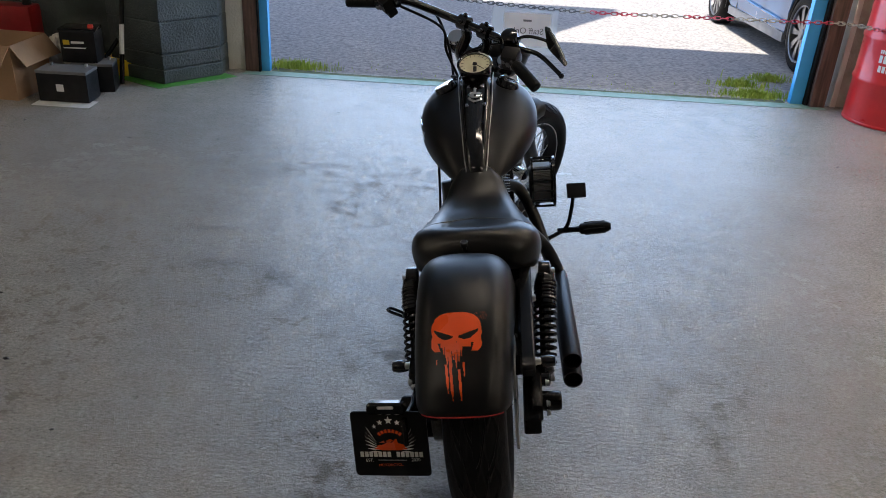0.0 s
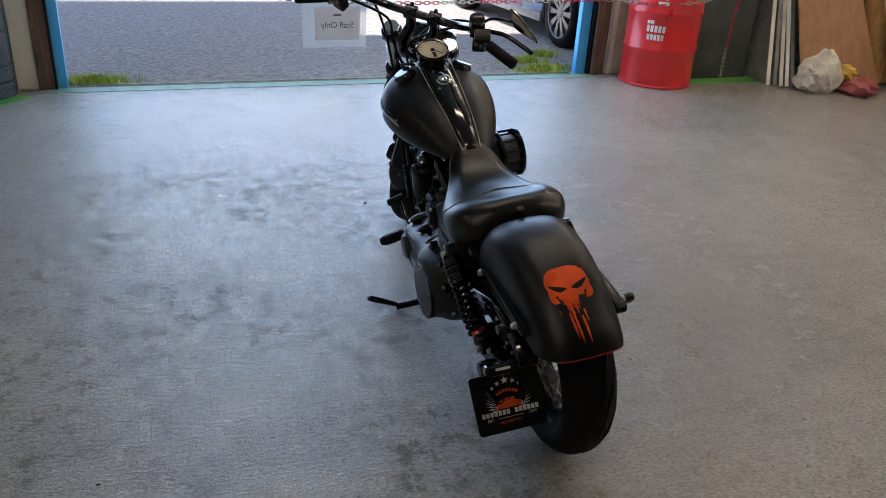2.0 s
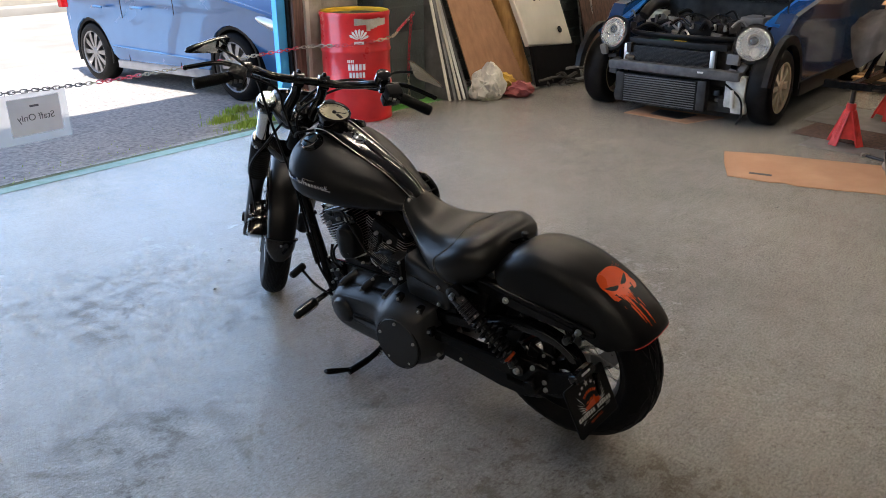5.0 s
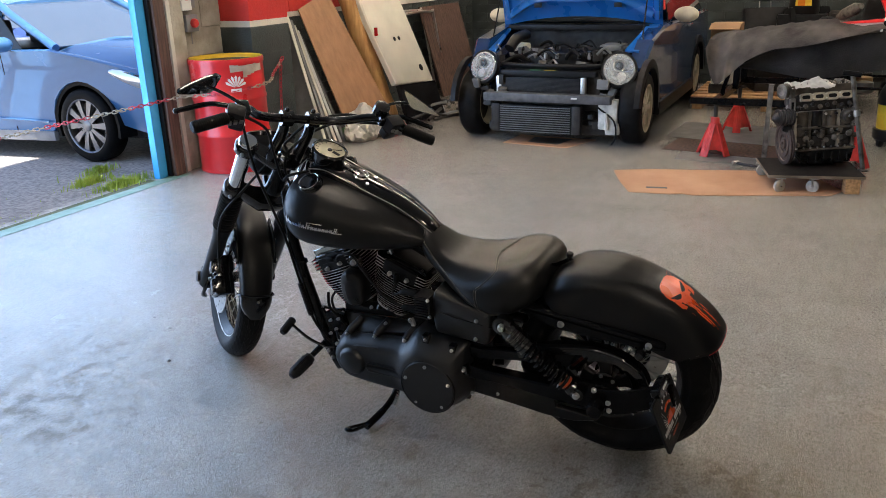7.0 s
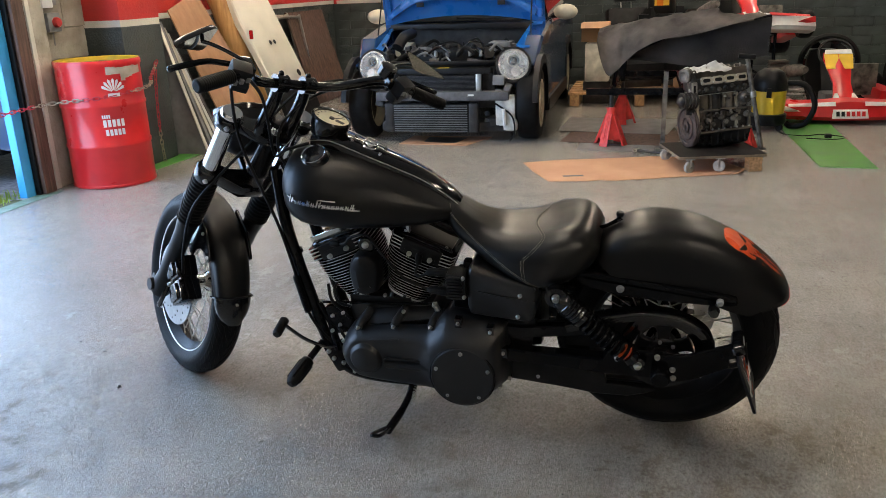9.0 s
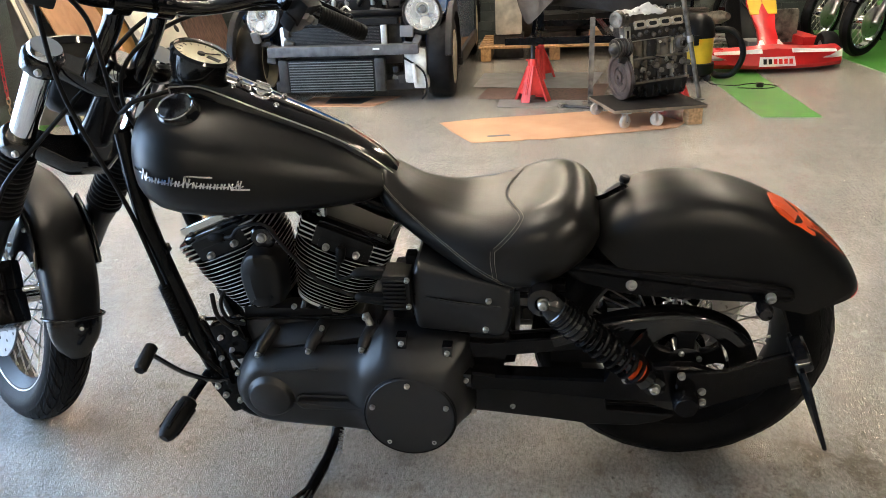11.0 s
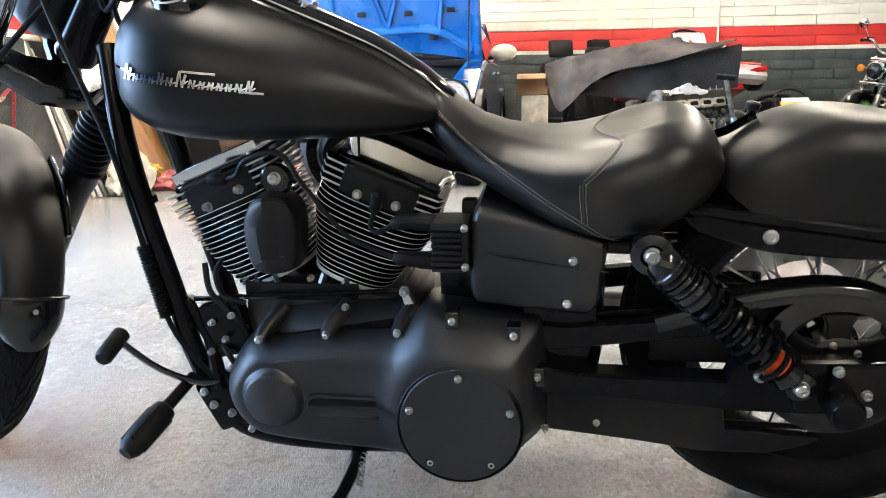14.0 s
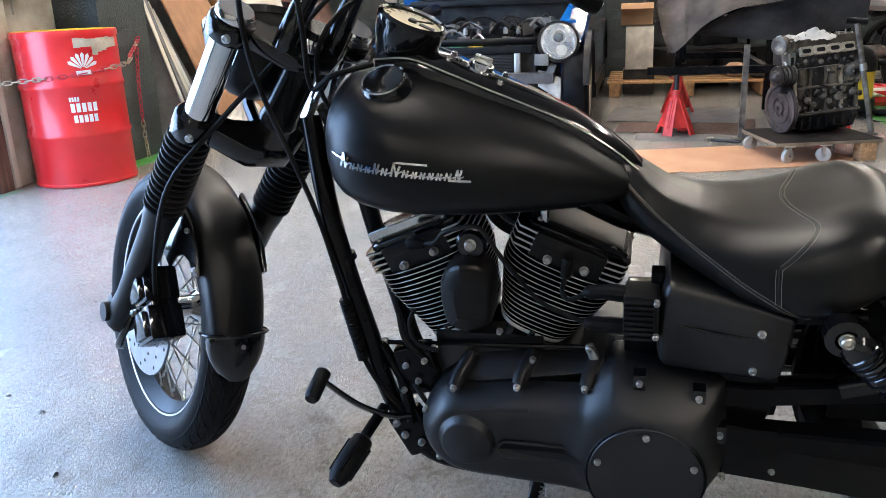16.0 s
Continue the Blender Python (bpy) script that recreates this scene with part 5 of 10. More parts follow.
# ---- foot controls ----
for s in (1, -1):
    root, end = Vector((1.158, 0.105 * s, 0.215)), Vector((1.200, 0.245 * s, 0.168 if s > 0 else 0.235))
    if s < 0:
        end = Vector((1.12, -0.455, 0.29))
        root = Vector((1.145, -0.29, 0.270))
    d = (end - root).normalized()
    bm = B()
    rod(bm, root - d * 0.03, root + d * 0.05, 0.011, 10)
    mount = part("footpeg", bm, FRAMEBLK, bike, "black footpeg with rubber pad")
    bm = B()
    k = (end - root).length
    lathe(bm, [(0.012, k * 0.3), (0.020, k * 0.34), (0.0225, k * 0.5), (0.0225, k * 0.8), (0.019, k * 0.93), (0.012, k), (0, k)], root, d, 14)
    part("peg_rubber", bm, RUBBER, mount)
    for i in range(4):
        bm = B()
        o = d.orthogonal().normalized()
        o2 = d.cross(o)
        a = math.pi / 2 * i + 0.4
        rod(bm, root + d * k * 0.42 + (o * math.cos(a) + o2 * math.sin(a)) * 0.0215, root + d * k * 0.88 + (o * math.cos(a) + o2 * math.sin(a)) * 0.0205, 0.004, 6)
        part("peg_rib", bm, GLOSS, mount)
bm = B()
tube(bm, spline([(1.085, 0.112, 0.235), (1.12, 0.125, 0.240), (1.18, 0.135, 0.268), (1.245, 0.14, 0.322)], 5), 0.0085, 8, flat=0.7)
shift = part("gear_lever", bm, GLOSS, bike, "black gear shift lever with rubber toe peg")
bm = B()
lathe(bm, [(0.010, -0.01), (0.015, -0.005), (0.015, 0.055), (0.011, 0.062), (0, 0.062)], (1.247, 0.128, 0.324), (0.03, 1, -0.25), 14)
part("toe_peg", bm, RUBBER, shift)
bm = B()
tube(bm, [(1.135, 0.085, 0.375), (1.10, 0.095, 0.31), (1.085, 0.105, 0.22)], [0.009, 0.011, 0.014], 10)
part("shift_arm", bm, FRAMEBLK, shift)
bm = B()
rod(bm, (1.130, 0.080, 0.376), (0.750, 0.108, 0.413), 0.0045, 8)
part("shift_rod", bm, GLOSS, shift)
for p in ((1.131, 0.074, 0.376), (0.748, 0.110, 0.414)):
    bolt(shift, p, (0, 1, 0), 0.008, 0.012)
bm = B()
tube(bm, [(0.750, 0.104, 0.415), (0.738, 0.108, 0.385), (0.728, 0.112, 0.360)], [0.008, 0.010, 0.012], 8)
part("shift_link", bm, STEEL, shift)
bm = B()
box(bm, (1.085, 0.095, 0.19), (0.07, 0.03, 0.10), 0.012, pose(0, 0, 0, 0, 25, 0))
brk = part("peg_bracket", bm, FRAMEBLK, bike, "black forward control bracket")
for p in ((1.10, 0.113, 0.19), (1.068, 0.113, 0.176), (1.115, 0.113, 0.215), (1.035, 0.11, 0.145)):
    bolt(brk, p, (0, 1, 0), 0.0075, 0.009)
bm = B()
tube(bm, spline([(1.12, -0.22, 0.25), (1.145, -0.29, 0.28), (1.145, -0.312, 0.35), (1.138, -0.322, 0.425)], 5), 0.008, 8, flat=0.7)
brake = part("brake_pedal", bm, GLOSS, bike, "black brake pedal with square pad")
bm = B()
box(bm, (1.135, -0.332, 0.435), (0.055, 0.070, 0.015), 0.006, pose(0, 0, 0, 0, -50, 0))
part("pedal_pad", bm, RUBBER, brake)

# ---- side stand ----
bm = B()
tube(bm, spline([(0.842, 0.09, 0.125), (0.848, 0.115, 0.095), (0.862, 0.18, 0.065), (0.882, 0.275, 0.052)], 5), [0.014] * 6 + [0.011] * 5 + [0.013] * 5, 10)
stand = part("side_stand", bm, FRAMEBLK, bike, "black side stand with wire foot")
bm = B()
tube(bm, spline([(0.877, 0.258, 0.054), (0.868, 0.36, 0.108), (0.880, 0.375, 0.116), (0.897, 0.355, 0.104), (0.886, 0.258, 0.054)], 6), 0.0058, 8)
part("stand_loop", bm, FRAMEBLK, stand)
bm = B()
tube(bm, [(0.835 + 0.006 * math.cos(i * 1.1), 0.10 + i * 0.0012, 0.115 - i * 0.0009 + 0.006 * math.sin(i * 1.1)) for i in range(50)], 0.0016, 5)
part("return_spring", bm, STEEL, stand)

# ---- plate holder ----
ptl, ptr, pbl, pbr = Vector((-0.100, 0.300, 0.412)), Vector((-0.104, 0.122, 0.404)), Vector((-0.150, 0.294, 0.258)), Vector((-0.158, 0.116, 0.262))
px, py = ((ptr - ptl) + (pbr - pbl)).normalized(), ((ptl - pbl) + (ptr - pbr)).normalized()
pn = px.cross(py).normalized()
pn = pn if pn.x < 0 else -pn
pc = (ptl + ptr + pbl + pbr) / 4
PW, PH = 0.181, 0.157


def plate_at(a, b, h):
    return pc + px * a + py * b + pn * h


def rounded_rect(w, h, r, k=4):
    out = []
    for cx, cy, a0 in ((w / 2 - r, h / 2 - r, 0), (-w / 2 + r, h / 2 - r, 90), (-w / 2 + r, -h / 2 + r, 180), (w / 2 - r, -h / 2 + r, 270)):
        out += [(cx + r * math.cos(radians(a0 + 90 * i / k)), cy + r * math.sin(radians(a0 + 90 * i / k))) for i in range(k + 1)]
    return out


bm = B()
slab(bm, rounded_rect(PW, PH, 0.008), plate_at, [(0, -0.005), (0, 0.0), (0.0015, 0.0012)])
plate = part("show_plate", bm, GLOSS, bike, "black show plate with a printed winged emblem")
bm = B()
ol = rounded_rect(PW, PH, 0.008)
slab(bm, ol, plate_at, [(0, -0.0062), (-0.002, -0.003), (-0.002, 0.0006), (0.001, 0.0016), (0.0025, 0.0013)])
part("plate_edge", bm, RUBBER, plate)
bm = B()
slab(bm, [(0.11, 0.335), (0.02, 0.345), (-0.06, 0.378), (-0.125, 0.402), (-0.135, 0.33), (-0.09, 0.315), (-0.03, 0.285), (0.04, 0.255), (0.11, 0.262)], put_left, [(0.003, 0.163), (0, 0.166), (0, 0.172), (0.003, 0.175)])
part("plate_bracket", bm, FRAMEBLK, plate)
bm = B()
slab(bm, rounded_rect(0.095, 0.030, 0.012), lambda a, b, h: pc + px * a + py * (b + PH / 2 + 0.012) + pn * h, [(0.003, -0.012), (0, -0.008), (0, 0.012), (0.004, 0.017)])
part("plate_lamp", bm, GLOSS, plate)
bm = B()
slab(bm, rounded_rect(0.04, 0.007, 0.003), lambda a, b, h: pc + px * a + py * (b + PH / 2 + 0.016) + pn * h, [(0, 0.016), (0, 0.0175)])
part("plate_lamp_lens", bm, WHITE, plate)
bm = B()
rod(bm, plate_at(-0.03, 0.05, -0.012), plate_at(-0.03, 0.05, -0.03), 0.012, 10)
part("plate_mount", bm, FRAMEBLK, plate)


# ---- front end of the motorcycle: local x ahead, y left, z along the fork ----
FM = Matrix(((0.5797, 0.5803, -0.5721, 1.7107), (-0.6378, 0.7600, 0.1246, -0.1129), (0.5071, 0.2927, 0.8107, 0.3040), (0, 0, 0, 1)))
# the handlebar has a frame of its own, turned a little in its clamps
HM = Matrix(((0.5906, 0.5427, -0.5973, 1.763), (-0.6040, 0.7881, 0.1188, -0.148), (0.5351, 0.2906, 0.7932, 0.296), (0, 0, 0, 1)))


def fp(x, y, z):
    return FM @ Vector((x, y, z))


def fd(x, y, z):
    return (FM.to_3x3() @ Vector((x, y, z))).normalized()


def fpart(name, bm, material, parent=None, label="", smooth=45, frame_of=None):
    bmesh.ops.transform(bm, matrix=frame_of or FM, verts=bm.verts[:])
    return part(name, bm, material, parent or bike, label, smooth)


def hpart(name, bm, material, parent=None, label="", smooth=45):
    return fpart(name, bm, material, parent, label, smooth, HM)


def hp(x, y, z):
    return HM @ Vector((x, y, z))


front = wheel(bike, fp(0, 0, 0), fd(0, 1, 0), 0.322, 0.11, 0.240, 0.038, 40, 44, crown=0.050)
yoke = None
for s in (1, -1):
    y = 0.1162 * s
    bm = B()
    lathe(bm, [(0.034, -0.03), (0.034, 0.03), (0.030, 0.06), (0.030, 0.28), (0.035, 0.32), (0.035, 0.355), (0.02, 0.355)], (0, y, 0), (0, 0, 1), 26)
    box(bm, (0.012, y, -0.012), (0.075, 0.05, 0.06), 0.015)
    leg = fpart("fork_leg", bm, SATIN, label="satin black fork lower leg")
    bm = B()
    prof = [(0.030, 0.342)]
    for i in range(13):
        z0 = 0.344 + 0.0148 * i
        prof += [(0.033, z0), (0.0415, z0 + 0.004), (0.0415, z0 + 0.008), (0.033, z0 + 0.012)]
    prof += [(0.034, 0.538)]
    lathe(bm, prof, (0, y, 0), (0, 0, 1), 26)
    fpart("fork_gaiter", bm, RUBBER, label="ribbed black rubber fork gaiter", smooth=30)
    bm = B()
    rod(bm, (0, y, 0.57), (0, y, 0.755), 0.0265, 28)
    fpart("fork_tube", bm, CHROME, label="chrome fork tube")
    bm = B()
    lathe(bm, [(0.030, 0.788), (0.0335, 0.792), (0.0335, 0.802), (0.029, 0.808), (0.0, 0.808)], (0, y, 0), (0, 0, 1), 26)
    fpart("fork_cap", bm, CHROME, label="chrome fork cap")
    bm = B()
    rod(bm, (0.012, y + 0.018 * s, -0.008), (0.012, y + 0.042 * s, -0.008), 0.022, 18)
    fpart("axle_cap", bm, PLASTIC, label="black front axle cap")
    # yoke clamps
    for z, t in ((0.555, 0.05), (0.772, 0.036)):
        bm = B()
        lathe(bm, [(0.036, -t / 2), (0.040, -t / 2 + 0.004), (0.040, t / 2 - 0.004), (0.036, t / 2)], (0, y, z), (0, 0, 1), 26)
        fpart("yoke_clamp", bm, GLOSS)
        bolt(bike, fp(-0.035, y + 0.018 * s, z), fd(-0.5, 0.8 * s, 0), 0.008, 0.008)
for z, t in ((0.555, 0.042), (0.772, 0.03)):
    bm = B()
    ol = [(0.028, 0.10), (-0.02, 0.11), (-0.085, 0.04), (-0.085, -0.04), (-0.02, -0.11), (0.028, -0.10), (0.0, -0.05), (0.0, 0.05)]
    slab(bm, ol, lambda a, b, h: Vector((a, b, z + h)), [(0.003, -t / 2), (0, -t / 2 + 0.003), (0, t / 2 - 0.003), (0.003, t / 2)])
    fpart("fork_yoke", bm, GLOSS, label="gloss black fork yoke")
bm = B()
lathe(bm, [(0.022, 0.787), (0.024, 0.792), (0.024, 0.807), (0.018, 0.814), (0, 0.814)], (-0.055, 0, 0), (0, 0, 1), 20)
fpart("stem_nut", bm, CHROME)

# headlight
bm = B()
lathe(bm, [(0.0, -0.085), (0.03, -0.083), (0.06, -0.068), (0.082, -0.035), (0.090, 0.0), (0.092, 0.04), (0.088, 0.05), (0.08, 0.05)], (0.088, 0, 0.665), (0.83, 0, 0.55), 34)
hl = fpart("headlight", bm, SATIN, label="satin black round headlight bucket")
bm = B()
lathe(bm, [(0.083, 0.045), (0.078, 0.062), (0.05, 0.072), (0, 0.076)], (0.088, 0, 0.665), (0.83, 0, 0.55), 30)
fpart("lens", bm, CARGLASS, hl)
bm = B()
ringed(bm, [(0.080, 0.045), (0.094, 0.042), (0.094, 0.056), (0.084, 0.062)], (0.088, 0, 0.665), (0.83, 0, 0.55), 30)
fpart("headlight_ring", bm, GLOSS, hl)
bm = B()
tube(bm, [(0.0, 0, 0.57), (0.045, 0, 0.575), (0.068, 0, 0.60)], 0.012, 8)
fpart("headlight_bracket", bm, GLOSS, hl)

# handlebar
bar = spline([(-0.217, 0.388, 1.096), (-0.185, 0.30, 1.104), (-0.165, 0.262, 1.105), (-0.12, 0.215, 1.085), (-0.07, 0.16, 1.015), (-0.05, 0.11, 0.985), (-0.046, 0.05, 0.980), (-0.046, -0.05, 0.980), (-0.05, -0.11, 0.985), (-0.07, -0.16, 1.015), (-0.12, -0.215, 1.085), (-0.165, -0.262, 1.105), (-0.185, -0.30, 1.104), (-0.217, -0.388, 1.096)], 6)
bm = B()
tube(bm, bar, 0.0145, 14)
hb = hpart("handlebar", bm, GLOSS, label="gloss black wide handlebar with rubber grips", smooth=60)
for s in (1, -1):
    y = 0.045 * s
    bm = B()
    tube(bm, spline([fp(-0.055, y, 0.780), fp(-0.055, y, 0.82), hp(-0.054, y, 0.92), hp(-0.046, y, 0.965)], 4), 0.019, 14)
    part("riser", bm, GLOSS, hb)
    bm = B()
    rod(bm, (-0.046, y - 0.019, 0.981), (-0.046, y + 0.019, 0.981), 0.026, 18)
    hpart("riser_clamp", bm, GLOSS, hb)
    for dx in (-0.016, 0.016):
        bm = B()
        ball(bm, (-0.046 + dx, y, 1.005), 0.008, 12)
        hpart("clamp_bolt", bm, GLOSS, hb)
    g0, g1 = Vector((-0.182, 0.29 * s, 1.104)), Vector((-0.222, 0.394 * s, 1.097))
    d = (g1 - g0).normalized()
    bm = B()
    L = (g1 - g0).length
    prof = [(0.0165, 0), (0.0185, 0.004)]
    for i in range(14):
        z0 = 0.008 + i * (L - 0.02) / 14
        prof += [(0.0178, z0), (0.0186, z0 + 0.002), (0.0186, z0 + 0.005), (0.0178, z0 + 0.007)]
    prof += [(0.0185, L - 0.008), (0.017, L), (0.012, L + 0.003), (0, L + 0.003)]
    lathe(bm, prof, g0, d, 20)
    hpart("grip", bm, RUBBER, hb, smooth=30)
    # switch housing
    bm = B()
    box(bm, (0, 0, 0), (0.048, 0.055, 0.055), 0.012)
    box(bm, (0.0, -0.01 * s, -0.03), (0.035, 0.045, 0.03), 0.008)
    bmesh.ops.transform(bm, matrix=Matrix.Translation((-0.165, 0.262 * s, 1.100)) @ Matrix.Rotation(-0.3 * s, 4, "Z"), verts=bm.verts[:])
    sw = hpart("switch_housing", bm, PLASTIC, hb)
    for k in range(3):
        bm = B()
        box(bm, (-0.192, (0.25 + 0.016 * k) * s, 1.104 - 0.006 * k), (0.008, 0.011, 0.014), 0.002)
        hpart("switch_button", bm, GREYPLASTIC, sw)
    # lever
    bm = B()
    tube(bm, spline([(-0.125, 0.235 * s, 1.092), (-0.112, 0.28 * s, 1.086), (-0.108, 0.33 * s, 1.082), (-0.135, 0.42 * s, 1.074)], 5), 0.0075, 8, flat=0.6)
    ball(bm, (-0.137, 0.425 * s, 1.073), 0.009, 10)
    hpart("lever", bm, GLOSS, hb)
    bm = B()
    box(bm, (-0.135, 0.235 * s, 1.10), (0.05, 0.04, 0.03), 0.008)
    if s < 0:
        lathe(bm, [(0.026, 0), (0.026, 0.03), (0.02, 0.034), (0, 0.034)], (-0.115, 0.225 * s, 1.105), (0, 0, 1), 20)
    hpart("lever_clamp", bm, GLOSS, hb)

# mirrors: pointed blades on thin stems; corners as tip, upper corner, lower tip
SILVER = mat("mirror_silver", (0.62, 0.60, 0.55), 0.03, metal=1.0, vary=0.01, rough_vary=0.01)
for corners, foot in ((((0.872, -0.236, 1.087), (0.856, -0.240, 1.028), (0.778, -0.284, 0.990)), hp(-0.135, -0.235, 1.115)), (((1.247, 0.395, 1.253), (1.268, 0.248, 1.212), (1.212, 0.254, 1.266)), hp(-0.135, 0.235, 1.115))):
    A, C, D = [Vector(c) for c in corners]
    nn = (C - A).cross(D - A).normalized()
    nn = nn if nn.x < 0 else -nn
    mid = (A + C + D) / 3
    edge = [q.lerp(mid, -0.04) for q in spline([A, A.lerp(C, 0.55) + (A.lerp(C, 0.55) - mid) * 0.18, C, C.lerp(D, 0.5) + (C.lerp(D, 0.5) - mid) * 0.12, D, D.lerp(A, 0.5) + (D.lerp(A, 0.5) - mid) * 0.30], 5, True)]
    bm = B()
    tube(bm, spline([foot, foot.lerp(mid, 0.35) + Vector((0.03, 0, 0.02)), foot.lerp(mid, 0.75) + Vector((0.03, 0, 0.015)), mid - nn * 0.012], 6), 0.0052, 8)
    part("mirror_stem", bm, GLOSS, hb, smooth=60)
    bm = B()
    loft(bm, [[q.lerp(mid, 0.35) - nn * 0.016 for q in edge], [q.lerp(mid, 0.08) - nn * 0.010 for q in edge], edge, [q + nn * 0.003 for q in edge]])
    mr = part("mirror", bm, GLOSS, hb, "black pointed blade mirror", smooth=30)
    bm = B()
    loft(bm, [[q.lerp(mid, 0.06) + nn * 0.0025 for q in edge], [q.lerp(mid, 0.06) + nn * 0.0042 for q in edge]])
    part("mirror_glass", bm, SILVER, mr)


# cables and hoses
def cable(pts, r=0.005, material=None, label=""):
    return pipe("cable", pts, r, material or RUBBER, bike, label, 8, 6)


cable([hp(-0.15, 0.235, 1.09), hp(-0.06, 0.21, 1.02), fp(-0.02, 0.15, 0.88), fp(-0.075, 0.09, 0.74), Vector((1.225, 0.10, 0.66)), Vector((1.192, 0.11, 0.52)), Vector((1.160, 0.11, 0.34)), Vector((1.09, 0.10, 0.22))], 0.005)
cable([hp(-0.15, -0.235, 1.09), hp(-0.02, -0.17, 0.99), fp(0.01, -0.06, 0.88), fp(-0.05, 0.05, 0.74), fp(-0.045, 0.10, 0.60), fp(-0.05, 0.15, 0.45), fp(-0.05, 0.125, 0.25), fp(-0.075, 0.10, 0.13)], 0.0048, label="black brake hose")
cable([hp(-0.14, -0.24, 1.08), hp(-0.04, -0.12, 0.96), fp(-0.08, 0.0, 0.85), Vector((1.20, 0.05, 0.84)), Vector((1.10, 0.04, 0.72)), Vector((0.95, -0.08, 0.62))], 0.0045)
cable([hp(-0.15, 0.24, 1.09), hp(-0.09, 0.12, 0.97), fp(-0.10, 0.06, 0.86), Vector((1.21, 0.07, 0.86)), Vector((1.16, 0.09, 0.885)), Vector((1.10, 0.06, 0.895))], 0.0048)
bm = B()
prof = [(0.010, 0)]
for i in range(22):
    prof += [(0.0095, 0.003 + i * 0.0095), (0.0125, 0.005 + i * 0.0095), (0.0125, 0.008 + i * 0.0095), (0.0095, 0.0105 + i * 0.0095)]
lathe(bm, [(r * 0.9, h * 0.62) for r, h in prof], (1.188, 0.11, 0.483), (-0.17, 0.0, -1), 12)
part("clutch_cable_boot", bm, RUBBER, bike, "ribbed rubber cable boot", smooth=30)
for w in (0.55, 0.33):
    bm = B()
    u = 1.190 if w > 0.5 else 1.143
    ringed(bm, [(0.017, -0.006), (0.022, -0.006), (0.022, 0.006), (0.017, 0.006)], (u, 0.083 if w < .5 else 0.078, w), (0.25, 0, 1), 16)
    part("cable_clamp", bm, FRAMEBLK, bike)
# plug leads, each with its boot
for pts in ([(1.062, 0.098, 0.594), (1.030, 0.100, 0.594)], [(0.783, 0.105, 0.578), (0.789, 0.108, 0.545)]):
    bm = B()
    tube(bm, [Vector(pts[0]).lerp(Vector(pts[1]), k) for k in (0, 0.15, 0.85, 1)], [0.008, 0.0105, 0.0095, 0.007], 12)
    part("spark_plug_boot", bm, RUBBER, bike, "rubber spark plug boot")
cable([Vector(q) for q in ((1.030, 0.10, 0.594), (1.005, 0.118, 0.606), (0.985, 0.130, 0.630), (0.945, 0.138, 0.646), (0.918, 0.14, 0.642), (0.894, 0.14, 0.602), (0.861, 0.14, 0.557), (0.828, 0.14, 0.516), (0.792, 0.14, 0.497), (0.755, 0.14, 0.481))], 0.0042)
cable([Vector(q) for q in ((0.789, 0.11, 0.545), (0.792, 0.128, 0.530), (0.782, 0.138, 0.521), (0.766, 0.14, 0.527), (0.752, 0.14, 0.536))], 0.0042)
cable([Vector(q) for q in ((0.86, 0.03, 0.615), (0.80, 0.05, 0.60), (0.74, 0.06, 0.585), (0.69, 0.08, 0.575))], 0.004)
bm = B()
rod(bm, (0.829, 0.05, 0.598), (0.829, 0.05, 0.655), 0.0095, 14)
part("tank_mount", bm, CHROME, bike)

# front mudguard
bm = B()
rings = []
for i in range(31):
    a = radians(52 + (138 - 52) * i / 30)
    rr, h = 0.343, 0.062 - 0.008 * abs(i / 15 - 1) ** 3
    dep = 0.05 + 0.012 * math.sin(math.pi * i / 30)
    sec = spline([(-h * 1.02, rr - dep, 0), (-h, rr - 0.022, 0), (-h * 0.72, rr - 0.004, 0), (0, rr + 0.004, 0), (h * 0.72, rr - 0.004, 0), (h, rr - 0.022, 0), (h * 1.02, rr - dep, 0)], 3)
    outer = [Vector((p.y * math.cos(a), p.x, p.y * math.sin(a))) for p in sec]
    inner = [Vector(((p.y - 0.003) * math.cos(a), p.x * 0.96, (p.y - 0.003) * math.sin(a))) for p in reversed(sec)]
    rings.append(outer + inner)
loft(bm, rings)
fm = fpart("front_mudguard", bm, SATIN, label="satin black front mudguard", smooth=60)
for s in (1, -1):
    bm = B()
    ol = [(0.05, 0.328), (-0.04, 0.334), (-0.095, 0.318), (-0.140, 0.290), (-0.134, 0.276), (-0.095, 0.278), (-0.060, 0.262), (-0.038, 0.230), (-0.030, 0.190), (0.030, 0.190), (0.040, 0.25)]
    slab(bm, ol, lambda a, b, h: Vector((a, h * s, b)), [(0.003, 0.066), (0, 0.069), (0, 0.073), (0.003, 0.076)])
    br = fpart("mudguard_bracket", bm, GLOSS, fm)
    for a, b in ((-0.045, 0.318), (-0.122, 0.288), (0.0, 0.215)):
        bolt(br, fp(a, 0.075 * s, b), fd(0, s, 0), 0.006, 0.006)
bm = B()
rings = []
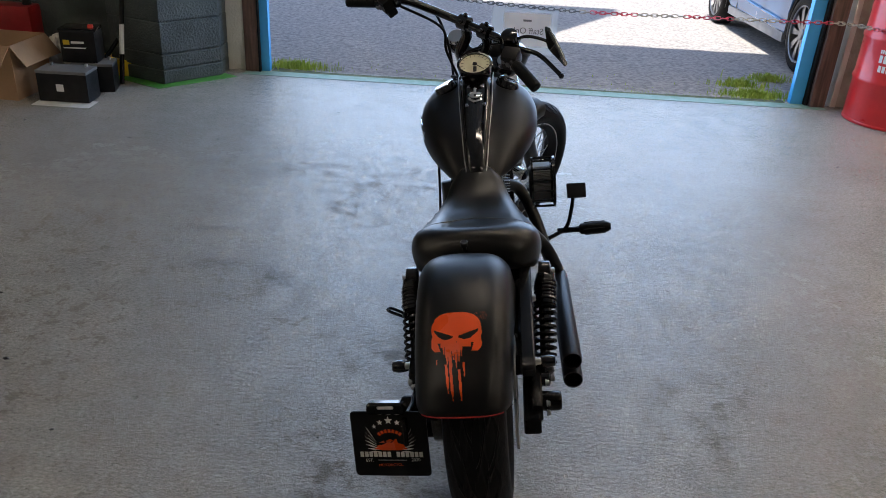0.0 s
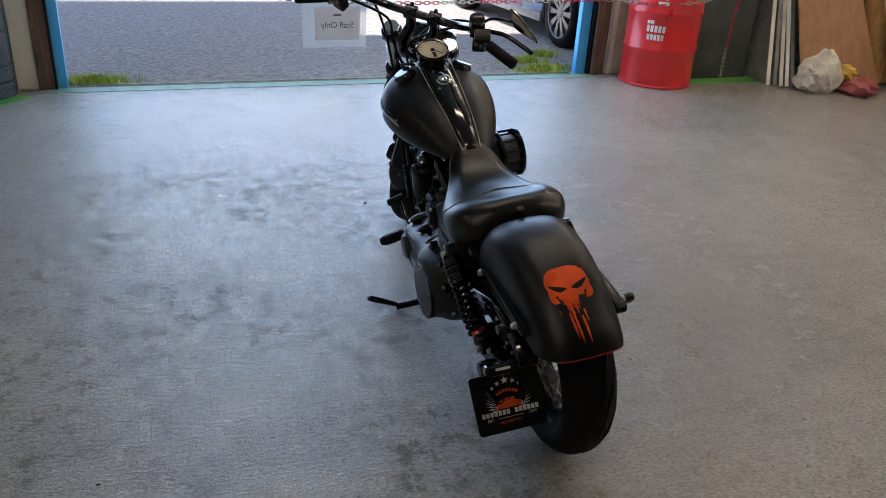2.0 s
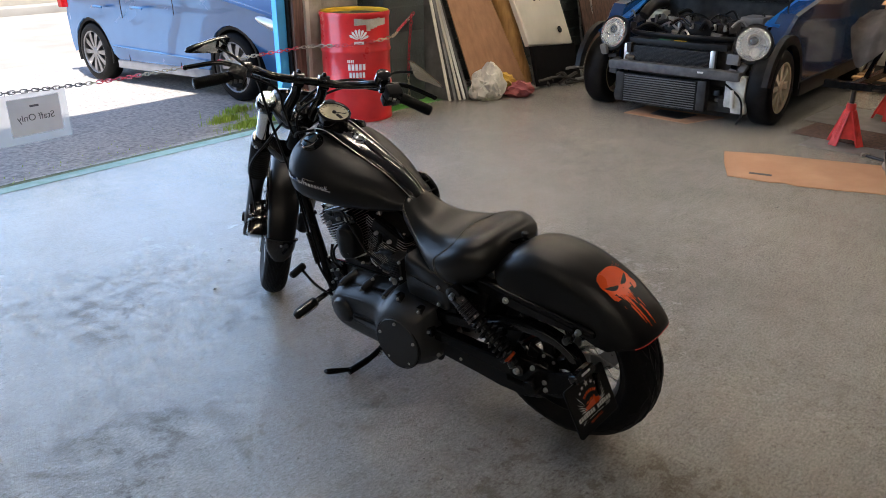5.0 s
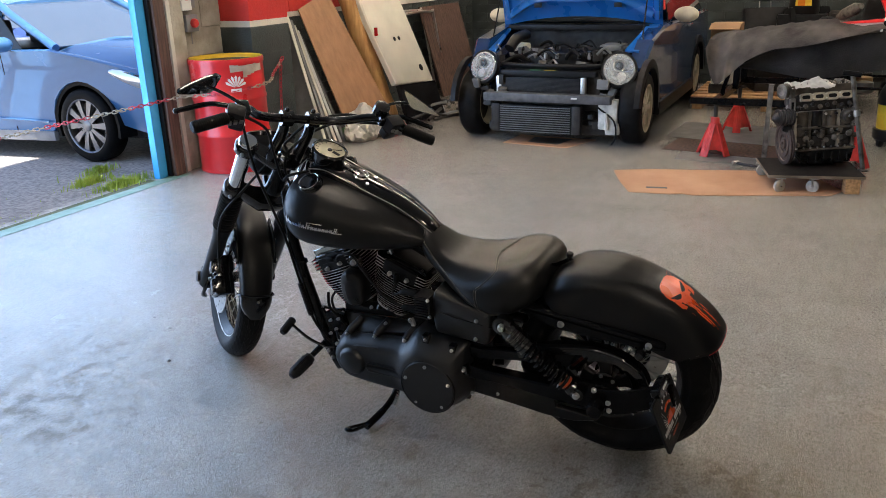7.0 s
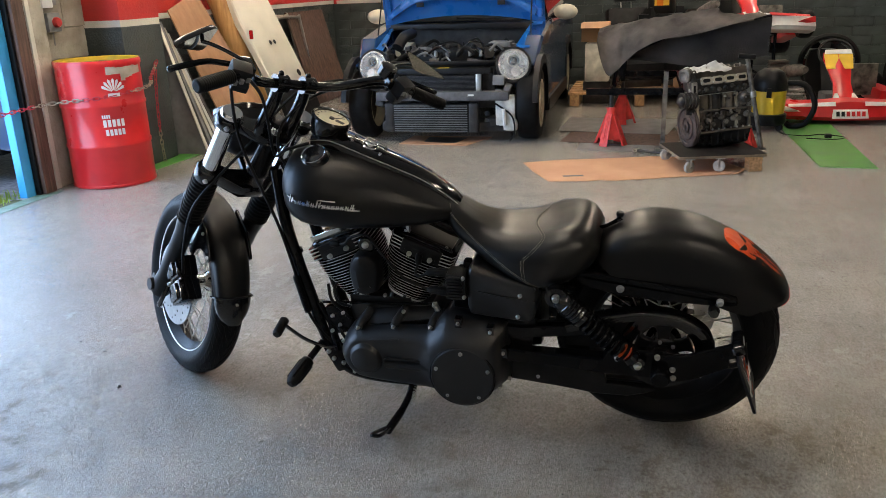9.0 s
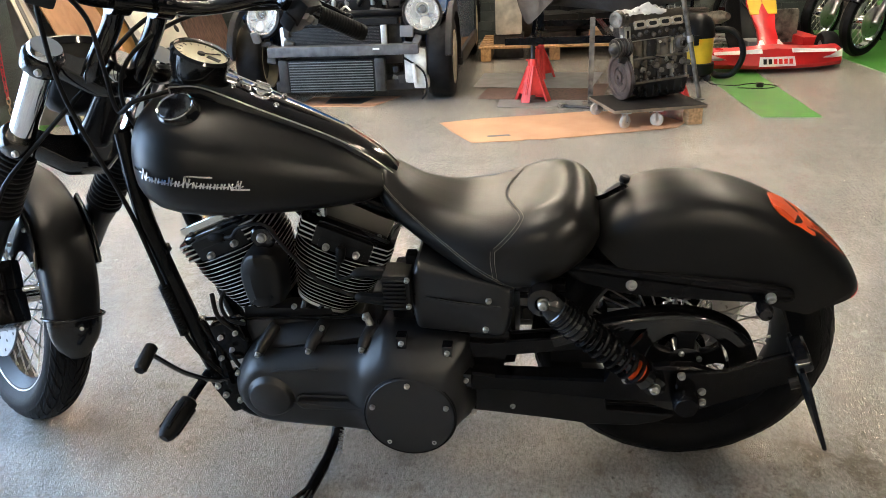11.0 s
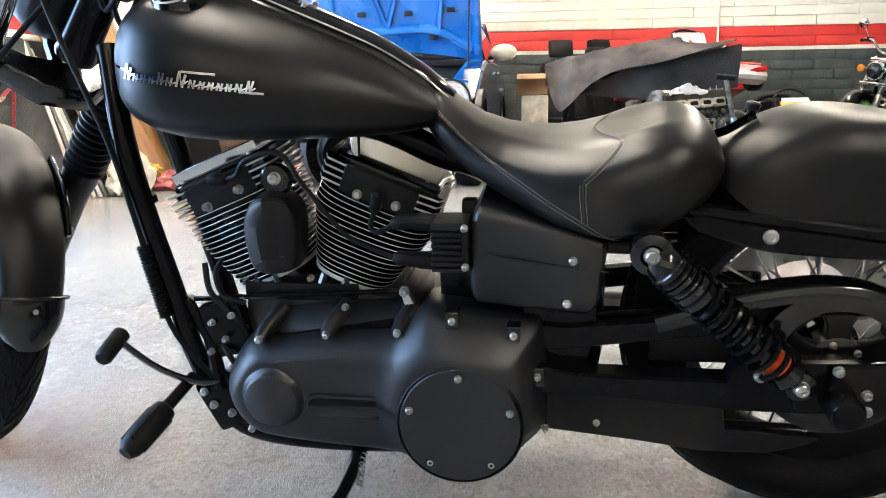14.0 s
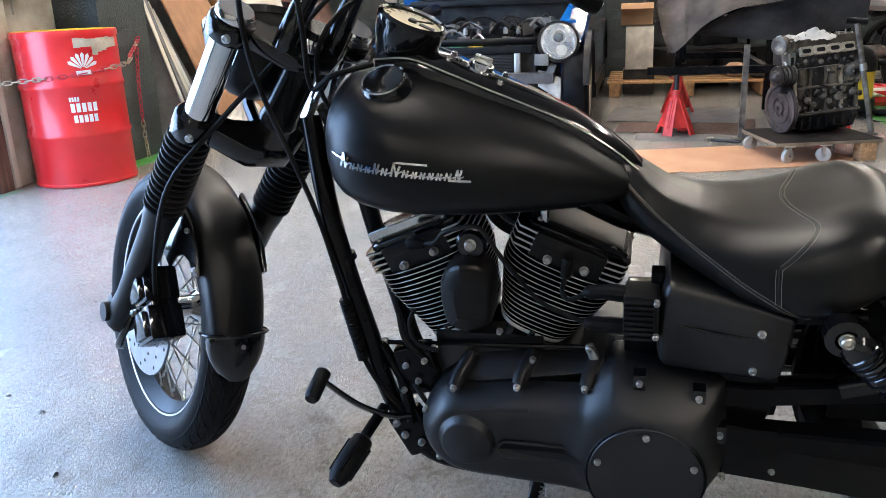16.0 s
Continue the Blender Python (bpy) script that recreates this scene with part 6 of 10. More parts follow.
for i in range(13):
    f = i / 12
    a = radians(136.5 + 17 * f)
    h = 0.060 * (1 - 0.55 * f ** 3)
    sec = spline([(-h * 1.02, 0.300 + 0.028 * f * f, 0), (-h, 0.322, 0), (-h * 0.72, 0.338, 0), (0, 0.344, 0), (h * 0.72, 0.338, 0), (h, 0.322, 0), (h * 1.02, 0.300 + 0.028 * f * f, 0)], 3)
    skin_line = [Vector((p.y * math.cos(a), p.x, p.y * math.sin(a))) for p in sec]
    rings.append(skin_line + [Vector(((p.y - 0.003) * math.cos(a), p.x * 0.96, (p.y - 0.003) * math.sin(a))) for p in reversed(sec)])
loft(bm, rings)
flap = fpart("mudguard_flap", bm, GLOSS, fm, "glossy black tail flap with a rounded end", smooth=60)
bolt(flap, fp(0.346 * math.cos(radians(141)), 0.0, 0.346 * math.sin(radians(141))), fd(math.cos(radians(141)), 0, math.sin(radians(141))), 0.005, 0.005)
bm = B()
a = radians(137)
h = 0.063
tube(bm, spline([((rr + 0.003) * math.cos(a), y, (rr + 0.003) * math.sin(a)) for y, rr in ((-h * 1.04, 0.285), (-h * 1.04, 0.318), (-h * 0.74, 0.340), (0, 0.348), (h * 0.74, 0.340), (h * 1.04, 0.318), (h * 1.04, 0.285))], 4), 0.0032, 8)
fpart("mudguard_strap", bm, GLOSS, fm)

# front brake
bm = B()
ringed(bm, [(0.085, 0.066), (0.146, 0.066), (0.146, 0.071), (0.085, 0.071)], (0, 0, 0), (0, 1, 0), 60)
disc = fpart("brake_disc", bm, mat("brushed_disc_steel", (0.36, 0.36, 0.36), 0.38, metal=1.0, vary=0.1, scale=40), label="drilled steel front brake disc")
bm = B()
lathe(bm, [(0.040, 0.05), (0.055, 0.062), (0.088, 0.064), (0.088, 0.070), (0.05, 0.074), (0.03, 0.08), (0, 0.08)], (0, 0, 0), (0, 1, 0), 36)
fpart("disc_carrier", bm, bpy.data.materials["brushed_disc_steel"], disc)
for i in range(30):
    a = 2 * math.pi * i / 30
    rr = (0.098, 0.115, 0.132)[i % 3]
    bm = B()
    lathe(bm, [(0.0042, 0.0705), (0.0042, 0.0716), (0, 0.0716)], (rr * math.cos(a), 0, rr * math.sin(a)), (0, 1, 0), 8)
    fpart("disc_hole", bm, RUBBER, disc)
for i in range(5):
    a = 2 * math.pi * i / 5
    bolt(disc, fp(0.06 * math.cos(a), 0.071, 0.06 * math.sin(a)), fd(0, 1, 0), 0.008, 0.008)
bm = B()
CALTURN = pose(0, 0, 0, 0, 67, 0)
for k in (-1, 1):
    box(bm, Vector((-0.068, 0.088, 0.104)) + CALTURN.to_3x3() @ Vector((0, 0, 0.041 * k)), (0.088, 0.076, 0.076), 0.014, CALTURN)
    box(bm, Vector((-0.068, 0.124, 0.104)) + CALTURN.to_3x3() @ Vector((0, 0, 0.041 * k)), (0.060, 0.022, 0.058), 0.010, CALTURN)
box(bm, (-0.068, 0.085, 0.104), (0.074, 0.060, 0.10), 0.008, CALTURN)
cal = fpart("brake_caliper", bm, GLOSS, label="black front brake caliper")
for z in (-0.04, 0.075):
    bolt(cal, fp(-0.06, 0.125, z), fd(0, 1, 0), 0.009, 0.01)
bm = B()
tube(bm, spline([(-0.06, 0.13, 0.07), (-0.075, 0.142, 0.04), (-0.07, 0.142, -0.02), (-0.055, 0.13, -0.04)], 4), 0.008, 8)
fpart("caliper_bracket", bm, GLOSS, cal)


# small fittings between the down tube and the primary cover
for p, ax in (((1.085, 0.105, 0.345), (0.3, 1, 0.1)), ((1.062, 0.112, 0.318), (0, 1, 0)), ((1.092, 0.108, 0.292), (0.2, 1, 0)), ((1.048, 0.108, 0.36), (0, 1, 0.2)), ((1.03, 0.10, 0.385), (0, 1, 0.1)), ((0.906, 0.098, 0.428), (0, 1, 0.1)), ((0.846, 0.115, 0.385), (0, 1, 0.1))):
    bolt(bike, p, ax, 0.006, 0.010)
bm = B()
box(bm, (1.065, 0.085, 0.33), (0.075, 0.035, 0.10), 0.012, pose(0, 0, 0, 0, 14, 0))
part("engine_mount", bm, FRAMEBLK, bike, "black front engine mount")
for pts, r in (([(1.10, 0.075, 0.44), (1.085, 0.10, 0.40), (1.055, 0.105, 0.37), (1.03, 0.095, 0.33)], 0.0055), ([(1.06, 0.06, 0.46), (1.075, 0.09, 0.43), (1.06, 0.105, 0.395), (1.02, 0.11, 0.385)], 0.0045), ([(1.075, 0.10, 0.30), (1.055, 0.118, 0.285), (1.04, 0.115, 0.25), (1.05, 0.10, 0.21)], 0.005)):
    cable([Vector(p) for p in pts], r)
bm = B()
box(bm, (0.93, 0.06, 0.395), (0.20, 0.05, 0.035), 0.010)
part("tappet_block", bm, SATIN, bike, "black tappet block under the cylinders")
for x in (0.86, 0.90, 0.965, 1.0):
    bm = B()
    rod(bm, (x, 0.075, 0.395), (x + (0.012 if x > 0.93 else -0.012), 0.070, 0.425), 0.010, 10)
    part("pushrod_base", bm, GLOSS, bike)


def thing(name, m=None, label="", category="", group=""):
    return tagged(empty(name, m), label, category, group)


def solid(name, c, s, material, parent=None, bev=0.01, m=None, label="", smooth=35):
    bm = B()
    box(bm, c, s, bev, m)
    return part(name, bm, material, parent, label, smooth)


def rodp(name, a, b, r, material, parent, seg=10, label=""):
    bm = B()
    rod(bm, a, b, r, seg)
    return part(name, bm, material, parent, label)


def lathed(name, prof, origin, axis, material, parent, seg=24, label="", smooth=40):
    bm = B()
    lathe(bm, prof, origin, axis, seg)
    return part(name, bm, material, parent, label, smooth)


def panel(name, corners, t, material, parent=None, label="", bev=0.0):
    """A flat board between four corners, t thick."""
    P = [Vector(c) for c in corners]
    nn = (P[1] - P[0]).cross(P[3] - P[0]).normalized()
    bm = B()
    loft(bm, [[p for p in P], [p + nn * t for p in P]])
    return part(name, bm, material, parent, label, smooth=0)


# ---- block pillar left of the door ----
FOOT = [(-1.93, 5.69), (-1.63, 6.02), (-1.63, 6.258), (-2.36, 6.258), (-2.36, 5.875)]
bm = B()
slab(bm, inset_line([Vector(p) for p in FOOT], 0.012), lambda a, b, h: Vector((a, b, h)), [(0, 0), (0, H)])
pillar = structure(part("pillar_left", bm, DARKBLOCK, smooth=0), "dark slate painted block pillar beside the door", "pillar")
z = 0.002
for i, h in enumerate([0.10, 0.105, 0.215, 0.215, 0.215, 0.215, 0.215, 0.215, 0.215, 0.215]):
    bm = B()
    slab(bm, [Vector(p) for p in FOOT], lambda a, b, c: Vector((a, b, c)), [(0.006, z), (0, z + 0.006), (0, z + h - 0.014), (0.006, z + h - 0.008)])
    part("block", bm, DARKBLOCK, pillar)
    z += h

# ---- pilaster right of the drum, with paint bands ----
for nm, z0, z1, mt, lb in (("pilaster", 0, 1.08, DARKBLOCK, "dark grey painted block pilaster"), ("pilaster_line", 1.08, 1.13, WHITEBLOCK, "white paint line on the pilaster"), ("pilaster_band", 1.13, 1.37, REDBLOCK, "red painted band on the pilaster"), ("pilaster_top", 1.37, H, WHITEBLOCK, "cream painted upper pilaster")):
    p = wall(nm, (3.46, 5.92, z0), (3.98, WALL_Y + 0.018, z1), mt, lb)
    if nm == "pilaster":
        for i in range(5):
            solid("block", (3.72, 6.08, 0.108 + 0.216 * i), (0.528, 0.33, 0.206), DARKBLOCK, p, 0.006)
GREYBLOCK = mat("bare_grey_block", (0.17, 0.145, 0.10), 0.85, vary=0.2, scale=4, bump=0.6, bump_scale=60, rand=0.15, color2=(0.44, 0.41, 0.35))
g = wall("wall_bare", (2.992, WALL_Y - 0.004, 0.0), (3.458, WALL_Y + 0.018, H - 0.06), GREYBLOCK, "bare grey block wall beside the door")

# wall switches
sw = thing("isolator_switch", pose(3.07, WALL_Y - 0.008, 1.14), "grey electrical isolator switch with red rotary knob", "switch box")
solid("body", (0, -0.03, 0), (0.13, 0.06, 0.13), GREYPLASTIC, sw, 0.008)
lathed("knob", [(0.035, 0), (0.035, 0.02), (0.028, 0.03), (0, 0.03)], (0.01, -0.06, 0), (0, -1, 0), REDSTAND, sw, 20)
sw2 = thing("switch_box", pose(3.03, WALL_Y - 0.008, 1.335), "pale electrical switch box with red button on the wall", "switch box")
solid("body", (0, -0.03, 0), (0.11, 0.06, 0.19), WHITE, sw2, 0.008)
lathed("button", [(0.02, 0), (0.02, 0.015), (0, 0.018)], (0, -0.06, 0.0), (0, -1, 0), REDSTAND, sw2, 16)
solid("cover", (0.09, -0.02, 0.02), (0.05, 0.04, 0.2), GREYPLASTIC, sw2, 0.006)
cd = thing("conduit", pose(3.09, WALL_Y - 0.018, 0), "thin grey conduit on the wall", "conduit")
rodp("tube", (0, 0, 0.98), (0, 0, 1.07), 0.009, GREYPLASTIC, cd)

# ---- oil drum ----
drum = thing("oil_drum", pose(3.09, 5.90, 0), "red steel oil drum with yellow inner lip and white print", "oil drum")
DR = 0.286
prof = [(DR * 0.98, 0.0), (DR + 0.004, 0.004), (DR + 0.004, 0.018), (DR, 0.022)]
for z0 in (0.30, 0.58):
    prof += [(DR, z0 - 0.022), (DR + 0.007, z0 - 0.012), (DR + 0.007, z0 + 0.006), (DR, z0 + 0.016)]
prof += [(DR, 0.865), (DR - 0.004, 0.865), (DR - 0.004, 0.84), (0, 0.84)]
lathed("body", prof, (0, 0, 0), (0, 0, 1), REDPAINT, drum, 56)
bm = B()
ringed(bm, [(DR - 0.006, 0.845), (DR + 0.006, 0.845), (DR + 0.008, 0.872), (DR + 0.002, 0.885), (DR - 0.006, 0.88)], (0, 0, 0), (0, 0, 1), 56)
part("rim", bm, REDPAINT, drum, "red drum rim")
bm = B()
ringed(bm, [(DR - 0.016, 0.853), (DR - 0.0065, 0.853), (DR - 0.0065, 0.881), (DR - 0.003, 0.8865), (DR - 0.012, 0.878)], (0, 0, 0), (0, 0, 1), 56)
part("inner_lip", bm, YELLOW, drum, "worn yellow inner lip")
lathed("lid", [(DR - 0.006, 0.842), (DR - 0.01, 0.852), (0, 0.853)], (0, 0, 0), (0, 0, 1), OILY, drum, 40)


def on_drum(a, z, off=0.0015):
    return Vector(((DR + off) * math.cos(a), (DR + off) * math.sin(a), z))


def drum_print(name, a0, a1, z0, z1, material, slant=0.0, label=""):
    bm = B()
    n = max(2, int(abs(a1 - a0) * 14))
    lo = [bm.verts.new(on_drum(a0 + (a1 - a0) * i / n, z0)) for i in range(n + 1)]
    hi = [bm.verts.new(on_drum(a0 + (a1 - a0) * i / n + slant, z1)) for i in range(n + 1)]
    for i in range(n):
        bm.faces.new((lo[i], lo[i + 1], hi[i + 1], hi[i]))
    return part(name, bm, material, drum, label)


A0 = math.atan2(1.5 - 5.9, -1.6 - 3.09) + 0.05
for k in range(5):
    drum_print("print_bar", A0 - 0.25 + 0.105 * k, A0 - 0.25 + 0.105 * k + 0.075, 0.435, 0.485, WHITE)
for k in range(5):
    drum_print("print_bar", A0 - 0.22 + 0.095 * k, A0 - 0.22 + 0.095 * k + 0.07, 0.375, 0.418, WHITE)
for k in range(4):
    drum_print("print_bar", A0 - 0.26 + 0.05 * k, A0 - 0.26 + 0.05 * k + 0.035, 0.495, 0.52, WHITE)
# a white fan emblem of rounded petals, with red gaps between them
for i in range(7):
    t0, t1 = math.pi * (0.08 + 0.12 * i), math.pi * (0.08 + 0.12 * i + 0.085)
    bm = B()
    q = [on_drum(A0 + 0.10 + 0.05 * math.cos(t0), 0.672 + 0.012 * math.sin(t0)), on_drum(A0 + 0.10 + 0.27 * math.cos(t0), 0.672 + 0.080 * math.sin(t0)), on_drum(A0 + 0.10 + 0.31 * math.cos((t0 + t1) / 2), 0.672 + 0.094 * math.sin((t0 + t1) / 2)), on_drum(A0 + 0.10 + 0.27 * math.cos(t1), 0.672 + 0.080 * math.sin(t1)), on_drum(A0 + 0.10 + 0.05 * math.cos(t1), 0.672 + 0.012 * math.sin(t1))]
    bm.faces.new([bm.verts.new(p) for p in q])
    part("print_petal", bm, WHITE, drum)
drum_print("print_foot", A0 - 0.04, A0 + 0.24, 0.640, 0.664, WHITE)
RS = random.Random(8)
for i in range(9):
    a = A0 - 0.02 + 0.115 * i
    drum_print("torn_label", a, a + 0.12, 0.800 - 0.05 * RS.random() - 0.002 * i, 0.832 + 0.012 * RS.random(), PALEPIER)
drum_print("dark_smear", A0 - 0.05, A0 + 0.72, 0.846, 0.862, OILY)

# ---- chain barrier and its sign ----
chain = thing("chain_barrier", None, "red and white plastic chain hung across the doorway", "chain")
bm = B()
pts = [Vector((0.013 * math.cos(a) + math.copysign(0.012, math.cos(a)), 0.011 * math.sin(a), 0)) for a in (2 * math.pi * i / 14 for i in range(14))]
pts.append(pts[0])
tube(bm, pts, 0.0036, 6)
link0 = part("link", bm, CHAINRED, chain)
links = {}
for mt in (CHAINRED, CHAINWHITE, CHAINBLACK):
    me = link0.data.copy()
    me.materials.clear()
    me.materials.append(mt)
    links[mt.name] = me
path = spline([(-1.36, 6.28, 0.69), (-0.3, 6.3, 0.605), (0.42, 6.3, 0.566), (1.0, 6.3, 0.548), (1.7, 6.29, 0.56), (2.35, 6.17, 0.59), (2.72, 6.06, 0.615), (2.86, 5.73, 0.64), (3.16, 5.575, 0.68), (3.45, 5.72, 0.72), (3.76, 5.86, 0.785), (3.78, 5.885, 0.76), (3.745, 5.89, 0.5), (3.73, 5.89, 0.2), (3.725, 5.88, 0.02)], 40)
acc, step, k, last = 0.0, 0.037, 0, path[0]
first_used = False
for a, b in zip(path, path[1:]):
    acc += (b - a).length
    if acc >= step:
        acc -= step
        d = (b - a).normalized()
        q = d.to_track_quat("X", "Z").to_matrix().to_4x4()
        m = Matrix.Translation(b) @ q @ Matrix.Rotation(math.pi / 2 * (k % 2), 4, "X")
        run = (k // 9) % 2
        mt = CHAINRED if (run and b.x > 0.9) or (b.x > 3.7 and b.z > 0.25) else (CHAINWHITE if b.x > 0.9 else (CHAINBLACK if not run or b.x > 0.1 else CHAINRED))
        if not first_used:
            link0.matrix_basis, first_used = m, True
            link0.data = links[mt.name]
        else:
            o = new("link", links[mt.name])
            o.parent, o.matrix_basis = chain, m
        k += 1
sign = thing("hanging_sign", pose(0.53, 6.315, 0.385), "printed paper sign in a clear plastic sleeve hung on the chain", "sign")
bm = B()
slab(bm, rounded_rect(0.48, 0.325, 0.01), lambda a, b, h: Vector((a, h, b)), [(0, -0.001), (0, 0.001)])
part("sleeve", bm, PLASTICSLEEVE, sign, smooth=0)
bm = B()
slab(bm, rounded_rect(0.34, 0.24, 0.003), lambda a, b, h: Vector((a + 0.02, h, b + 0.01)), [(0, -0.0015), (0, -0.0012)])
part("paper", bm, PAPER, sign, smooth=0)
cu = bpy.data.curves.new("words", "FONT")
cu.body, cu.size, cu.align_x, cu.align_y = "Staff Only", 0.062, "CENTER", "CENTER"
cu.extrude = 0.0003
tmp = bpy.data.objects.new("words", cu)
scene.collection.objects.link(tmp)
me = bpy.data.meshes.new_from_object(tmp.evaluated_get(bpy.context.evaluated_depsgraph_get()))
bpy.data.objects.remove(tmp)
me.materials.clear()
me.materials.append(INK)
words = new("words", me)
words.parent = sign
words.matrix_basis = Matrix(((-1, 0, 0, 0.02), (0, 0, -1, -0.0024), (0, 1, 0, 0.0), (0, 0, 0, 1)))
solid("heading_bar", (0.02, -0.0022, 0.075), (0.06, 0.0008, 0.014), INK, sign, 0)
for dx in (-0.15, 0.18):
    rodp("tie", (dx, 0, 0.155), (dx, -0.01, 0.185), 0.0015, CHAINBLACK, sign, 6)

# ---- things left of the pillar ----
cb = thing("cardboard_box", pose(-2.92, 5.36, 0, 0, 0, -4), "open brown cardboard box on the floor", "box")
for nm, c, s in (("side", (0, -0.2, 0.17), (0.54, 0.006, 0.34)), ("side", (0, 0.2, 0.17), (0.54, 0.006, 0.34)), ("side", (0.267, 0, 0.17), (0.006, 0.394, 0.34)), ("side", (-0.267, 0, 0.17), (0.006, 0.394, 0.34)), ("base", (0, 0, 0.004), (0.53, 0.39, 0.006))):
    solid(nm, c, s, CARDBOX, cb, 0)
panel("flap", [(-0.27, -0.203, 0.34), (0.27, -0.203, 0.34), (0.27, -0.34, 0.23), (-0.27, -0.34, 0.23)], 0.005, CARDBOX, cb)
panel("flap", [(0.27, -0.2, 0.34), (0.27, 0.2, 0.34), (0.36, 0.2, 0.22), (0.36, -0.2, 0.22)], 0.005, CARDBOX, cb)


def battery(m, L, D, Hh, label):
    b = thing("car_battery", m, label, "battery", "old batteries")
    solid("case", (0, 0, Hh * 0.45), (L, D, Hh * 0.9), PLASTIC, b, 0.008)
    solid("lid", (0, 0, Hh * 0.93), (L * 1.01, D * 1.02, Hh * 0.1), GREYPLASTIC, b, 0.006)
    solid("sticker", (-L * 0.05, -D / 2 - 0.001, Hh * 0.45), (0.045, 0.002, 0.045), WHITE, b, 0)
    for x in (-L * 0.35, L * 0.35):
        lathed("terminal", [(0.011, 0), (0.010, 0.02), (0, 0.02)], (x, D * 0.25, Hh * 0.975), (0, 0, 1), STEEL, b, 12)
    return b


sheet_card = thing("card_sheet", pose(-2.37, 5.14, 0.0), "flat white card on the floor under a battery", "card")
solid("sheet", (0, 0, 0.003), (0.36, 0.14, 0.003), WHITE, sheet_card, 0)
battery(pose(-2.38, 5.24, 0.006, 0, 0, 1), 0.315, 0.175, 0.20, "black car battery with a white square label")
battery(pose(-2.32, 5.50, 0.0, 0, 0, 12), 0.26, 0.17, 0.19, "black car battery on the floor")
up = thing("battery_pack", pose(-2.38, 5.50, 0.19, 0, 0, 6), "upright black battery with yellow print and red cap", "battery")
solid("case", (0, 0, 0.1), (0.22, 0.16, 0.2), PLASTIC, up, 0.008)
solid("lid", (0, 0, 0.207), (0.225, 0.165, 0.02), GLOSS, up, 0.005)
solid("print_block", (-0.07, -0.081, 0.13), (0.04, 0.002, 0.03), YELLOW, up, 0)
solid("print_bar", (0.0, -0.081, 0.13), (0.08, 0.002, 0.014), WHITE, up, 0)
solid("print_bar", (-0.02, -0.081, 0.095), (0.14, 0.002, 0.007), WHITE, up, 0)
solid("cap", (0.075, -0.02, 0.226), (0.03, 0.03, 0.02), REDSTAND, up, 0.005)
pole = thing("marker_pole", pose(-2.21, 5.64, 0), "black and white banded pole leaning on the wall", "pole")
for i in range(9):
    rodp("band", (0.0, 0.055 * i, 0.19 * i + 0.002), (0.0, 0.055 * (i + 1), 0.19 * (i + 1)), 0.016, GLOSS if i % 2 == 0 else WHITE, pole, 12)
dg = thing("trolley_jack_handle", pose(0, 0, 0), "black steel bar leaning on the wall", "bar")
rodp("bar", (-2.42, 5.62, 0.012), (-2.1, 6.22, 0.62), 0.014, FRAMEBLK, dg)
bm = B()
made = bmesh.ops.create_icosphere(bm, subdivisions=4, radius=0.16)["verts"]
for v in made:
    v.co *= 1 + 0.35 * noise.noise(v.co * 14) + 0.2 * noise.noise(v.co * 31)
    v.co.z = max(v.co.z * 1.0, -0.15)
bg = part("plastic_bag", bm, BAG)
bg.matrix_basis = pose(-2.58, 5.72, 0.15)
tagged(bg, "crumpled clear plastic bag on the floor", "bag")
yt = thing("yellow_case", pose(-2.5, 5.9, 0), "yellow plastic tool case by the wall", "case")
solid("body", (0.1, 0, 0.06), (0.5, 0.16, 0.12), YELLOW, yt, 0.02)
solid("latch", (0.1, -0.083, 0.08), (0.05, 0.01, 0.03), PLASTIC, yt, 0.003)
rc = thing("red_canister", pose(-3.05, 5.92, 0), "dark red fuel canister against the wall", "canister")
solid("body", (0, 0, 0.22), (0.34, 0.17, 0.44), mat("dark_red_plastic", (0.25, 0.01, 0.012), 0.45), rc, 0.03)
rodp("handle", (-0.07, 0, 0.47), (0.07, 0, 0.47), 0.014, PLASTIC, rc)
lathed("spout", [(0.03, 0), (0.03, 0.05), (0, 0.05)], (0.12, 0, 0.44), (0, 0, 1), PLASTIC, rc)

# ---- boards, log and van door against the wall ----
for i, (x, mt) in enumerate(((4.02, WHITEPANEL), (4.075, GREYPLASTIC), (4.12, WHITEPANEL), (4.165, WHITE), (4.205, GREYPLASTIC))):
    sh = thing("wall_panel", None, "thin pale wall panel standing on edge against the wall", "panel", "standing panels")
    panel("sheet", [(x, 5.66 - 0.02 * i, 0), (x + 0.03, 5.655 - 0.02 * i, 0), (x + 0.21, 6.10, 1.13 - 0.05 * i), (x + 0.17, 6.10, 1.13 - 0.05 * i)], 0.009, mt, sh)
    panel("back_edge", [(x + 0.03, 5.66 - 0.02 * i, 0), (x + 0.03, 6.1, 0.0), (x + 0.21, 6.2, 1.1 - 0.05 * i), (x + 0.205, 6.10, 1.13 - 0.05 * i)], 0.006, GREYPLASTIC, sh)
pb = thing("plywood_board", None, "brown hardboard sheet leaning on the wall", "board")
panel("sheet", [(4.24, 5.50, 0.0), (5.0, 5.44, 0.0), (4.80, 6.05, 1.31), (4.32, 6.05, 1.17)], 0.012, PLY, pb)
lg = thing("timber_log", None, "round varnished timber post leaning on the wall", "post")
bm = B()
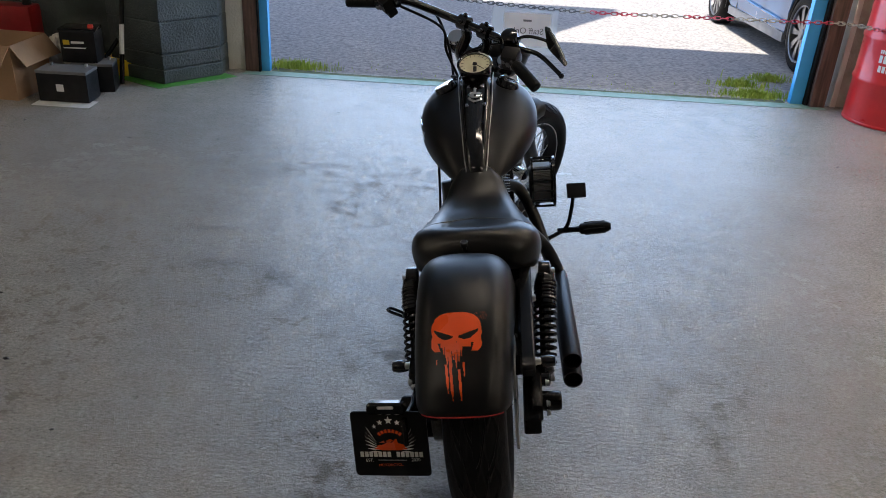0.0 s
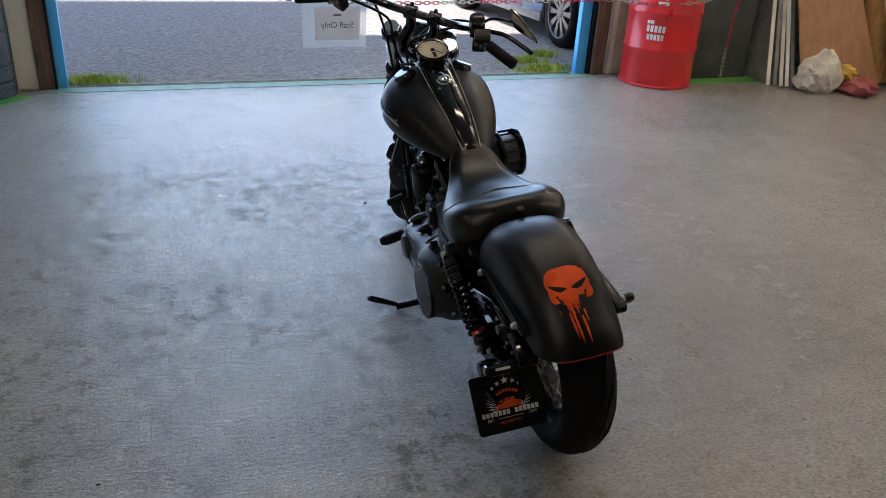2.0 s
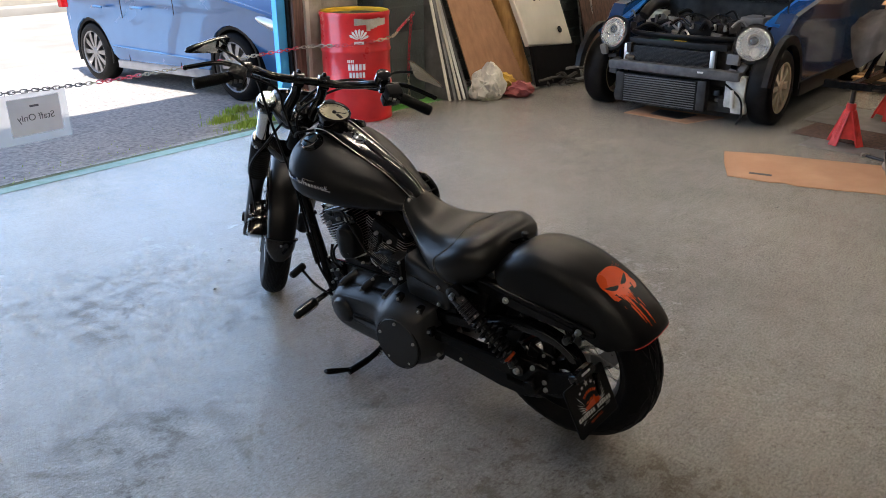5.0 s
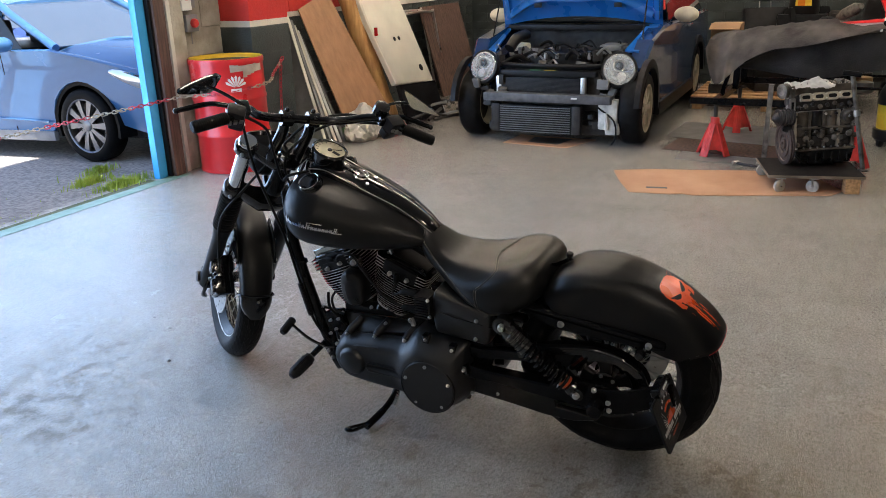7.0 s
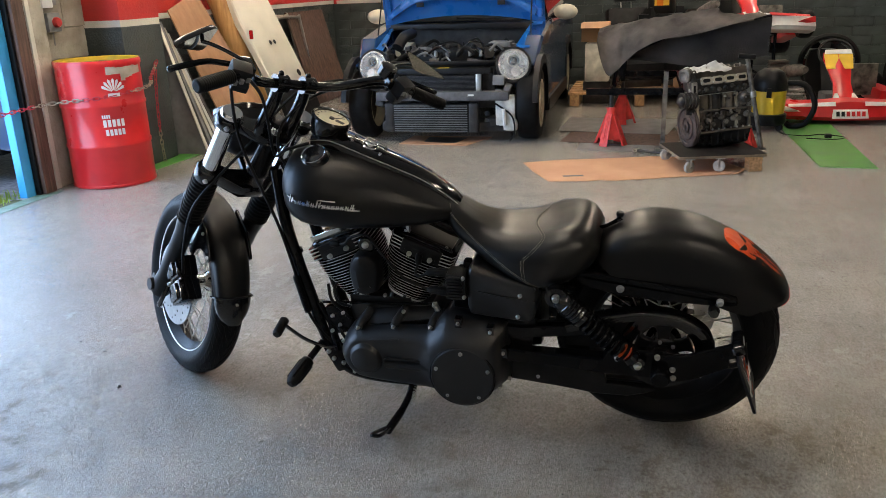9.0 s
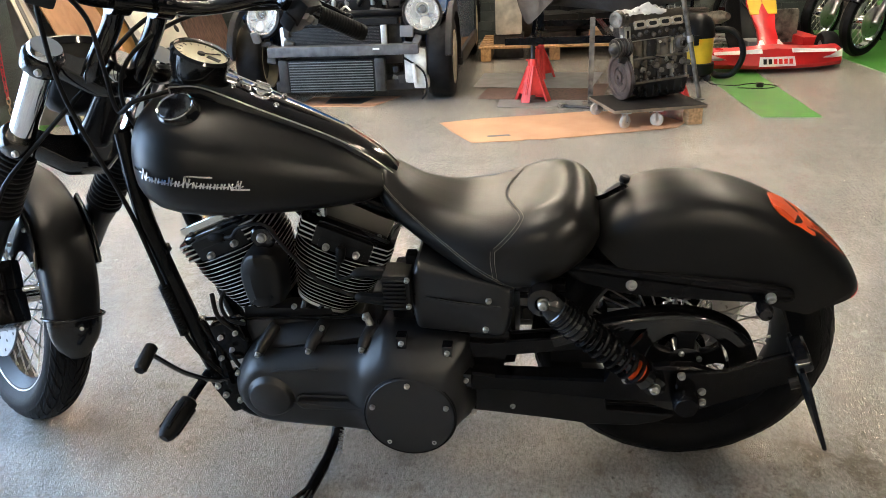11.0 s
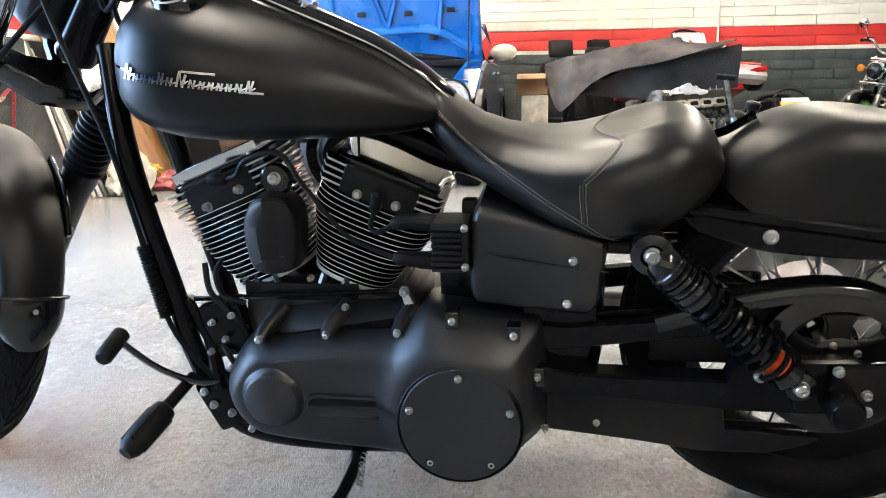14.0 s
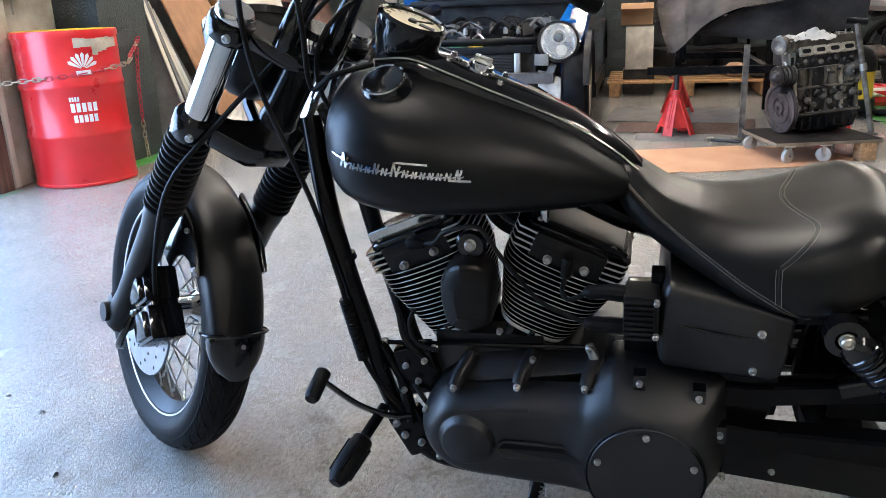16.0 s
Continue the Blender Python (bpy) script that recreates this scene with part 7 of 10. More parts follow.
tube(bm, [Vector((5.18, 5.62, 0.0)).lerp(Vector((4.99, 6.1, 1.75)), i / 12) + Vector((0.008 * math.sin(i * 1.7), 0, 0)) for i in range(13)], [0.098 + 0.004 * math.sin(i * 2.3) for i in range(13)], 20)
part("trunk", bm, LOG, lg, smooth=60)
vd = thing("van_door", None, "cream van door leaning upright on the wall", "van door")
bm = B()
c = [Vector(p) for p in ((5.02, 5.50, 0.40), (5.80, 5.48, 0.34), (5.86, 5.85, 1.1), (5.70, 6.02, 1.60), (5.02, 6.02, 1.60), (5.03, 5.80, 1.0))]
nn = Vector((0, -0.92, 0.39))
loft(bm, [[p + nn * 0.0 for p in c], [p + nn * 0.05 for p in c], [p.lerp(sum(c, Vector()) / 6, 0.04) + nn * 0.062 for p in c]])
part("skin", bm, WHITEPANEL, vd, smooth=30)
panel("bottom_trim", [(5.03, 5.36, 0.02), (5.80, 5.34, 0.0), (5.79, 5.44, 0.35), (5.03, 5.46, 0.40)], 0.04, RUBBER, vd)
lathed("lock_hole", [(0.035, 0), (0.035, 0.004), (0.026, 0.006), (0, 0.002)], Vector((5.55, 5.495, 0.50)) + nn * 0.058, nn, RUBBER, vd, 20)
for dx in (0, 0.09):
    lathed("handle_hole", [(0.022, 0), (0.022, 0.003), (0, 0.003)], Vector((5.27 + dx, 5.635, 0.81)) + nn * 0.058, nn, RUBBER, vd, 14)
solid("red_reflector", (5.045, 5.66, 0.92), (0.02, 0.03, 0.08), REDLENS, vd, 0.004)
df = thing("door_frame_spare", None, "black window frame with thin bright edge leaning on the wall", "frame")
bm = B()
tube(bm, spline([(6.15, 5.98, 0.02), (6.15, 6.1, 0.95), (6.2, 6.12, 1.02), (6.85, 6.13, 1.02), (6.95, 6.12, 0.95), (6.98, 5.98, 0.02)], 6), 0.016, 8)
part("rail", bm, STEEL, df, smooth=60)
bm = B()
tube(bm, spline([(6.3, 5.92, 0.02), (6.3, 6.04, 0.9), (6.36, 6.06, 1.0), (7.05, 6.06, 1.0), (7.12, 6.05, 0.93), (7.15, 5.92, 0.02)], 6), 0.016, 8)
part("rail", bm, STEEL, df, smooth=60)
dp = thing("dark_panel", None, "dark board leaning on the wall behind a car", "board")
panel("sheet", [(6.9, 5.85, 0.0), (8.0, 5.85, 0.0), (8.0, 6.15, 1.05), (6.9, 6.15, 1.05)], 0.02, TIMBER, dp)
# bag, rags and scrap
bm = B()
made = bmesh.ops.create_icosphere(bm, subdivisions=4, radius=0.2)["verts"]
for v in made:
    v.co.x *= 1.35
    v.co *= 1 + 0.3 * noise.noise(v.co * 9) + 0.16 * noise.noise(v.co * 27)
    if v.co.z > 0.05 and abs(v.co.x) < 0.14:
        v.co.z *= 1.5
    v.co.z = max(v.co.z, -0.14)
pg = part("rubbish_bag", bm, BAG)
pg.matrix_basis = pose(4.36, 5.46, 0.103) @ Matrix.Diagonal((0.72, 0.72, 0.72, 1))
tagged(pg, "crumpled pale plastic sack on the floor", "bag")
for nm, c, r, mt, lb in (("rag", (4.64, 5.30, 0.06), 0.13, mat("pink_rag", (0.36, 0.10, 0.10), 0.9), "crumpled dull red rag on the floor"), ("yellow_sponge", (4.58, 5.46, 0.13), 0.12, mat("yellow_cloth", (0.5, 0.33, 0.06), 0.9), "crumpled yellow cloth on a sack")):
    bm = B()
    made = bmesh.ops.create_icosphere(bm, subdivisions=3, radius=r)["verts"]
    for v in made:
        v.co *= 1 + 0.5 * noise.noise(v.co * 16)
        v.co.z = max(v.co.z * 0.6, -c[2] + 0.002 if nm == "rag" else -0.12)
    o = part(nm, bm, mt)
    o.matrix_basis = pose(*c)
    tagged(o, lb, "cloth")
rng = random.Random(5)
for i in range(16):
    a = Vector((5.15 + rng.random() * 1.1, 4.95 + rng.random() * 0.5, 0.02 + 0.03 * (i % 4)))
    dv = Vector((rng.uniform(-0.5, 0.5), rng.uniform(-0.25, 0.25), rng.uniform(0, 0.05)))
    sc = thing("scrap_metal", None, "dark bent scrap metal strip on the floor", "scrap metal", "scrap heap")
    bm = B()
    tube(bm, spline([a, a + dv * 0.5 + Vector((0, 0, 0.05 * rng.random())), a + dv], 4), 0.018, 6, flat=0.6)
    part("strip", bm, OILY if i % 3 else GREYPLASTIC, sc)


# ---- car wheels ----
def car_wheel(parent, c, side, r, rim_mat, spokes=8, w=0.19, rim=0.68):
    """A road wheel; side: +1 or -1, the way its face looks along y."""
    c = Vector(c)
    bm = B()
    rr = r * rim
    ringed(bm, [(rr, -w / 2), (rr + 0.02, -w / 2 - 0.004), (r - 0.02, -w / 2 + 0.004), (r, -w / 2 + 0.03), (r, w / 2 - 0.03), (r - 0.02, w / 2 - 0.004), (rr + 0.02, w / 2 + 0.004), (rr, w / 2)], c, (0, side, 0), 48)
    tyre = part("wheel", bm, TYRE, parent, "", 45)
    bm = B()
    ringed(bm, [(rr - 0.012, -w / 2), (rr + 0.002, -w / 2), (rr + 0.002, w / 2 - 0.004), (rr - 0.004, w / 2), (rr - 0.014, w / 2 - 0.006)], c, (0, side, 0), 48)
    part("rim", bm, rim_mat, tyre)
    h = w / 2 - 0.02
    for i in range(spokes):
        a = 2 * math.pi * i / spokes
        d, t = Vector((math.cos(a), 0, math.sin(a))), Vector((-math.sin(a), 0, math.cos(a)))
        bm = B()
        y0 = Vector((0, side, 0))
        wd = 0.32 * rr * math.pi / spokes
        rings = []
        for q, ww, dep in ((0.12, 0.7, 0.0), (0.5, 0.85, 0.004), (0.98, 1.35, 0.0)):
            p = c + d * rr * q + y0 * (h + dep)
            rings.append([p - t * wd * ww, p + t * wd * ww, p + t * wd * ww * 0.8 - y0 * 0.025, p - t * wd * ww * 0.8 - y0 * 0.025])
        loft(bm, rings)
        part("wheel_spoke", bm, rim_mat, tyre, smooth=0)
    lathed("hub_cap", [(0.2 * rr, 0), (0.2 * rr, h + 0.004), (0.14 * rr, h + 0.012), (0, h + 0.012)], c, (0, side, 0), rim_mat, tyre, 20)
    lathed("brake_drum", [(rr * 0.85, -0.02), (rr * 0.85, 0.03), (0, 0.03)], c, (0, side, 0), OILY, tyre, 28)
    return tyre


CREAMRIM = mat("cream_wheel_paint", (0.62, 0.56, 0.42), 0.4, vary=0.15, scale=9)

# ---- blue car with its bonnet open and front bumper off ----
car = thing("stripped_car", None, "blue small hatchback with open bonnet and front bumper removed", "car")
CY, CX = 3.79, 4.95
for x in (CX, CX + 2.467):
    for s in (-1, 1):
        car_wheel(car, (x, CY + 0.735 * s, 0.302), s, 0.302, CREAMRIM, 8)
# body side: profile lofted across
arch_r = [(CX + 2.467 + 0.36 * math.cos(a), 0.30 + 0.36 * math.sin(a)) for a in (math.pi * i / 8 for i in range(9))]
arch_f = [(CX + 0.36 * math.cos(a), 0.30 + 0.36 * math.sin(a)) for a in (math.pi * i / 8 for i in range(6))]
for s in (-1, 1):
    bm = B()
    low = [(4.86, 0.62), (5.10, 0.86), (5.55, 0.93), (5.75, 0.95), (8.03, 0.95), (8.05, 0.45), (7.95, 0.30)] + arch_r + [(6.9, 0.22), (5.5, 0.22)] + arch_f[:]
    slab(bm, low, lambda a, b, h: Vector((a, CY + s * (h - 0.06 * max(0, (b - 0.6)) - (0.05 if a < 5.0 else 0)), b)), [(0.0, 0.70), (0, 0.82), (0.02, 0.84)])
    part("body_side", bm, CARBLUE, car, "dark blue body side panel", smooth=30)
    bm = B()
    rings = []
    for i in range(13):
        a = math.pi * (i - 0.6) / 12
        d = Vector((math.cos(a), 0, math.sin(a)))
        p = Vector((CX, CY + s * 0.80, 0.30))
        rings.append([p + d * 0.345, p + d * 0.415, p + d * 0.415 + Vector((0, s * 0.045, 0)), p + d * 0.345 + Vector((0, s * 0.05, 0))])
    loft(bm, rings)
    part("wheel_arch", bm, PLASTIC, car, "black plastic wheel arch", smooth=40)
    bm = B()
    rings = []
    for i in range(13):
        a = math.pi * i / 12
        d = Vector((math.cos(a), 0, math.sin(a)))
        p = Vector((CX + 2.467, CY + s * 0.80, 0.30))
        rings.append([p + d * 0.345, p + d * 0.415, p + d * 0.415 + Vector((0, s * 0.045, 0)), p + d * 0.345 + Vector((0, s * 0.05, 0))])
    loft(bm, rings)
    part("wheel_arch", bm, PLASTIC, car, "black plastic wheel arch", smooth=40)
    solid("sill", (6.2, CY + s * 0.83, 0.24), (1.75, 0.06, 0.12), PLASTIC, car, 0.02)
    # door glass and pillars
    panel("side_window", [(5.95, CY + s * 0.765, 0.96), (7.85, CY + s * 0.765, 0.96), (7.65, CY + s * 0.62, 1.34), (6.30, CY + s * 0.62, 1.33)], 0.01, CARGLASS, car)
    rodp("roof_pillar", (5.72, CY + s * 0.70, 0.96), (6.28, CY + s * 0.60, 1.36), 0.035, WHITE, car)
    rodp("roof_pillar", (7.95, CY + s * 0.70, 0.95), (7.7, CY + s * 0.60, 1.36), 0.05, CARBLUE, car)
    bm = B()
    ball(bm, (5.98, CY + s * 0.93, 1.015), 0.10, 18, (0.75, 1.15, 0.72))
    mr = part("door_mirror", bm, CREAMRIM, car, "cream door mirror cap", smooth=60)
    rodp("mirror_arm", (6.02, CY + s * 0.80, 0.97), (5.99, CY + s * 0.88, 0.99), 0.02, PLASTIC, mr)
    rodp("door_handle", (6.75, CY + s * 0.835, 0.86), (6.92, CY + s * 0.835, 0.86), 0.014, CHROME, car)
    # inner wing
    panel("inner_wing", [(4.9, CY + s * 0.62, 0.3), (5.7, CY + s * 0.62, 0.3), (5.7, CY + s * 0.62, 0.86), (4.9, CY + s * 0.60, 0.72)], 0.02, CARBLUE, car)
bm = B()
rings = []
for x, zz, hw in ((6.22, 1.345, 0.62), (6.45, 1.40, 0.63), (7.0, 1.42, 0.63), (7.6, 1.39, 0.62), (7.85, 1.32, 0.60)):
    rings.append([Vector((x, CY - hw, zz - 0.03)), Vector((x, CY - hw * 0.7, zz)), Vector((x, CY + hw * 0.7, zz)), Vector((x, CY + hw, zz - 0.03)), Vector((x, CY + hw, zz - 0.06)), Vector((x, CY - hw, zz - 0.06))])
loft(bm, rings)
part("roof", bm, WHITE, car, "white roof", smooth=40)
panel("roof_stripe", [(6.24, CY - 0.64, 1.31), (6.23, CY - 0.30, 1.365), (6.42, CY - 0.30, 1.405), (6.5, CY - 0.645, 1.375)], 0.012, REDPAINT, car)
panel("pillar_stripe", [(5.93, CY - 0.725, 1.06), (6.0, CY - 0.72, 1.06), (6.30, CY - 0.645, 1.34), (6.2, CY - 0.65, 1.36)], 0.012, REDPAINT, car)
panel("windscreen", [(5.72, CY - 0.66, 0.97), (5.72, CY + 0.66, 0.97), (6.24, CY + 0.56, 1.34), (6.24, CY - 0.56, 1.34)], 0.01, CARGLASS, car)
panel("tailgate", [(8.06, CY - 0.72, 0.4), (8.06, CY + 0.72, 0.4), (7.92, CY + 0.6, 1.32), (7.92, CY - 0.6, 1.32)], 0.02, CARBLUE, car)
solid("floor_pan", (6.7, CY, 0.28), (2.4, 1.4, 0.08), OILY, car, 0.02)
solid("scuttle", (5.68, CY, 0.925), (0.24, 1.36, 0.05), PLASTIC, car, 0.015)
solid("wiper", (5.66, CY - 0.25, 0.975), (0.03, 0.6, 0.015), RUBBER, car, 0.004, pose(0, 0, 0, 4, 0, 6))
solid("bulkhead", (5.72, CY, 0.62), (0.04, 1.25, 0.56), OILY, car, 0.01)
# open bonnet: skin with raised inner frame
hood = None
def hood_pt(a, b, h):
    """a across -1..1, b from hinge 0 to lip 1, h out of the underside."""
    hw = 0.80 - 0.05 * b - 0.03 * (1 - b)
    return Vector((5.66 - 0.34 * b - h * 0.94 + 0.10 * (a * a) * 0.5 + 0.08 * b * b, CY + a * hw, 0.93 + 0.98 * b + (0.09 * (1 - a * a) * (1 - b)) - h * 0.35))
bm = B()
N, M = 20, 14
for off, flip in ((0, False), (-0.03, True)):
    vs = [[bm.verts.new(hood_pt(-1 + 2 * i / N, j / M, off)) for i in range(N + 1)] for j in range(M + 1)]
    for j in range(M):
        for i in range(N):
            bm.faces.new((vs[j][i], vs[j][i + 1], vs[j + 1][i + 1], vs[j + 1][i]))
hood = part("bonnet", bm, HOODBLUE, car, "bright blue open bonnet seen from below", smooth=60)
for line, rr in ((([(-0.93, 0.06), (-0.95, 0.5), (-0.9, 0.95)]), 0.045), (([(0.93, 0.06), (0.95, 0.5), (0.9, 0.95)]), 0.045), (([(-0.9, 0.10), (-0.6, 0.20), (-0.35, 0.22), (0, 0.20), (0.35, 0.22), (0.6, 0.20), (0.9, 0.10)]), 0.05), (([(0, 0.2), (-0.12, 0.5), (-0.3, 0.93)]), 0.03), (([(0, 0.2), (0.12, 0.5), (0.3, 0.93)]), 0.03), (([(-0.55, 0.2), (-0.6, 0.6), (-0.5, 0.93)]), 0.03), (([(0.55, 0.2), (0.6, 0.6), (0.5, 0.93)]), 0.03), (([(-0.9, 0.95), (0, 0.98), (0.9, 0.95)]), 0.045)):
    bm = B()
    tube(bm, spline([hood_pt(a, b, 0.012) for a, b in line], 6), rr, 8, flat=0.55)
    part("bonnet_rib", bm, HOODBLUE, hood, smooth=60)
for a, b in ((-0.5, 0.16), (0.5, 0.16), (-0.7, 0.4), (0.7, 0.4), (-0.25, 0.35), (0.25, 0.35)):
    bm = B()
    c = hood_pt(a, b, 0.05)
    box(bm, c, (0.02, 0.07, 0.04), 0.006)
    part("bonnet_clip", bm, PLASTIC, hood)
panel("sound_pad", [hood_pt(-0.3, 0.55, 0.008), hood_pt(0.3, 0.55, 0.008), hood_pt(0.36, 0.9, 0.008), hood_pt(-0.36, 0.9, 0.008)], 0.02, PLASTIC, hood)
for s in (-1, 1):
    rodp("bonnet_stay", (5.2, CY + s * 0.7, 0.82), tuple(hood_pt(s * 0.9, 0.55, 0.03)), 0.007, PLASTIC, car, 8)
# headlights
for s in (-1, 1):
    c = Vector((4.78, CY + s * 0.615, 0.645))
    ax = Vector((-0.93, s * 0.22, 0.30)).normalized()
    lathed("headlight", [(0.05, -0.16), (0.125, -0.03), (0.135, 0.0), (0.128, 0.012), (0.115, 0.012), (0.105, -0.02), (0.06, -0.05), (0, -0.06)], c, ax, mat("bright_reflector", (0.86, 0.86, 0.83), 0.22, metal=0.85, vary=0.12, scale=26) if s < 0 else bpy.data.materials["bright_reflector"], car, 32)
    bm = B()
    lathe(bm, [(0.124, 0.006), (0.118, 0.03), (0.09, 0.05), (0.05, 0.06), (0, 0.063)], c, ax, 32)
    ln = part("headlight_lens", bm, LENS, car, smooth=60)
    ln.visible_shadow = False
    lathed("projector_ring", [(0.040, -0.03), (0.052, 0.004), (0.046, 0.010), (0.036, -0.004), (0.034, -0.02)], c + Vector((0, 0, 0.032)), ax, ALLOY, car, 24)
    lathed("projector", [(0.036, -0.02), (0.030, 0.006), (0.018, 0.014), (0, 0.018)], c + Vector((0, 0, 0.032)), ax, CARGLASS, car, 20)
    lathed("side_lamp_bowl", [(0.014, -0.04), (0.036, -0.004), (0.040, 0.0), (0.036, 0.004)], c + Vector((-0.004, 0.02 * s, -0.058)), ax, ALLOY, car, 20)
    lathed("side_lamp", [(0.018, -0.03), (0.020, -0.012), (0.012, -0.004), (0, 0.0)], c + Vector((-0.005, 0.02 * s, -0.058)), ax, AMBER, car, 18)
    bm = B()
    ringed(bm, [(0.130, -0.05), (0.152, -0.04), (0.150, 0.004), (0.134, 0.006)], c, ax, 32)
    part("headlight_surround", bm, PLASTIC, car)
# front structure
solid("slam_panel", (4.80, CY, 0.60), (0.14, 0.86, 0.05), PLASTIC, car, 0.015)
solid("slam_panel_label", (4.76, CY - 0.02, 0.627), (0.03, 0.10, 0.004), YELLOW, car, 0)
solid("slam_panel_label", (4.76, CY + 0.12, 0.627), (0.03, 0.10, 0.004), mat("green_label", (0.1, 0.3, 0.15), 0.5), car, 0)
solid("condenser", (4.74, CY + 0.06, 0.50), (0.03, 0.72, 0.13), PLASTIC, car, 0.005)
for s in (-1, 1):
    solid("condenser_tank", (4.735, CY + 0.06 + s * 0.385, 0.50), (0.04, 0.045, 0.15), ALLOY, car, 0.008)
for i in range(12):
    solid("condenser_fin", (4.722, CY + 0.06, 0.442 + 0.0105 * i), (0.006, 0.70, 0.004), OILY, car, 0)
solid("bumper_beam", (4.66, CY - 0.02, 0.405), (0.10, 1.15, 0.075), mat("primer_grey_steel", (0.10, 0.10, 0.105), 0.5, metal=0.3, vary=0.3, scale=14), car, 0.02)
solid("beam_label", (4.607, CY - 0.28, 0.415), (0.004, 0.05, 0.014), WHITE, car, 0)
solid("intercooler", (4.67, CY + 0.08, 0.215), (0.06, 0.66, 0.24), PLASTIC, car, 0.01)
for i in range(12):
    solid("intercooler_fin", (4.636, CY + 0.08, 0.108 + 0.0195 * i), (0.012, 0.64, 0.006), GREYPLASTIC, car, 0)
for s in (-1, 1):
    solid("intercooler_end", (4.68, CY + 0.08 + s * 0.37, 0.22), (0.08, 0.08, 0.25), OILY, car, 0.02)
bm = B()
box(bm, (4.70, CY - 0.56, 0.28), (0.10, 0.17, 0.26), 0.035)
box(bm, (4.69, CY - 0.60, 0.16), (0.09, 0.12, 0.10), 0.03)
part("washer_bottle", bm, mat("cloudy_white_plastic", (0.55, 0.55, 0.52), 0.35, vary=0.25, scale=14), car, "cloudy white washer bottle")
rodp("washer_pump", (4.63, CY - 0.55, 0.30), (4.63, CY - 0.56, 0.16), 0.016, WHITE, car)
bm = B()
tube(bm, spline([(4.65, CY - 0.48, 0.34), (4.63, CY - 0.62, 0.24), (4.64, CY - 0.64, 0.10), (4.66, CY - 0.60, 0.03)], 5), 0.008, 6)
part("loose_wire", bm, RUBBER, car)
rng = random.Random(11)
# engine bay
bm = B()
tube(bm, spline([(5.02, CY + 0.56, 0.66), (4.84, CY + 0.42, 0.655), (4.78, CY + 0.15, 0.655), (4.78, CY - 0.15, 0.655), (4.84, CY - 0.42, 0.655), (5.02, CY - 0.56, 0.66)], 6), 0.034, 10, flat=0.6)
part("slam_rail", bm, PLASTIC, car, "curved black front panel rail", smooth=60)
for s in (-1, 1):
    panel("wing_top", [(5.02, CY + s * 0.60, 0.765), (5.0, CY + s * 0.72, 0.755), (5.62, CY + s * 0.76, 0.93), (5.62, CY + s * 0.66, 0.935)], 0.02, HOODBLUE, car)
for i in range(6):
    lathed("injector", [(0.016, 0), (0.018, 0.03), (0.010, 0.05), (0, 0.05)], (4.98 + 0.02 * (i % 2), CY - 0.3 + 0.1 * i, 0.70), (0, 0, 1), (GREYPLASTIC, STEEL, CASTALU)[i % 3], car, 12)
for i in range(22):
    a = Vector((rng.uniform(4.85, 5.5), CY + rng.uniform(-0.55, 0.55), rng.uniform(0.66, 0.76)))
    b = a + Vector((rng.uniform(-0.15, 0.15), rng.uniform(-0.25, 0.25), rng.uniform(-0.02, 0.06)))
    bm = B()
    tube(bm, spline([a, (a + b) / 2 + Vector((0, 0, 0.05)), b], 5), rng.uniform(0.005, 0.013), 7)
    part("bay_hose", bm, (GLOSS, GREYPLASTIC, RUBBER, STEEL)[i % 4], car, smooth=60)
solid("fuse_box", (5.35, CY - 0.42, 0.76), (0.26, 0.2, 0.08), GREYPLASTIC, car, 0.02)
solid("reservoir", (5.35, CY + 0.48, 0.74), (0.18, 0.16, 0.12), WHITEPANEL, car, 0.03)
solid("engine_cover", (5.22, CY + 0.05, 0.68), (0.42, 0.55, 0.14), PLASTIC, car, 0.04)
for i in range(5):
    rodp("intake_runner", (5.02, CY - 0.2 + 0.12 * i, 0.62), (5.18, CY - 0.2 + 0.12 * i, 0.77), 0.028, PLASTIC, car)
for i in range(26):
    p = Vector((rng.uniform(4.9, 5.6), CY + rng.uniform(-0.55, 0.6), rng.uniform(0.58, 0.74)))
    bm = B()
    box(bm, p, (rng.uniform(0.05, 0.14), rng.uniform(0.05, 0.14), rng.uniform(0.04, 0.1)), 0.012, pose(0, 0, 0, rng.uniform(-20, 20), rng.uniform(-20, 20), rng.uniform(0, 90)))
    part("bay_part", bm, (PLASTIC, OILY, GREYPLASTIC, CASTALU, STEEL)[i % 5] if i % 4 else PLASTIC, car)
for i in range(14):
    a = Vector((rng.uniform(4.85, 5.5), CY + rng.uniform(-0.55, 0.55), rng.uniform(0.64, 0.74)))
    b = a + Vector((rng.uniform(-0.2, 0.2), rng.uniform(-0.3, 0.3), rng.uniform(-0.05, 0.08)))
    bm = B()
    tube(bm, spline([a, (a + b) / 2 + Vector((0, 0, 0.06)), b], 5), rng.uniform(0.006, 0.018), 7)
    part("bay_hose", bm, RUBBER, car, smooth=60)
solid("cooling_pack", (4.88, CY, 0.45), (0.14, 0.9, 0.34), OILY, car, 0.02)
solid("subframe", (4.86, CY, 0.13), (0.25, 1.1, 0.08), OILY, car, 0.02)
bm = B()
tube(bm, spline([(5.0, CY + 0.45, 0.78), (5.1, CY + 0.42, 0.86), (5.3, CY + 0.40, 0.88)], 5), 0.05, 12)
part("intake_pipe", bm, PLASTIC, car)
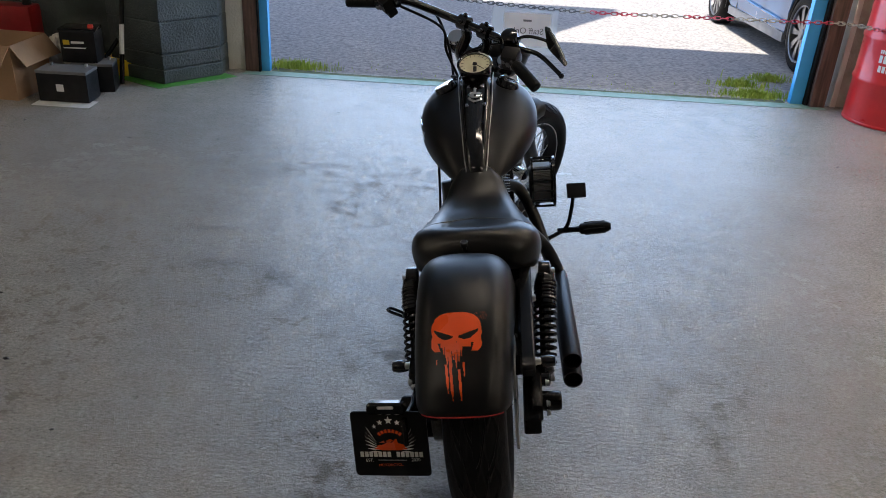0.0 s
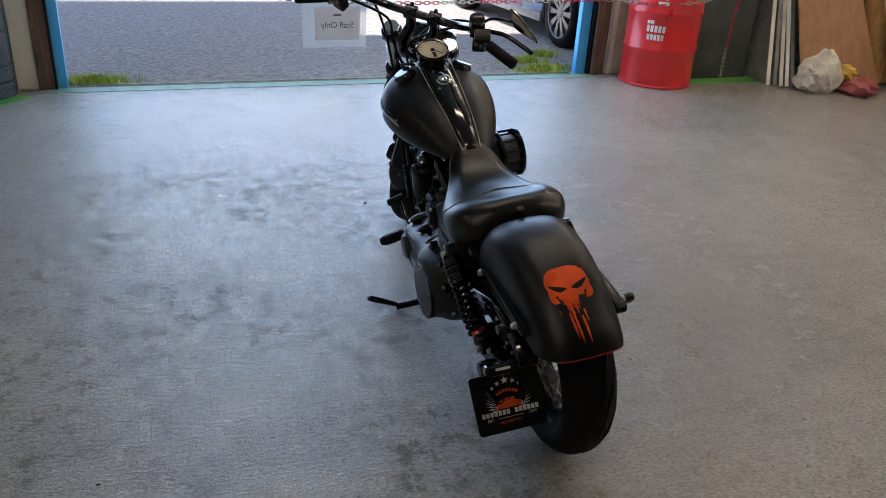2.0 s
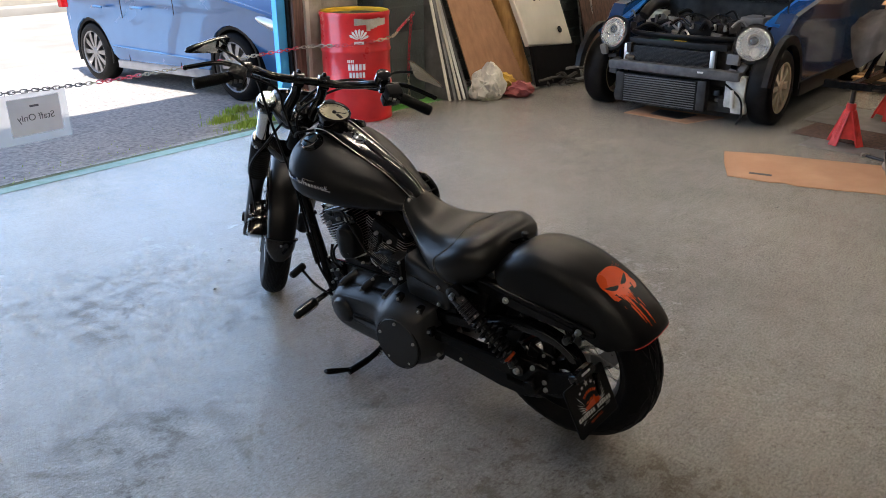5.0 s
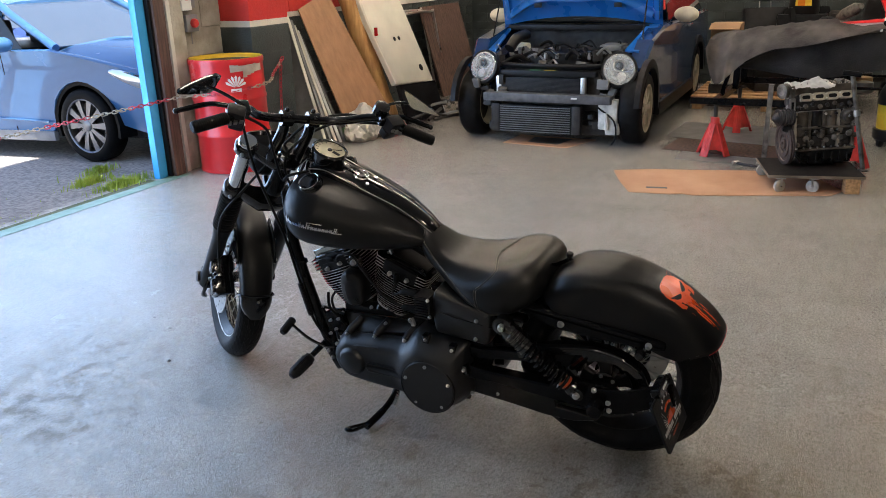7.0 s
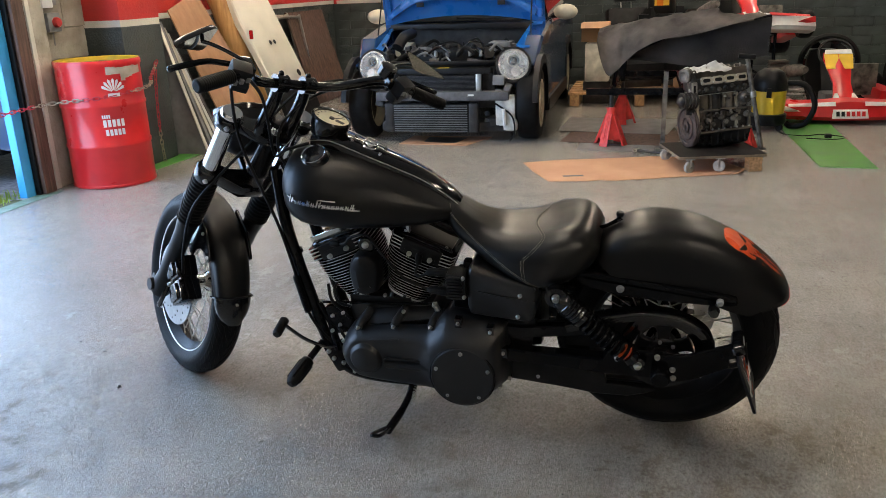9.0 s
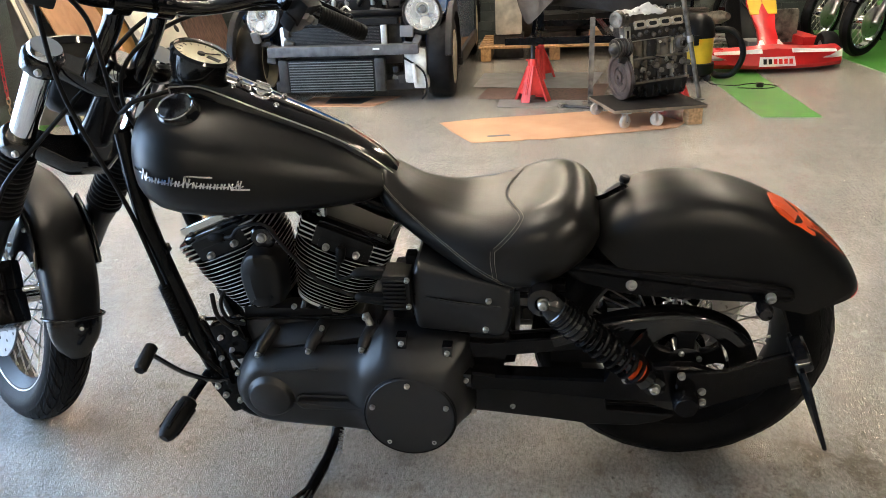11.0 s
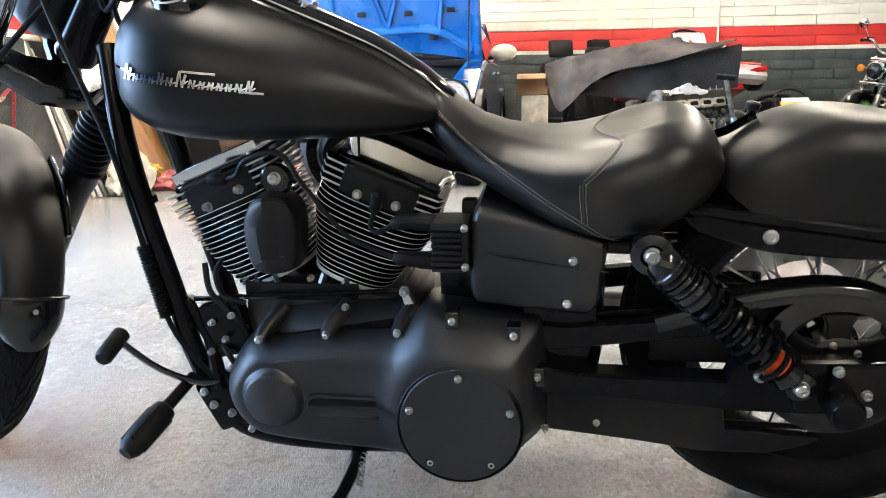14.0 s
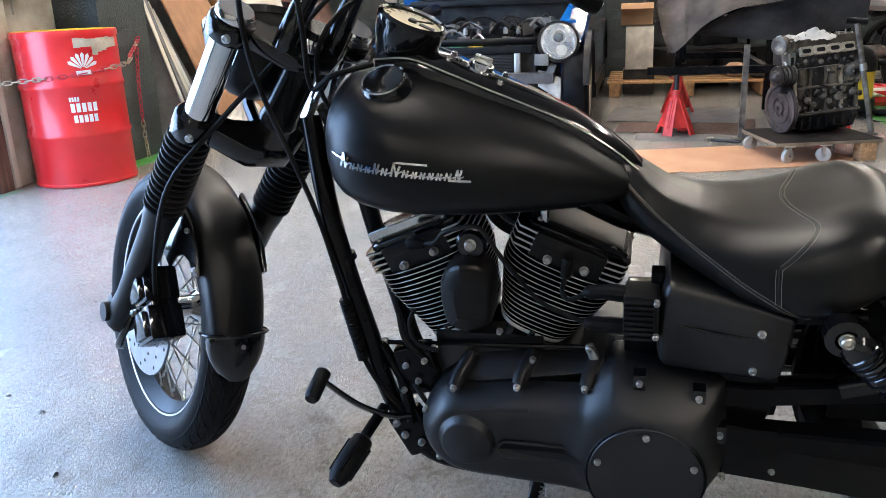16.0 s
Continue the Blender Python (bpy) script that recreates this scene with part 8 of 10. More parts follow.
for i in range(18):
    p = Vector((4.74 + rng.uniform(-0.03, 0.05), CY + rng.choice((-1, 1)) * rng.uniform(0.40, 0.66), rng.uniform(0.14, 0.55)))
    bm = B()
    box(bm, p, (rng.uniform(0.04, 0.09), rng.uniform(0.04, 0.1), rng.uniform(0.03, 0.09)), 0.01, pose(0, 0, 0, rng.uniform(-25, 25), rng.uniform(-25, 25), 0))
    part("bracket", bm, (OILY, GREYPLASTIC, PLASTIC, CASTALU)[i % 4], car)
mat_card = thing("cardboard_mat", None, "flat oily cardboard sheet under a car", "cardboard")
panel("sheet", [(4.60, 4.15, 0.0), (4.55, 3.55, 0.0), (4.95, 3.4, 0.0), (4.98, 4.12, 0.0)], 0.005, CARD, mat_card)
panel("oil_stain", [(4.68, 3.95, 0.0055), (4.64, 3.66, 0.0055), (4.9, 3.6, 0.0055), (4.9, 3.96, 0.0055)], 0.0006, OILY, mat_card)

# ---- engine block on a dolly ----
dolly = thing("wooden_dolly", pose(3.945, 1.61, 0, 0, 0, 14), "black topped plywood dolly on clear castors carrying an engine", "dolly")
DECKTOP = mat("greasy_black_film_ply", (0.012, 0.010, 0.009), 0.75, spec=0.2, vary=0.5, scale=9, bump=0.2, bump_scale=60)
deck = solid("deck", (0.0, 0.02, 0.112), (0.52, 0.60, 0.018), mat("pale_ply_edge", (0.17, 0.13, 0.09), 0.7, vary=0.35, scale=8), dolly, 0.002)
solid("deck_film", (0.0, 0.02, 0.1225), (0.516, 0.596, 0.003), DECKTOP, deck, 0.001)
CLEARWHEEL = mat("cloudy_castor_plastic", (0.50, 0.47, 0.42), 0.25, vary=0.2, scale=20)
for x, y, turn in ((-0.23, 0.24, 0.5), (-0.20, -0.24, 1.9), (0.22, 0.28, 0.2), (0.22, -0.24, 1.0), (-0.22, 0.03, 2.6)):
    cst = solid("castor_plate", (x, y, 0.099), (0.06, 0.06, 0.008), STEEL, dolly, 0.002)
    d = Vector((math.cos(turn), math.sin(turn), 0))
    lathed("castor_wheel", [(0.012, -0.013), (0.030, -0.014), (0.041, -0.010), (0.043, 0), (0.041, 0.010), (0.030, 0.014), (0.012, 0.013)], (x, y, 0.043), d, CLEARWHEEL, cst, 20)
    lathed("castor_hub", [(0.013, -0.017), (0.013, 0.017), (0, 0.018)], (x, y, 0.043), d, STEEL, cst, 12)
    for k in (-1, 1):
        rodp("castor_fork", Vector((x, y, 0.04)) + d * 0.02 * k, Vector((x, y, 0.096)) + d * 0.016 * k, 0.006, STEEL, cst, 8)
solid("timber_block", (-0.21, -0.21, 0.051), (0.085, 0.09, 0.102), PALLETWOOD, dolly, 0.004)

GRIMEALU = mat("brown_grimed_aluminium", (0.030, 0.025, 0.020), 0.55, metal=0.3, vary=0.45, scale=11, bump=0.5, bump_scale=90, color2=(0.19, 0.160, 0.125))
RUSTIRON = mat("rusty_cast_iron", (0.062, 0.046, 0.040), 0.6, metal=0.35, vary=0.4, scale=16, bump=0.4, color2=(0.13, 0.098, 0.086))
PORTALU = mat("gasket_faced_aluminium", (0.40, 0.36, 0.28), 0.45, metal=0.4, vary=0.2, scale=18, bump=0.2)
eng = thing("engine_block", pose(4.05, 1.585, 0.142, -4, 0, 19), "dirty alloy four cylinder car engine standing on a dolly", "engine")
SUMPBLK = mat("black_oily_sump", (0.010, 0.010, 0.010), 0.28, vary=0.4, scale=14, bump=0.2)
bm = B()
loft(bm, [[Vector((sx * w, sy * l + off, z)) for sx, sy in ((-1, -1), (1, -1), (1, 1), (-1, 1))] for z, w, l, off in ((0.0, 0.085, 0.12, -0.04), (0.012, 0.10, 0.15, -0.035), (0.09, 0.118, 0.185, -0.01), (0.105, 0.125, 0.192, -0.005))])
sump = part("sump", bm, SUMPBLK, eng, "black oily sump", smooth=30)
for i in range(7):
    solid("sump_fin", (-0.113, -0.16 + 0.05 * i, 0.055), (0.012, 0.008, 0.07), SUMPBLK, sump, 0.002)
solid("bedplate", (0, -0.005, 0.113), (0.262, 0.40, 0.016), GRIMEALU, eng, 0.004)
for i in range(9):
    bolt(eng, (-0.128, -0.18 + 0.044 * i, 0.124), (-0.3, 0, 1), 0.007, 0.010)
# crankcase with four cylinder bulges and webs between them
solid("block", (0.015, -0.005, 0.245), (0.20, 0.375, 0.25), GRIMEALU, eng, 0.015)
for i in range(4):
    y = 0.135 - 0.092 * i
    bm = B()
    lathe(bm, [(0.036, 0.20), (0.045, 0.215), (0.045, 0.355), (0.038, 0.37), (0, 0.37)], (-0.068, y, 0), (0, 0, 1), 18)
    part("cylinder_bulge", bm, OILY if i % 2 else GRIMEALU, eng)
    solid("crank_bay", (-0.088, y, 0.165), (0.05, 0.062, 0.075), OILY, eng, 0.012)
    bm = B()
    lathe(bm, [(0.016, 0), (0.020, 0.006), (0.020, 0.022), (0.012, 0.026), (0, 0.026)], (-0.108, y - 0.02, 0.19 + 0.02 * (i % 2)), (-1, 0, 0), 14)
    part("core_plug", bm, CASTALU, eng)
for i in range(5):
    y = 0.181 - 0.092 * i
    bm = B()
    loft(bm, [[Vector((-0.075, y - 0.012, z)), Vector((-x, y - 0.009, z)), Vector((-x, y + 0.009, z)), Vector((-0.075, y + 0.012, z))] for z, x in ((0.122, 0.124), (0.20, 0.116), (0.30, 0.108), (0.368, 0.118))])
    part("web", bm, (PORTALU, GRIMEALU, GRIMEALU)[i % 3], eng, smooth=0)
    lathed("web_boss", [(0.017, 0), (0.017, 0.012), (0.009, 0.013), (0, 0.006)], (-0.117, y - 0.012, 0.15 + 0.012 * i), (-1, 0, 0), CASTALU, eng, 14)
rodp("oil_rail", (-0.112, 0.17, 0.262), (-0.112, -0.17, 0.255), 0.009, GRIMEALU, eng)
rodp("knock_sensor_lead", (-0.118, 0.04, 0.27), (-0.125, -0.10, 0.225), 0.004, RUBBER, eng, 6)
# bracket with a thermostat housing at the far end from the pulley
lathed("thermostat_housing", [(0.050, 0), (0.052, 0.012), (0.040, 0.018), (0.034, 0.045), (0.020, 0.048), (0.018, 0.020), (0, 0.020)], (-0.105, -0.145, 0.325), (-1, -0.25, 0.05), CASTALU, eng, 22, "grey alloy housing")
solid("housing_arm", (-0.115, -0.185, 0.325), (0.035, 0.03, 0.13), STEEL, eng, 0.010)
# head, inlet face and open cam carrier
solid("cylinder_head", (0.02, -0.005, 0.415), (0.235, 0.395, 0.09), OILY, eng, 0.012, pose(0, 0, 0, 0, -8, 0))
solid("head_gasket", (0.01, -0.005, 0.372), (0.225, 0.388, 0.004), STEEL, eng, 0)
for i in range(8):
    bm = B()
    lathe(bm, [(0.013, 0), (0.015, 0.02), (0.009, 0.028), (0, 0.028)], (-0.092, 0.165 - 0.046 * i, 0.405 + 0.008 * (i % 3)), (-1, 0, -0.3), 12)
    part("head_lug", bm, (OILY, GRIMEALU)[i % 2], eng)
FACE_AT = pose(-0.108, -0.005, 0.468, 0, 18, 0)
bm = B()
ol_face = []
for i in range(4):
    y = 0.126 - 0.084 * i
    ol_face += [(y + 0.036, -0.020), (y + 0.030, -0.026), (y - 0.030, -0.026), (y - 0.036, -0.020)]
upper = [(y, -z) for y, z in reversed(ol_face)]
slab(bm, ol_face + upper, lambda a, b, h: FACE_AT @ Vector((-h, a, b)), [(0, -0.014), (0, 0.008), (0.002, 0.010)])
face = part("inlet_face", bm, PORTALU, eng, "pale machined inlet face with four ports", smooth=30)
for i in range(4):
    y = 0.126 - 0.084 * i
    bm = B()
    ring = [(y + 0.014 * (1 if math.cos(a) > 0 else -1) + 0.012 * math.cos(a), 0.0125 * math.sin(a)) for a in [math.pi * 2 * (k + 0.5) / 20 for k in range(20)]]
    slab(bm, ring, lambda a, b, h: FACE_AT @ Vector((-h, a, b)), [(0, 0.0102), (0, 0.0112), (0.003, 0.0114)])
    part("inlet_port", bm, RUBBER, face, "dark oval port")
    for k in (-1, 1):
        bolt(face, FACE_AT @ Vector((-0.010, y + 0.040, 0.014 * k)), FACE_AT.to_3x3() @ Vector((-1, 0, 0)), 0.005, 0.008)
for k in (-1, 1):
    solid("cam_carrier_wall", (0.035 + 0.095 * k, -0.005, 0.497 - 0.012 * k), (0.014, 0.39, 0.055), GRIMEALU if k < 0 else OILY, eng, 0.004)
    rodp("camshaft", (0.03 + 0.045 * k, 0.20, 0.515), (0.03 + 0.045 * k, -0.20, 0.515), 0.011, STEEL, eng)
    for i in range(8):
        lathed("cam_lobe", [(0.022, -0.006), (0.024, 0), (0.022, 0.006)], (0.03 + 0.045 * k, 0.165 - 0.047 * i, 0.518 + 0.004 * ((i * 3) % 4 - 1.5)), (0, 1, 0), (CASTALU, OILY)[i % 2], eng, 14)
for i in range(5):
    solid("cam_cap", (0.03, 0.185 - 0.092 * i, 0.525), (0.15, 0.016, 0.03), GRIMEALU, eng, 0.006)
for i in range(10):
    rodp("cam_stud", (-0.06, 0.18 - 0.04 * i, 0.52), (-0.06, 0.18 - 0.04 * i, 0.545 + 0.008 * (i % 3)), 0.004, STEEL, eng, 8)
# timing end
bm = B()
slab(bm, [(-0.105, 0.36), (-0.035, 0.36), (-0.02, 0.46), (-0.045, 0.545), (-0.095, 0.545), (-0.115, 0.44)], lambda a, b, h: Vector((a, h, b)), [(0, 0.188), (0, 0.218), (0.006, 0.224)])
tmb = part("timing_bracket", bm, CASTALU, eng, "pale alloy bracket")
for z, r in ((0.40, 0.016), (0.475, 0.012), (0.52, 0.014)):
    lathed("bracket_boss", [(r, 0), (r + 0.003, 0.006), (r * 0.7, 0.010), (r * 0.5, 0.004), (0, 0.004)], (-0.07, 0.222, z), (-0.1, 1, 0), STEEL, tmb, 14)
solid("bracket_slot", (-0.117, 0.206, 0.42), (0.004, 0.016, 0.05), RUBBER, tmb, 0.002)
solid("bracket_plate", (-0.111, 0.206, 0.42), (0.010, 0.040, 0.095), STEEL, tmb, 0.012)
lathed("crank_pulley", [(0.02, -0.018), (0.136, -0.018), (0.147, -0.014), (0.140, -0.007), (0.147, 0), (0.140, 0.007), (0.147, 0.014), (0.138, 0.018), (0.122, 0.018), (0.118, 0.008), (0.094, 0.008), (0.090, 0.014), (0.062, 0.014), (0.058, 0.006), (0.038, 0.006), (0.036, 0.018), (0.014, 0.020), (0.012, 0.010), (0, 0.010)], (-0.03, 0.222, 0.150), (-0.10, 1, 0), RUSTIRON, eng, 44, "rusty grooved crank pulley")
for i in range(6):
    a = math.pi / 3 * i
    lathed("pulley_hole", [(0.009, 0), (0.009, 0.0024), (0, 0.0024)], (-0.0345 + 0.049 * math.cos(a), 0.2295 + 0.0049 * math.cos(a), 0.150 + 0.049 * math.sin(a)), (-0.10, 1, 0), OILY, eng, 10)
for k in range(9):
    lathed("alternator_rib", [(0.048 if k % 2 else 0.056, -0.006), (0.050 if k % 2 else 0.060, 0), (0.048 if k % 2 else 0.056, 0.006)], (-0.105, 0.205 + 0.011 * k, 0.345), (-0.15, 1, 0), (OILY, GREYPLASTIC)[k % 2], eng, 22)
lathed("alternator_nose", [(0.040, 0), (0.030, 0.02), (0.014, 0.035), (0, 0.036)], (-0.12, 0.30, 0.345), (-0.15, 1, 0), OILY, eng, 18)
solid("tensioner", (-0.10, 0.235, 0.265), (0.045, 0.055, 0.05), OILY, eng, 0.015, pose(0, 0, 0, 20, 10, 0))
solid("tensioner", (-0.085, 0.215, 0.305), (0.035, 0.055, 0.045), CASTALU, eng, 0.012, pose(0, 0, 0, -15, 10, 0))
lathed("water_pump", [(0.042, 0), (0.050, 0.006), (0.050, 0.020), (0.044, 0.026), (0.050, 0.032), (0.050, 0.048), (0.030, 0.052), (0.016, 0.044), (0, 0.044)], (-0.055, 0.225, 0.515), (-0.45, 0.9, 0), CASTALU, eng, 22, "grey alloy pump pulley")
rng = random.Random(3)
for i in range(34):
    p = Vector((-0.112 + rng.uniform(-0.012, 0.012), rng.uniform(-0.19, 0.19), rng.choice((0.14, 0.17, 0.23, 0.28, 0.34, 0.39)) + rng.uniform(-0.012, 0.012)))
    bm = B()
    if i % 2:
        box(bm, p, (rng.uniform(0.012, 0.03), rng.uniform(0.012, 0.035), rng.uniform(0.012, 0.035)), 0.004, pose(0, 0, 0, rng.uniform(-30, 30), rng.uniform(-20, 20), 0))
    else:
        lathe(bm, [(rng.uniform(0.006, 0.013), 0), (0.008, 0.016), (0, 0.017)], p, (-1, rng.uniform(-0.3, 0.3), 0.1), 10)
    part("casting_lug", bm, (GRIMEALU, OILY, OILY, CASTALU, OILY, STEEL, OILY)[i % 7], eng)
# a torn paper rag draped over the open cams
bm = B()
N1, N2 = 22, 16
rag = []
for i in range(N1 + 1):
    row = []
    for j in range(N2 + 1):
        a, b = i / N1 * 2 - 1, j / N2 * 2 - 1
        r = 1 + 0.25 * noise.noise(Vector((a * 2.1, b * 2.3, 5)))
        hgt = 0.050 * math.exp(-((a + 0.35) ** 2 + b * b) * 3.0) + 0.030 * abs(noise.noise(Vector((a * 2.6, b * 2.8, 1)))) + 0.012 * noise.noise(Vector((a * 7, b * 7, 3)))
        row.append(bm.verts.new((b * 0.075 * r, a * 0.135 * r, hgt - 0.03 * max(0, -b - 0.6))))
    rag.append(row)
for i in range(N1):
    for j in range(N2):
        bm.faces.new((rag[i][j], rag[i + 1][j], rag[i + 1][j + 1], rag[i][j + 1]))
bmesh.ops.solidify(bm, geom=bm.faces[:], thickness=0.004)
rg = part("white_rag", bm, WHITE, smooth=60)
rg.matrix_basis = pose(3.98, 1.69, 0.668, 0, 0, 19)
tagged(rg, "crumpled white paper rag lying on an engine", "rag")

# steel posts beside the dolly
cr = thing("support_post", pose(3.93, 1.295, 0.124), "leaning steel handle post with a black grip on a dolly", "post")
rodp("post", (0, 0, 0), (0.02, 0.135, 0.62), 0.015, CASTALU, cr)
rodp("grip", (0.02, 0.195, 0.640), (0.02, 0.085, 0.628), 0.018, RUBBER, cr)
lathed("collar", [(0.021, -0.02), (0.022, 0), (0.021, 0.02)], (0.012, 0.082, 0.38), (0.03, 0.21, 1), STEEL, cr, 14)
lathed("foot", [(0.035, 0), (0.034, 0.006), (0.018, 0.010)], (0, 0, 0), (0, 0, 1), OILY, cr, 16)
cr2 = thing("support_post", pose(4.40, 1.955, 0.0), "upright square steel post with a flat foot", "post")
bm = B()
tube(bm, [(0, 0, 0.02), (0, -0.004, 0.612)], 0.024, 4)
part("post", bm, CASTALU, cr2, smooth=0)
solid("foot", (0, 0, 0.012), (0.10, 0.10, 0.024), STEEL, cr2, 0.004)
wr = thing("breaker_bar", None, "dark steel breaker bar lying on the floor", "tool")
rodp("bar", (4.38, 2.14, 0.012), (4.30, 1.96, 0.012), 0.010, OILY, wr)
rodp("head", (4.37, 2.17, 0.015), (4.40, 2.13, 0.015), 0.015, STEEL, wr)

# ---- jack stands ----
def jack_stand(m, label):
    j = thing("jack_stand", m, label, "jack stand", "jack stands")
    for i in range(4):
        a = math.pi / 4 + math.pi / 2 * i
        d = Vector((math.cos(a), math.sin(a), 0))
        t = Vector((-d.y, d.x, 0))
        bm = B()
        lo, hi = d * 0.135, d * 0.035 + Vector((0, 0, 0.25))
        loft(bm, [[lo - t * 0.035, lo + t * 0.035, lo + t * 0.03 - d * 0.02, lo - t * 0.03 - d * 0.02], [hi - t * 0.024, hi + t * 0.024, hi + t * 0.02 - d * 0.012, hi - t * 0.02 - d * 0.012]])
        part("leg", bm, REDSTAND, j, smooth=0)
    for i in range(4):
        a = math.pi / 2 * i
        d = Vector((math.cos(a), math.sin(a), 0))
        t = Vector((-d.y, d.x, 0))
        panel("web", [d * 0.085 - t * 0.08 + Vector((0, 0, 0.05)), d * 0.085 + t * 0.08 + Vector((0, 0, 0.05)), d * 0.028 + t * 0.022 + Vector((0, 0, 0.25)), d * 0.028 - t * 0.022 + Vector((0, 0, 0.25))], 0.004, REDSTAND, j)
    lathed("collar", [(0.032, 0.24), (0.036, 0.25), (0.034, 0.29), (0.026, 0.30)], (0, 0, 0), (0, 0, 1), REDSTAND, j, 18)
    rodp("ratchet_post", (0, 0, 0.1), (0, 0, 0.40), 0.017, OILY, j)
    solid("saddle", (0, 0, 0.405), (0.10, 0.05, 0.02), OILY, j, 0.005)
    rodp("latch", (0.03, 0, 0.27), (0.075, 0.02, 0.285), 0.006, REDSTAND, j)
    return j


jack_stand(pose(4.66, 2.36, 0.008, 0, 0, 20), "red steel jack stand holding a black frame")
jack_stand(pose(5.7, 2.30, 0.0, 0, 0, 50), "red steel jack stand under a black frame")
jack_stand(pose(4.62, 1.36, 0.0, 0, 0, 10), "red steel jack stand beside a vacuum cleaner")

cs = thing("cardboard_sheet", None, "large flattened brown cardboard sheet on the floor", "cardboard")
bm = B()
ol = [(3.90, 2.97), (3.62, 2.86), (3.33, 2.72), (3.36, 2.45), (3.40, 2.38), (3.385, 2.3), (3.46, 2.05), (3.52, 1.9), (3.55, 1.78), (3.66, 1.47), (3.80, 1.40), (3.98, 1.50), (4.15, 1.6), (4.2, 2.0), (4.10, 2.35), (4.02, 2.7)]
slab(bm, ol, lambda a, b, h: Vector((a, b, h)), [(0, 0.0015), (0, 0.006)])
part("sheet", bm, CARD, cs, smooth=0)
panel("hand_slot", [(3.46, 2.63, 0.0064), (3.50, 2.64, 0.0064), (3.53, 2.50, 0.0064), (3.49, 2.49, 0.0064)], 0.0004, OILY, cs)
for i, (c4, mt) in enumerate((([(4.42, 2.62), (4.38, 2.0), (4.85, 1.9), (4.95, 2.6)], GREYPLASTIC), ([(4.75, 2.78), (4.6, 1.85), (5.3, 1.75), (5.45, 2.7)], TIMBER), ([(5.25, 2.85), (5.1, 1.9), (5.9, 1.75), (6.0, 2.8)], GREYPLASTIC))):
    o = thing("floor_board", None, "flat grey board lying on the floor under a stand", "board", "boards on the floor")
    panel("sheet", [(x, y, 0.001 + 0.0035 * i) for x, y in c4], 0.003, mt, o)

# ---- black frame on stands with a felt sheet thrown over ----
fr = thing("steel_frame", None, "black welded steel frame carrying a felt sheet", "frame")
for a, b in (((4.62, 2.56, 0.44), (4.62, 1.75, 0.44)), ((4.62, 2.36, 0.44), (5.9, 2.3, 0.44)), ((4.66, 1.8, 0.44), (5.9, 1.8, 0.44)), ((5.32, 2.3, 0.44), (5.32, 2.3, 0.80)), ((5.32, 1.6, 0.0), (5.32, 1.6, 0.80)), ((5.9, 2.3, 0.44), (5.9, 2.3, 0.80)), ((5.32, 2.34, 0.80), (5.32, 1.5, 0.80)), ((5.9, 2.42, 0.72), (5.9, 1.4, 0.72)), ((5.9, 1.6, 0.80), (5.9, 1.6, 0.0)), ((5.9, 2.3, 0.44), (5.9, 1.7, 0.44))):
    bm = B()
    tube(bm, [a, b], 0.035, 4)
    part("rail", bm, FRAMEBLK, fr, smooth=0)
bm = B()
tube(bm, [(4.90, 2.36, 0.44), (5.30, 2.32, 0.74)], 0.02, 4)
part("gusset", bm, FRAMEBLK, fr, smooth=0)
# stiff carpet shell: a hem with a hanging corner, a broad top and a back edge
HEM = [(0.0, 2.50, 0.82), (0.06, 2.46, 0.66), (0.12, 2.40, 0.545), (0.17, 2.33, 0.59), (0.22, 2.265, 0.655), (0.30, 2.165, 0.745), (0.42, 2.0, 0.826), (0.57, 1.815, 0.855), (0.72, 1.635, 0.893), (0.84, 1.495, 0.935), (1.0, 1.25, 1.0)]
TOP = [(0.0, 2.50, 0.862), (0.14, 2.375, 0.930), (0.30, 2.20, 0.950), (0.42, 2.08, 0.962), (0.60, 1.80, 0.992), (0.74, 1.62, 1.015), (0.86, 1.48, 1.005), (1.0, 1.27, 1.02)]


def along(rows, s):
    return lerp_at([(r[0], r[1]) for r in rows], s), lerp_at([(r[0], r[2]) for r in rows], s)


bm = B()
NX, NY = 40, 80
grid = []
for i in range(NX + 1):
    a = i / NX                      # 0 at the hem, 1 at the back edge
    row = []
    for j in range(NY + 1):
        b = j / NY
        hy, hz = along(HEM, b)
        ty, tz = along(TOP, b)
        k = min(1, a / 0.6)
        rise = math.sin(k * math.pi / 2) ** 0.9
        y, z = hy + (ty - hy) * k, hz + (tz - hz) * rise
        x = 4.82 - 0.27 * b + (0.40 - 0.20 * b) * k ** 1.3 + max(0, a - 0.6) * 1.35
        z -= max(0, a - 0.6) ** 1.5 * 0.55
        soft = min(1, 4 * a)
        z += soft * (0.026 * noise.noise(Vector((x * 2.2, y * 3.0, 0.3))) + 0.020 * noise.noise(Vector((x * 5, y * 7, 2))) + 0.010 * noise.noise(Vector((x * 14, y * 16, 5))))
        z += 0.028 * max(0, 1 - abs(a - 0.34 - 0.30 * b) / 0.05) * (1 if 0.2 < b < 0.8 else 0.3)      # a tuck across the top
        x -= 0.030 * max(0, 1 - abs(b - 0.17 - 0.05 * a) / 0.03) * (1 - k)                              # crease above the hanging corner
        x += 0.035 * noise.noise(Vector((b * 6, a * 2, 4.0))) * (1 - 0.5 * k)
        row.append(bm.verts.new((x, y, z)))
    grid.append(row)
for i in range(NX):
    for j in range(NY):
        bm.faces.new((grid[i][j], grid[i][j + 1], grid[i + 1][j + 1], grid[i + 1][j]))
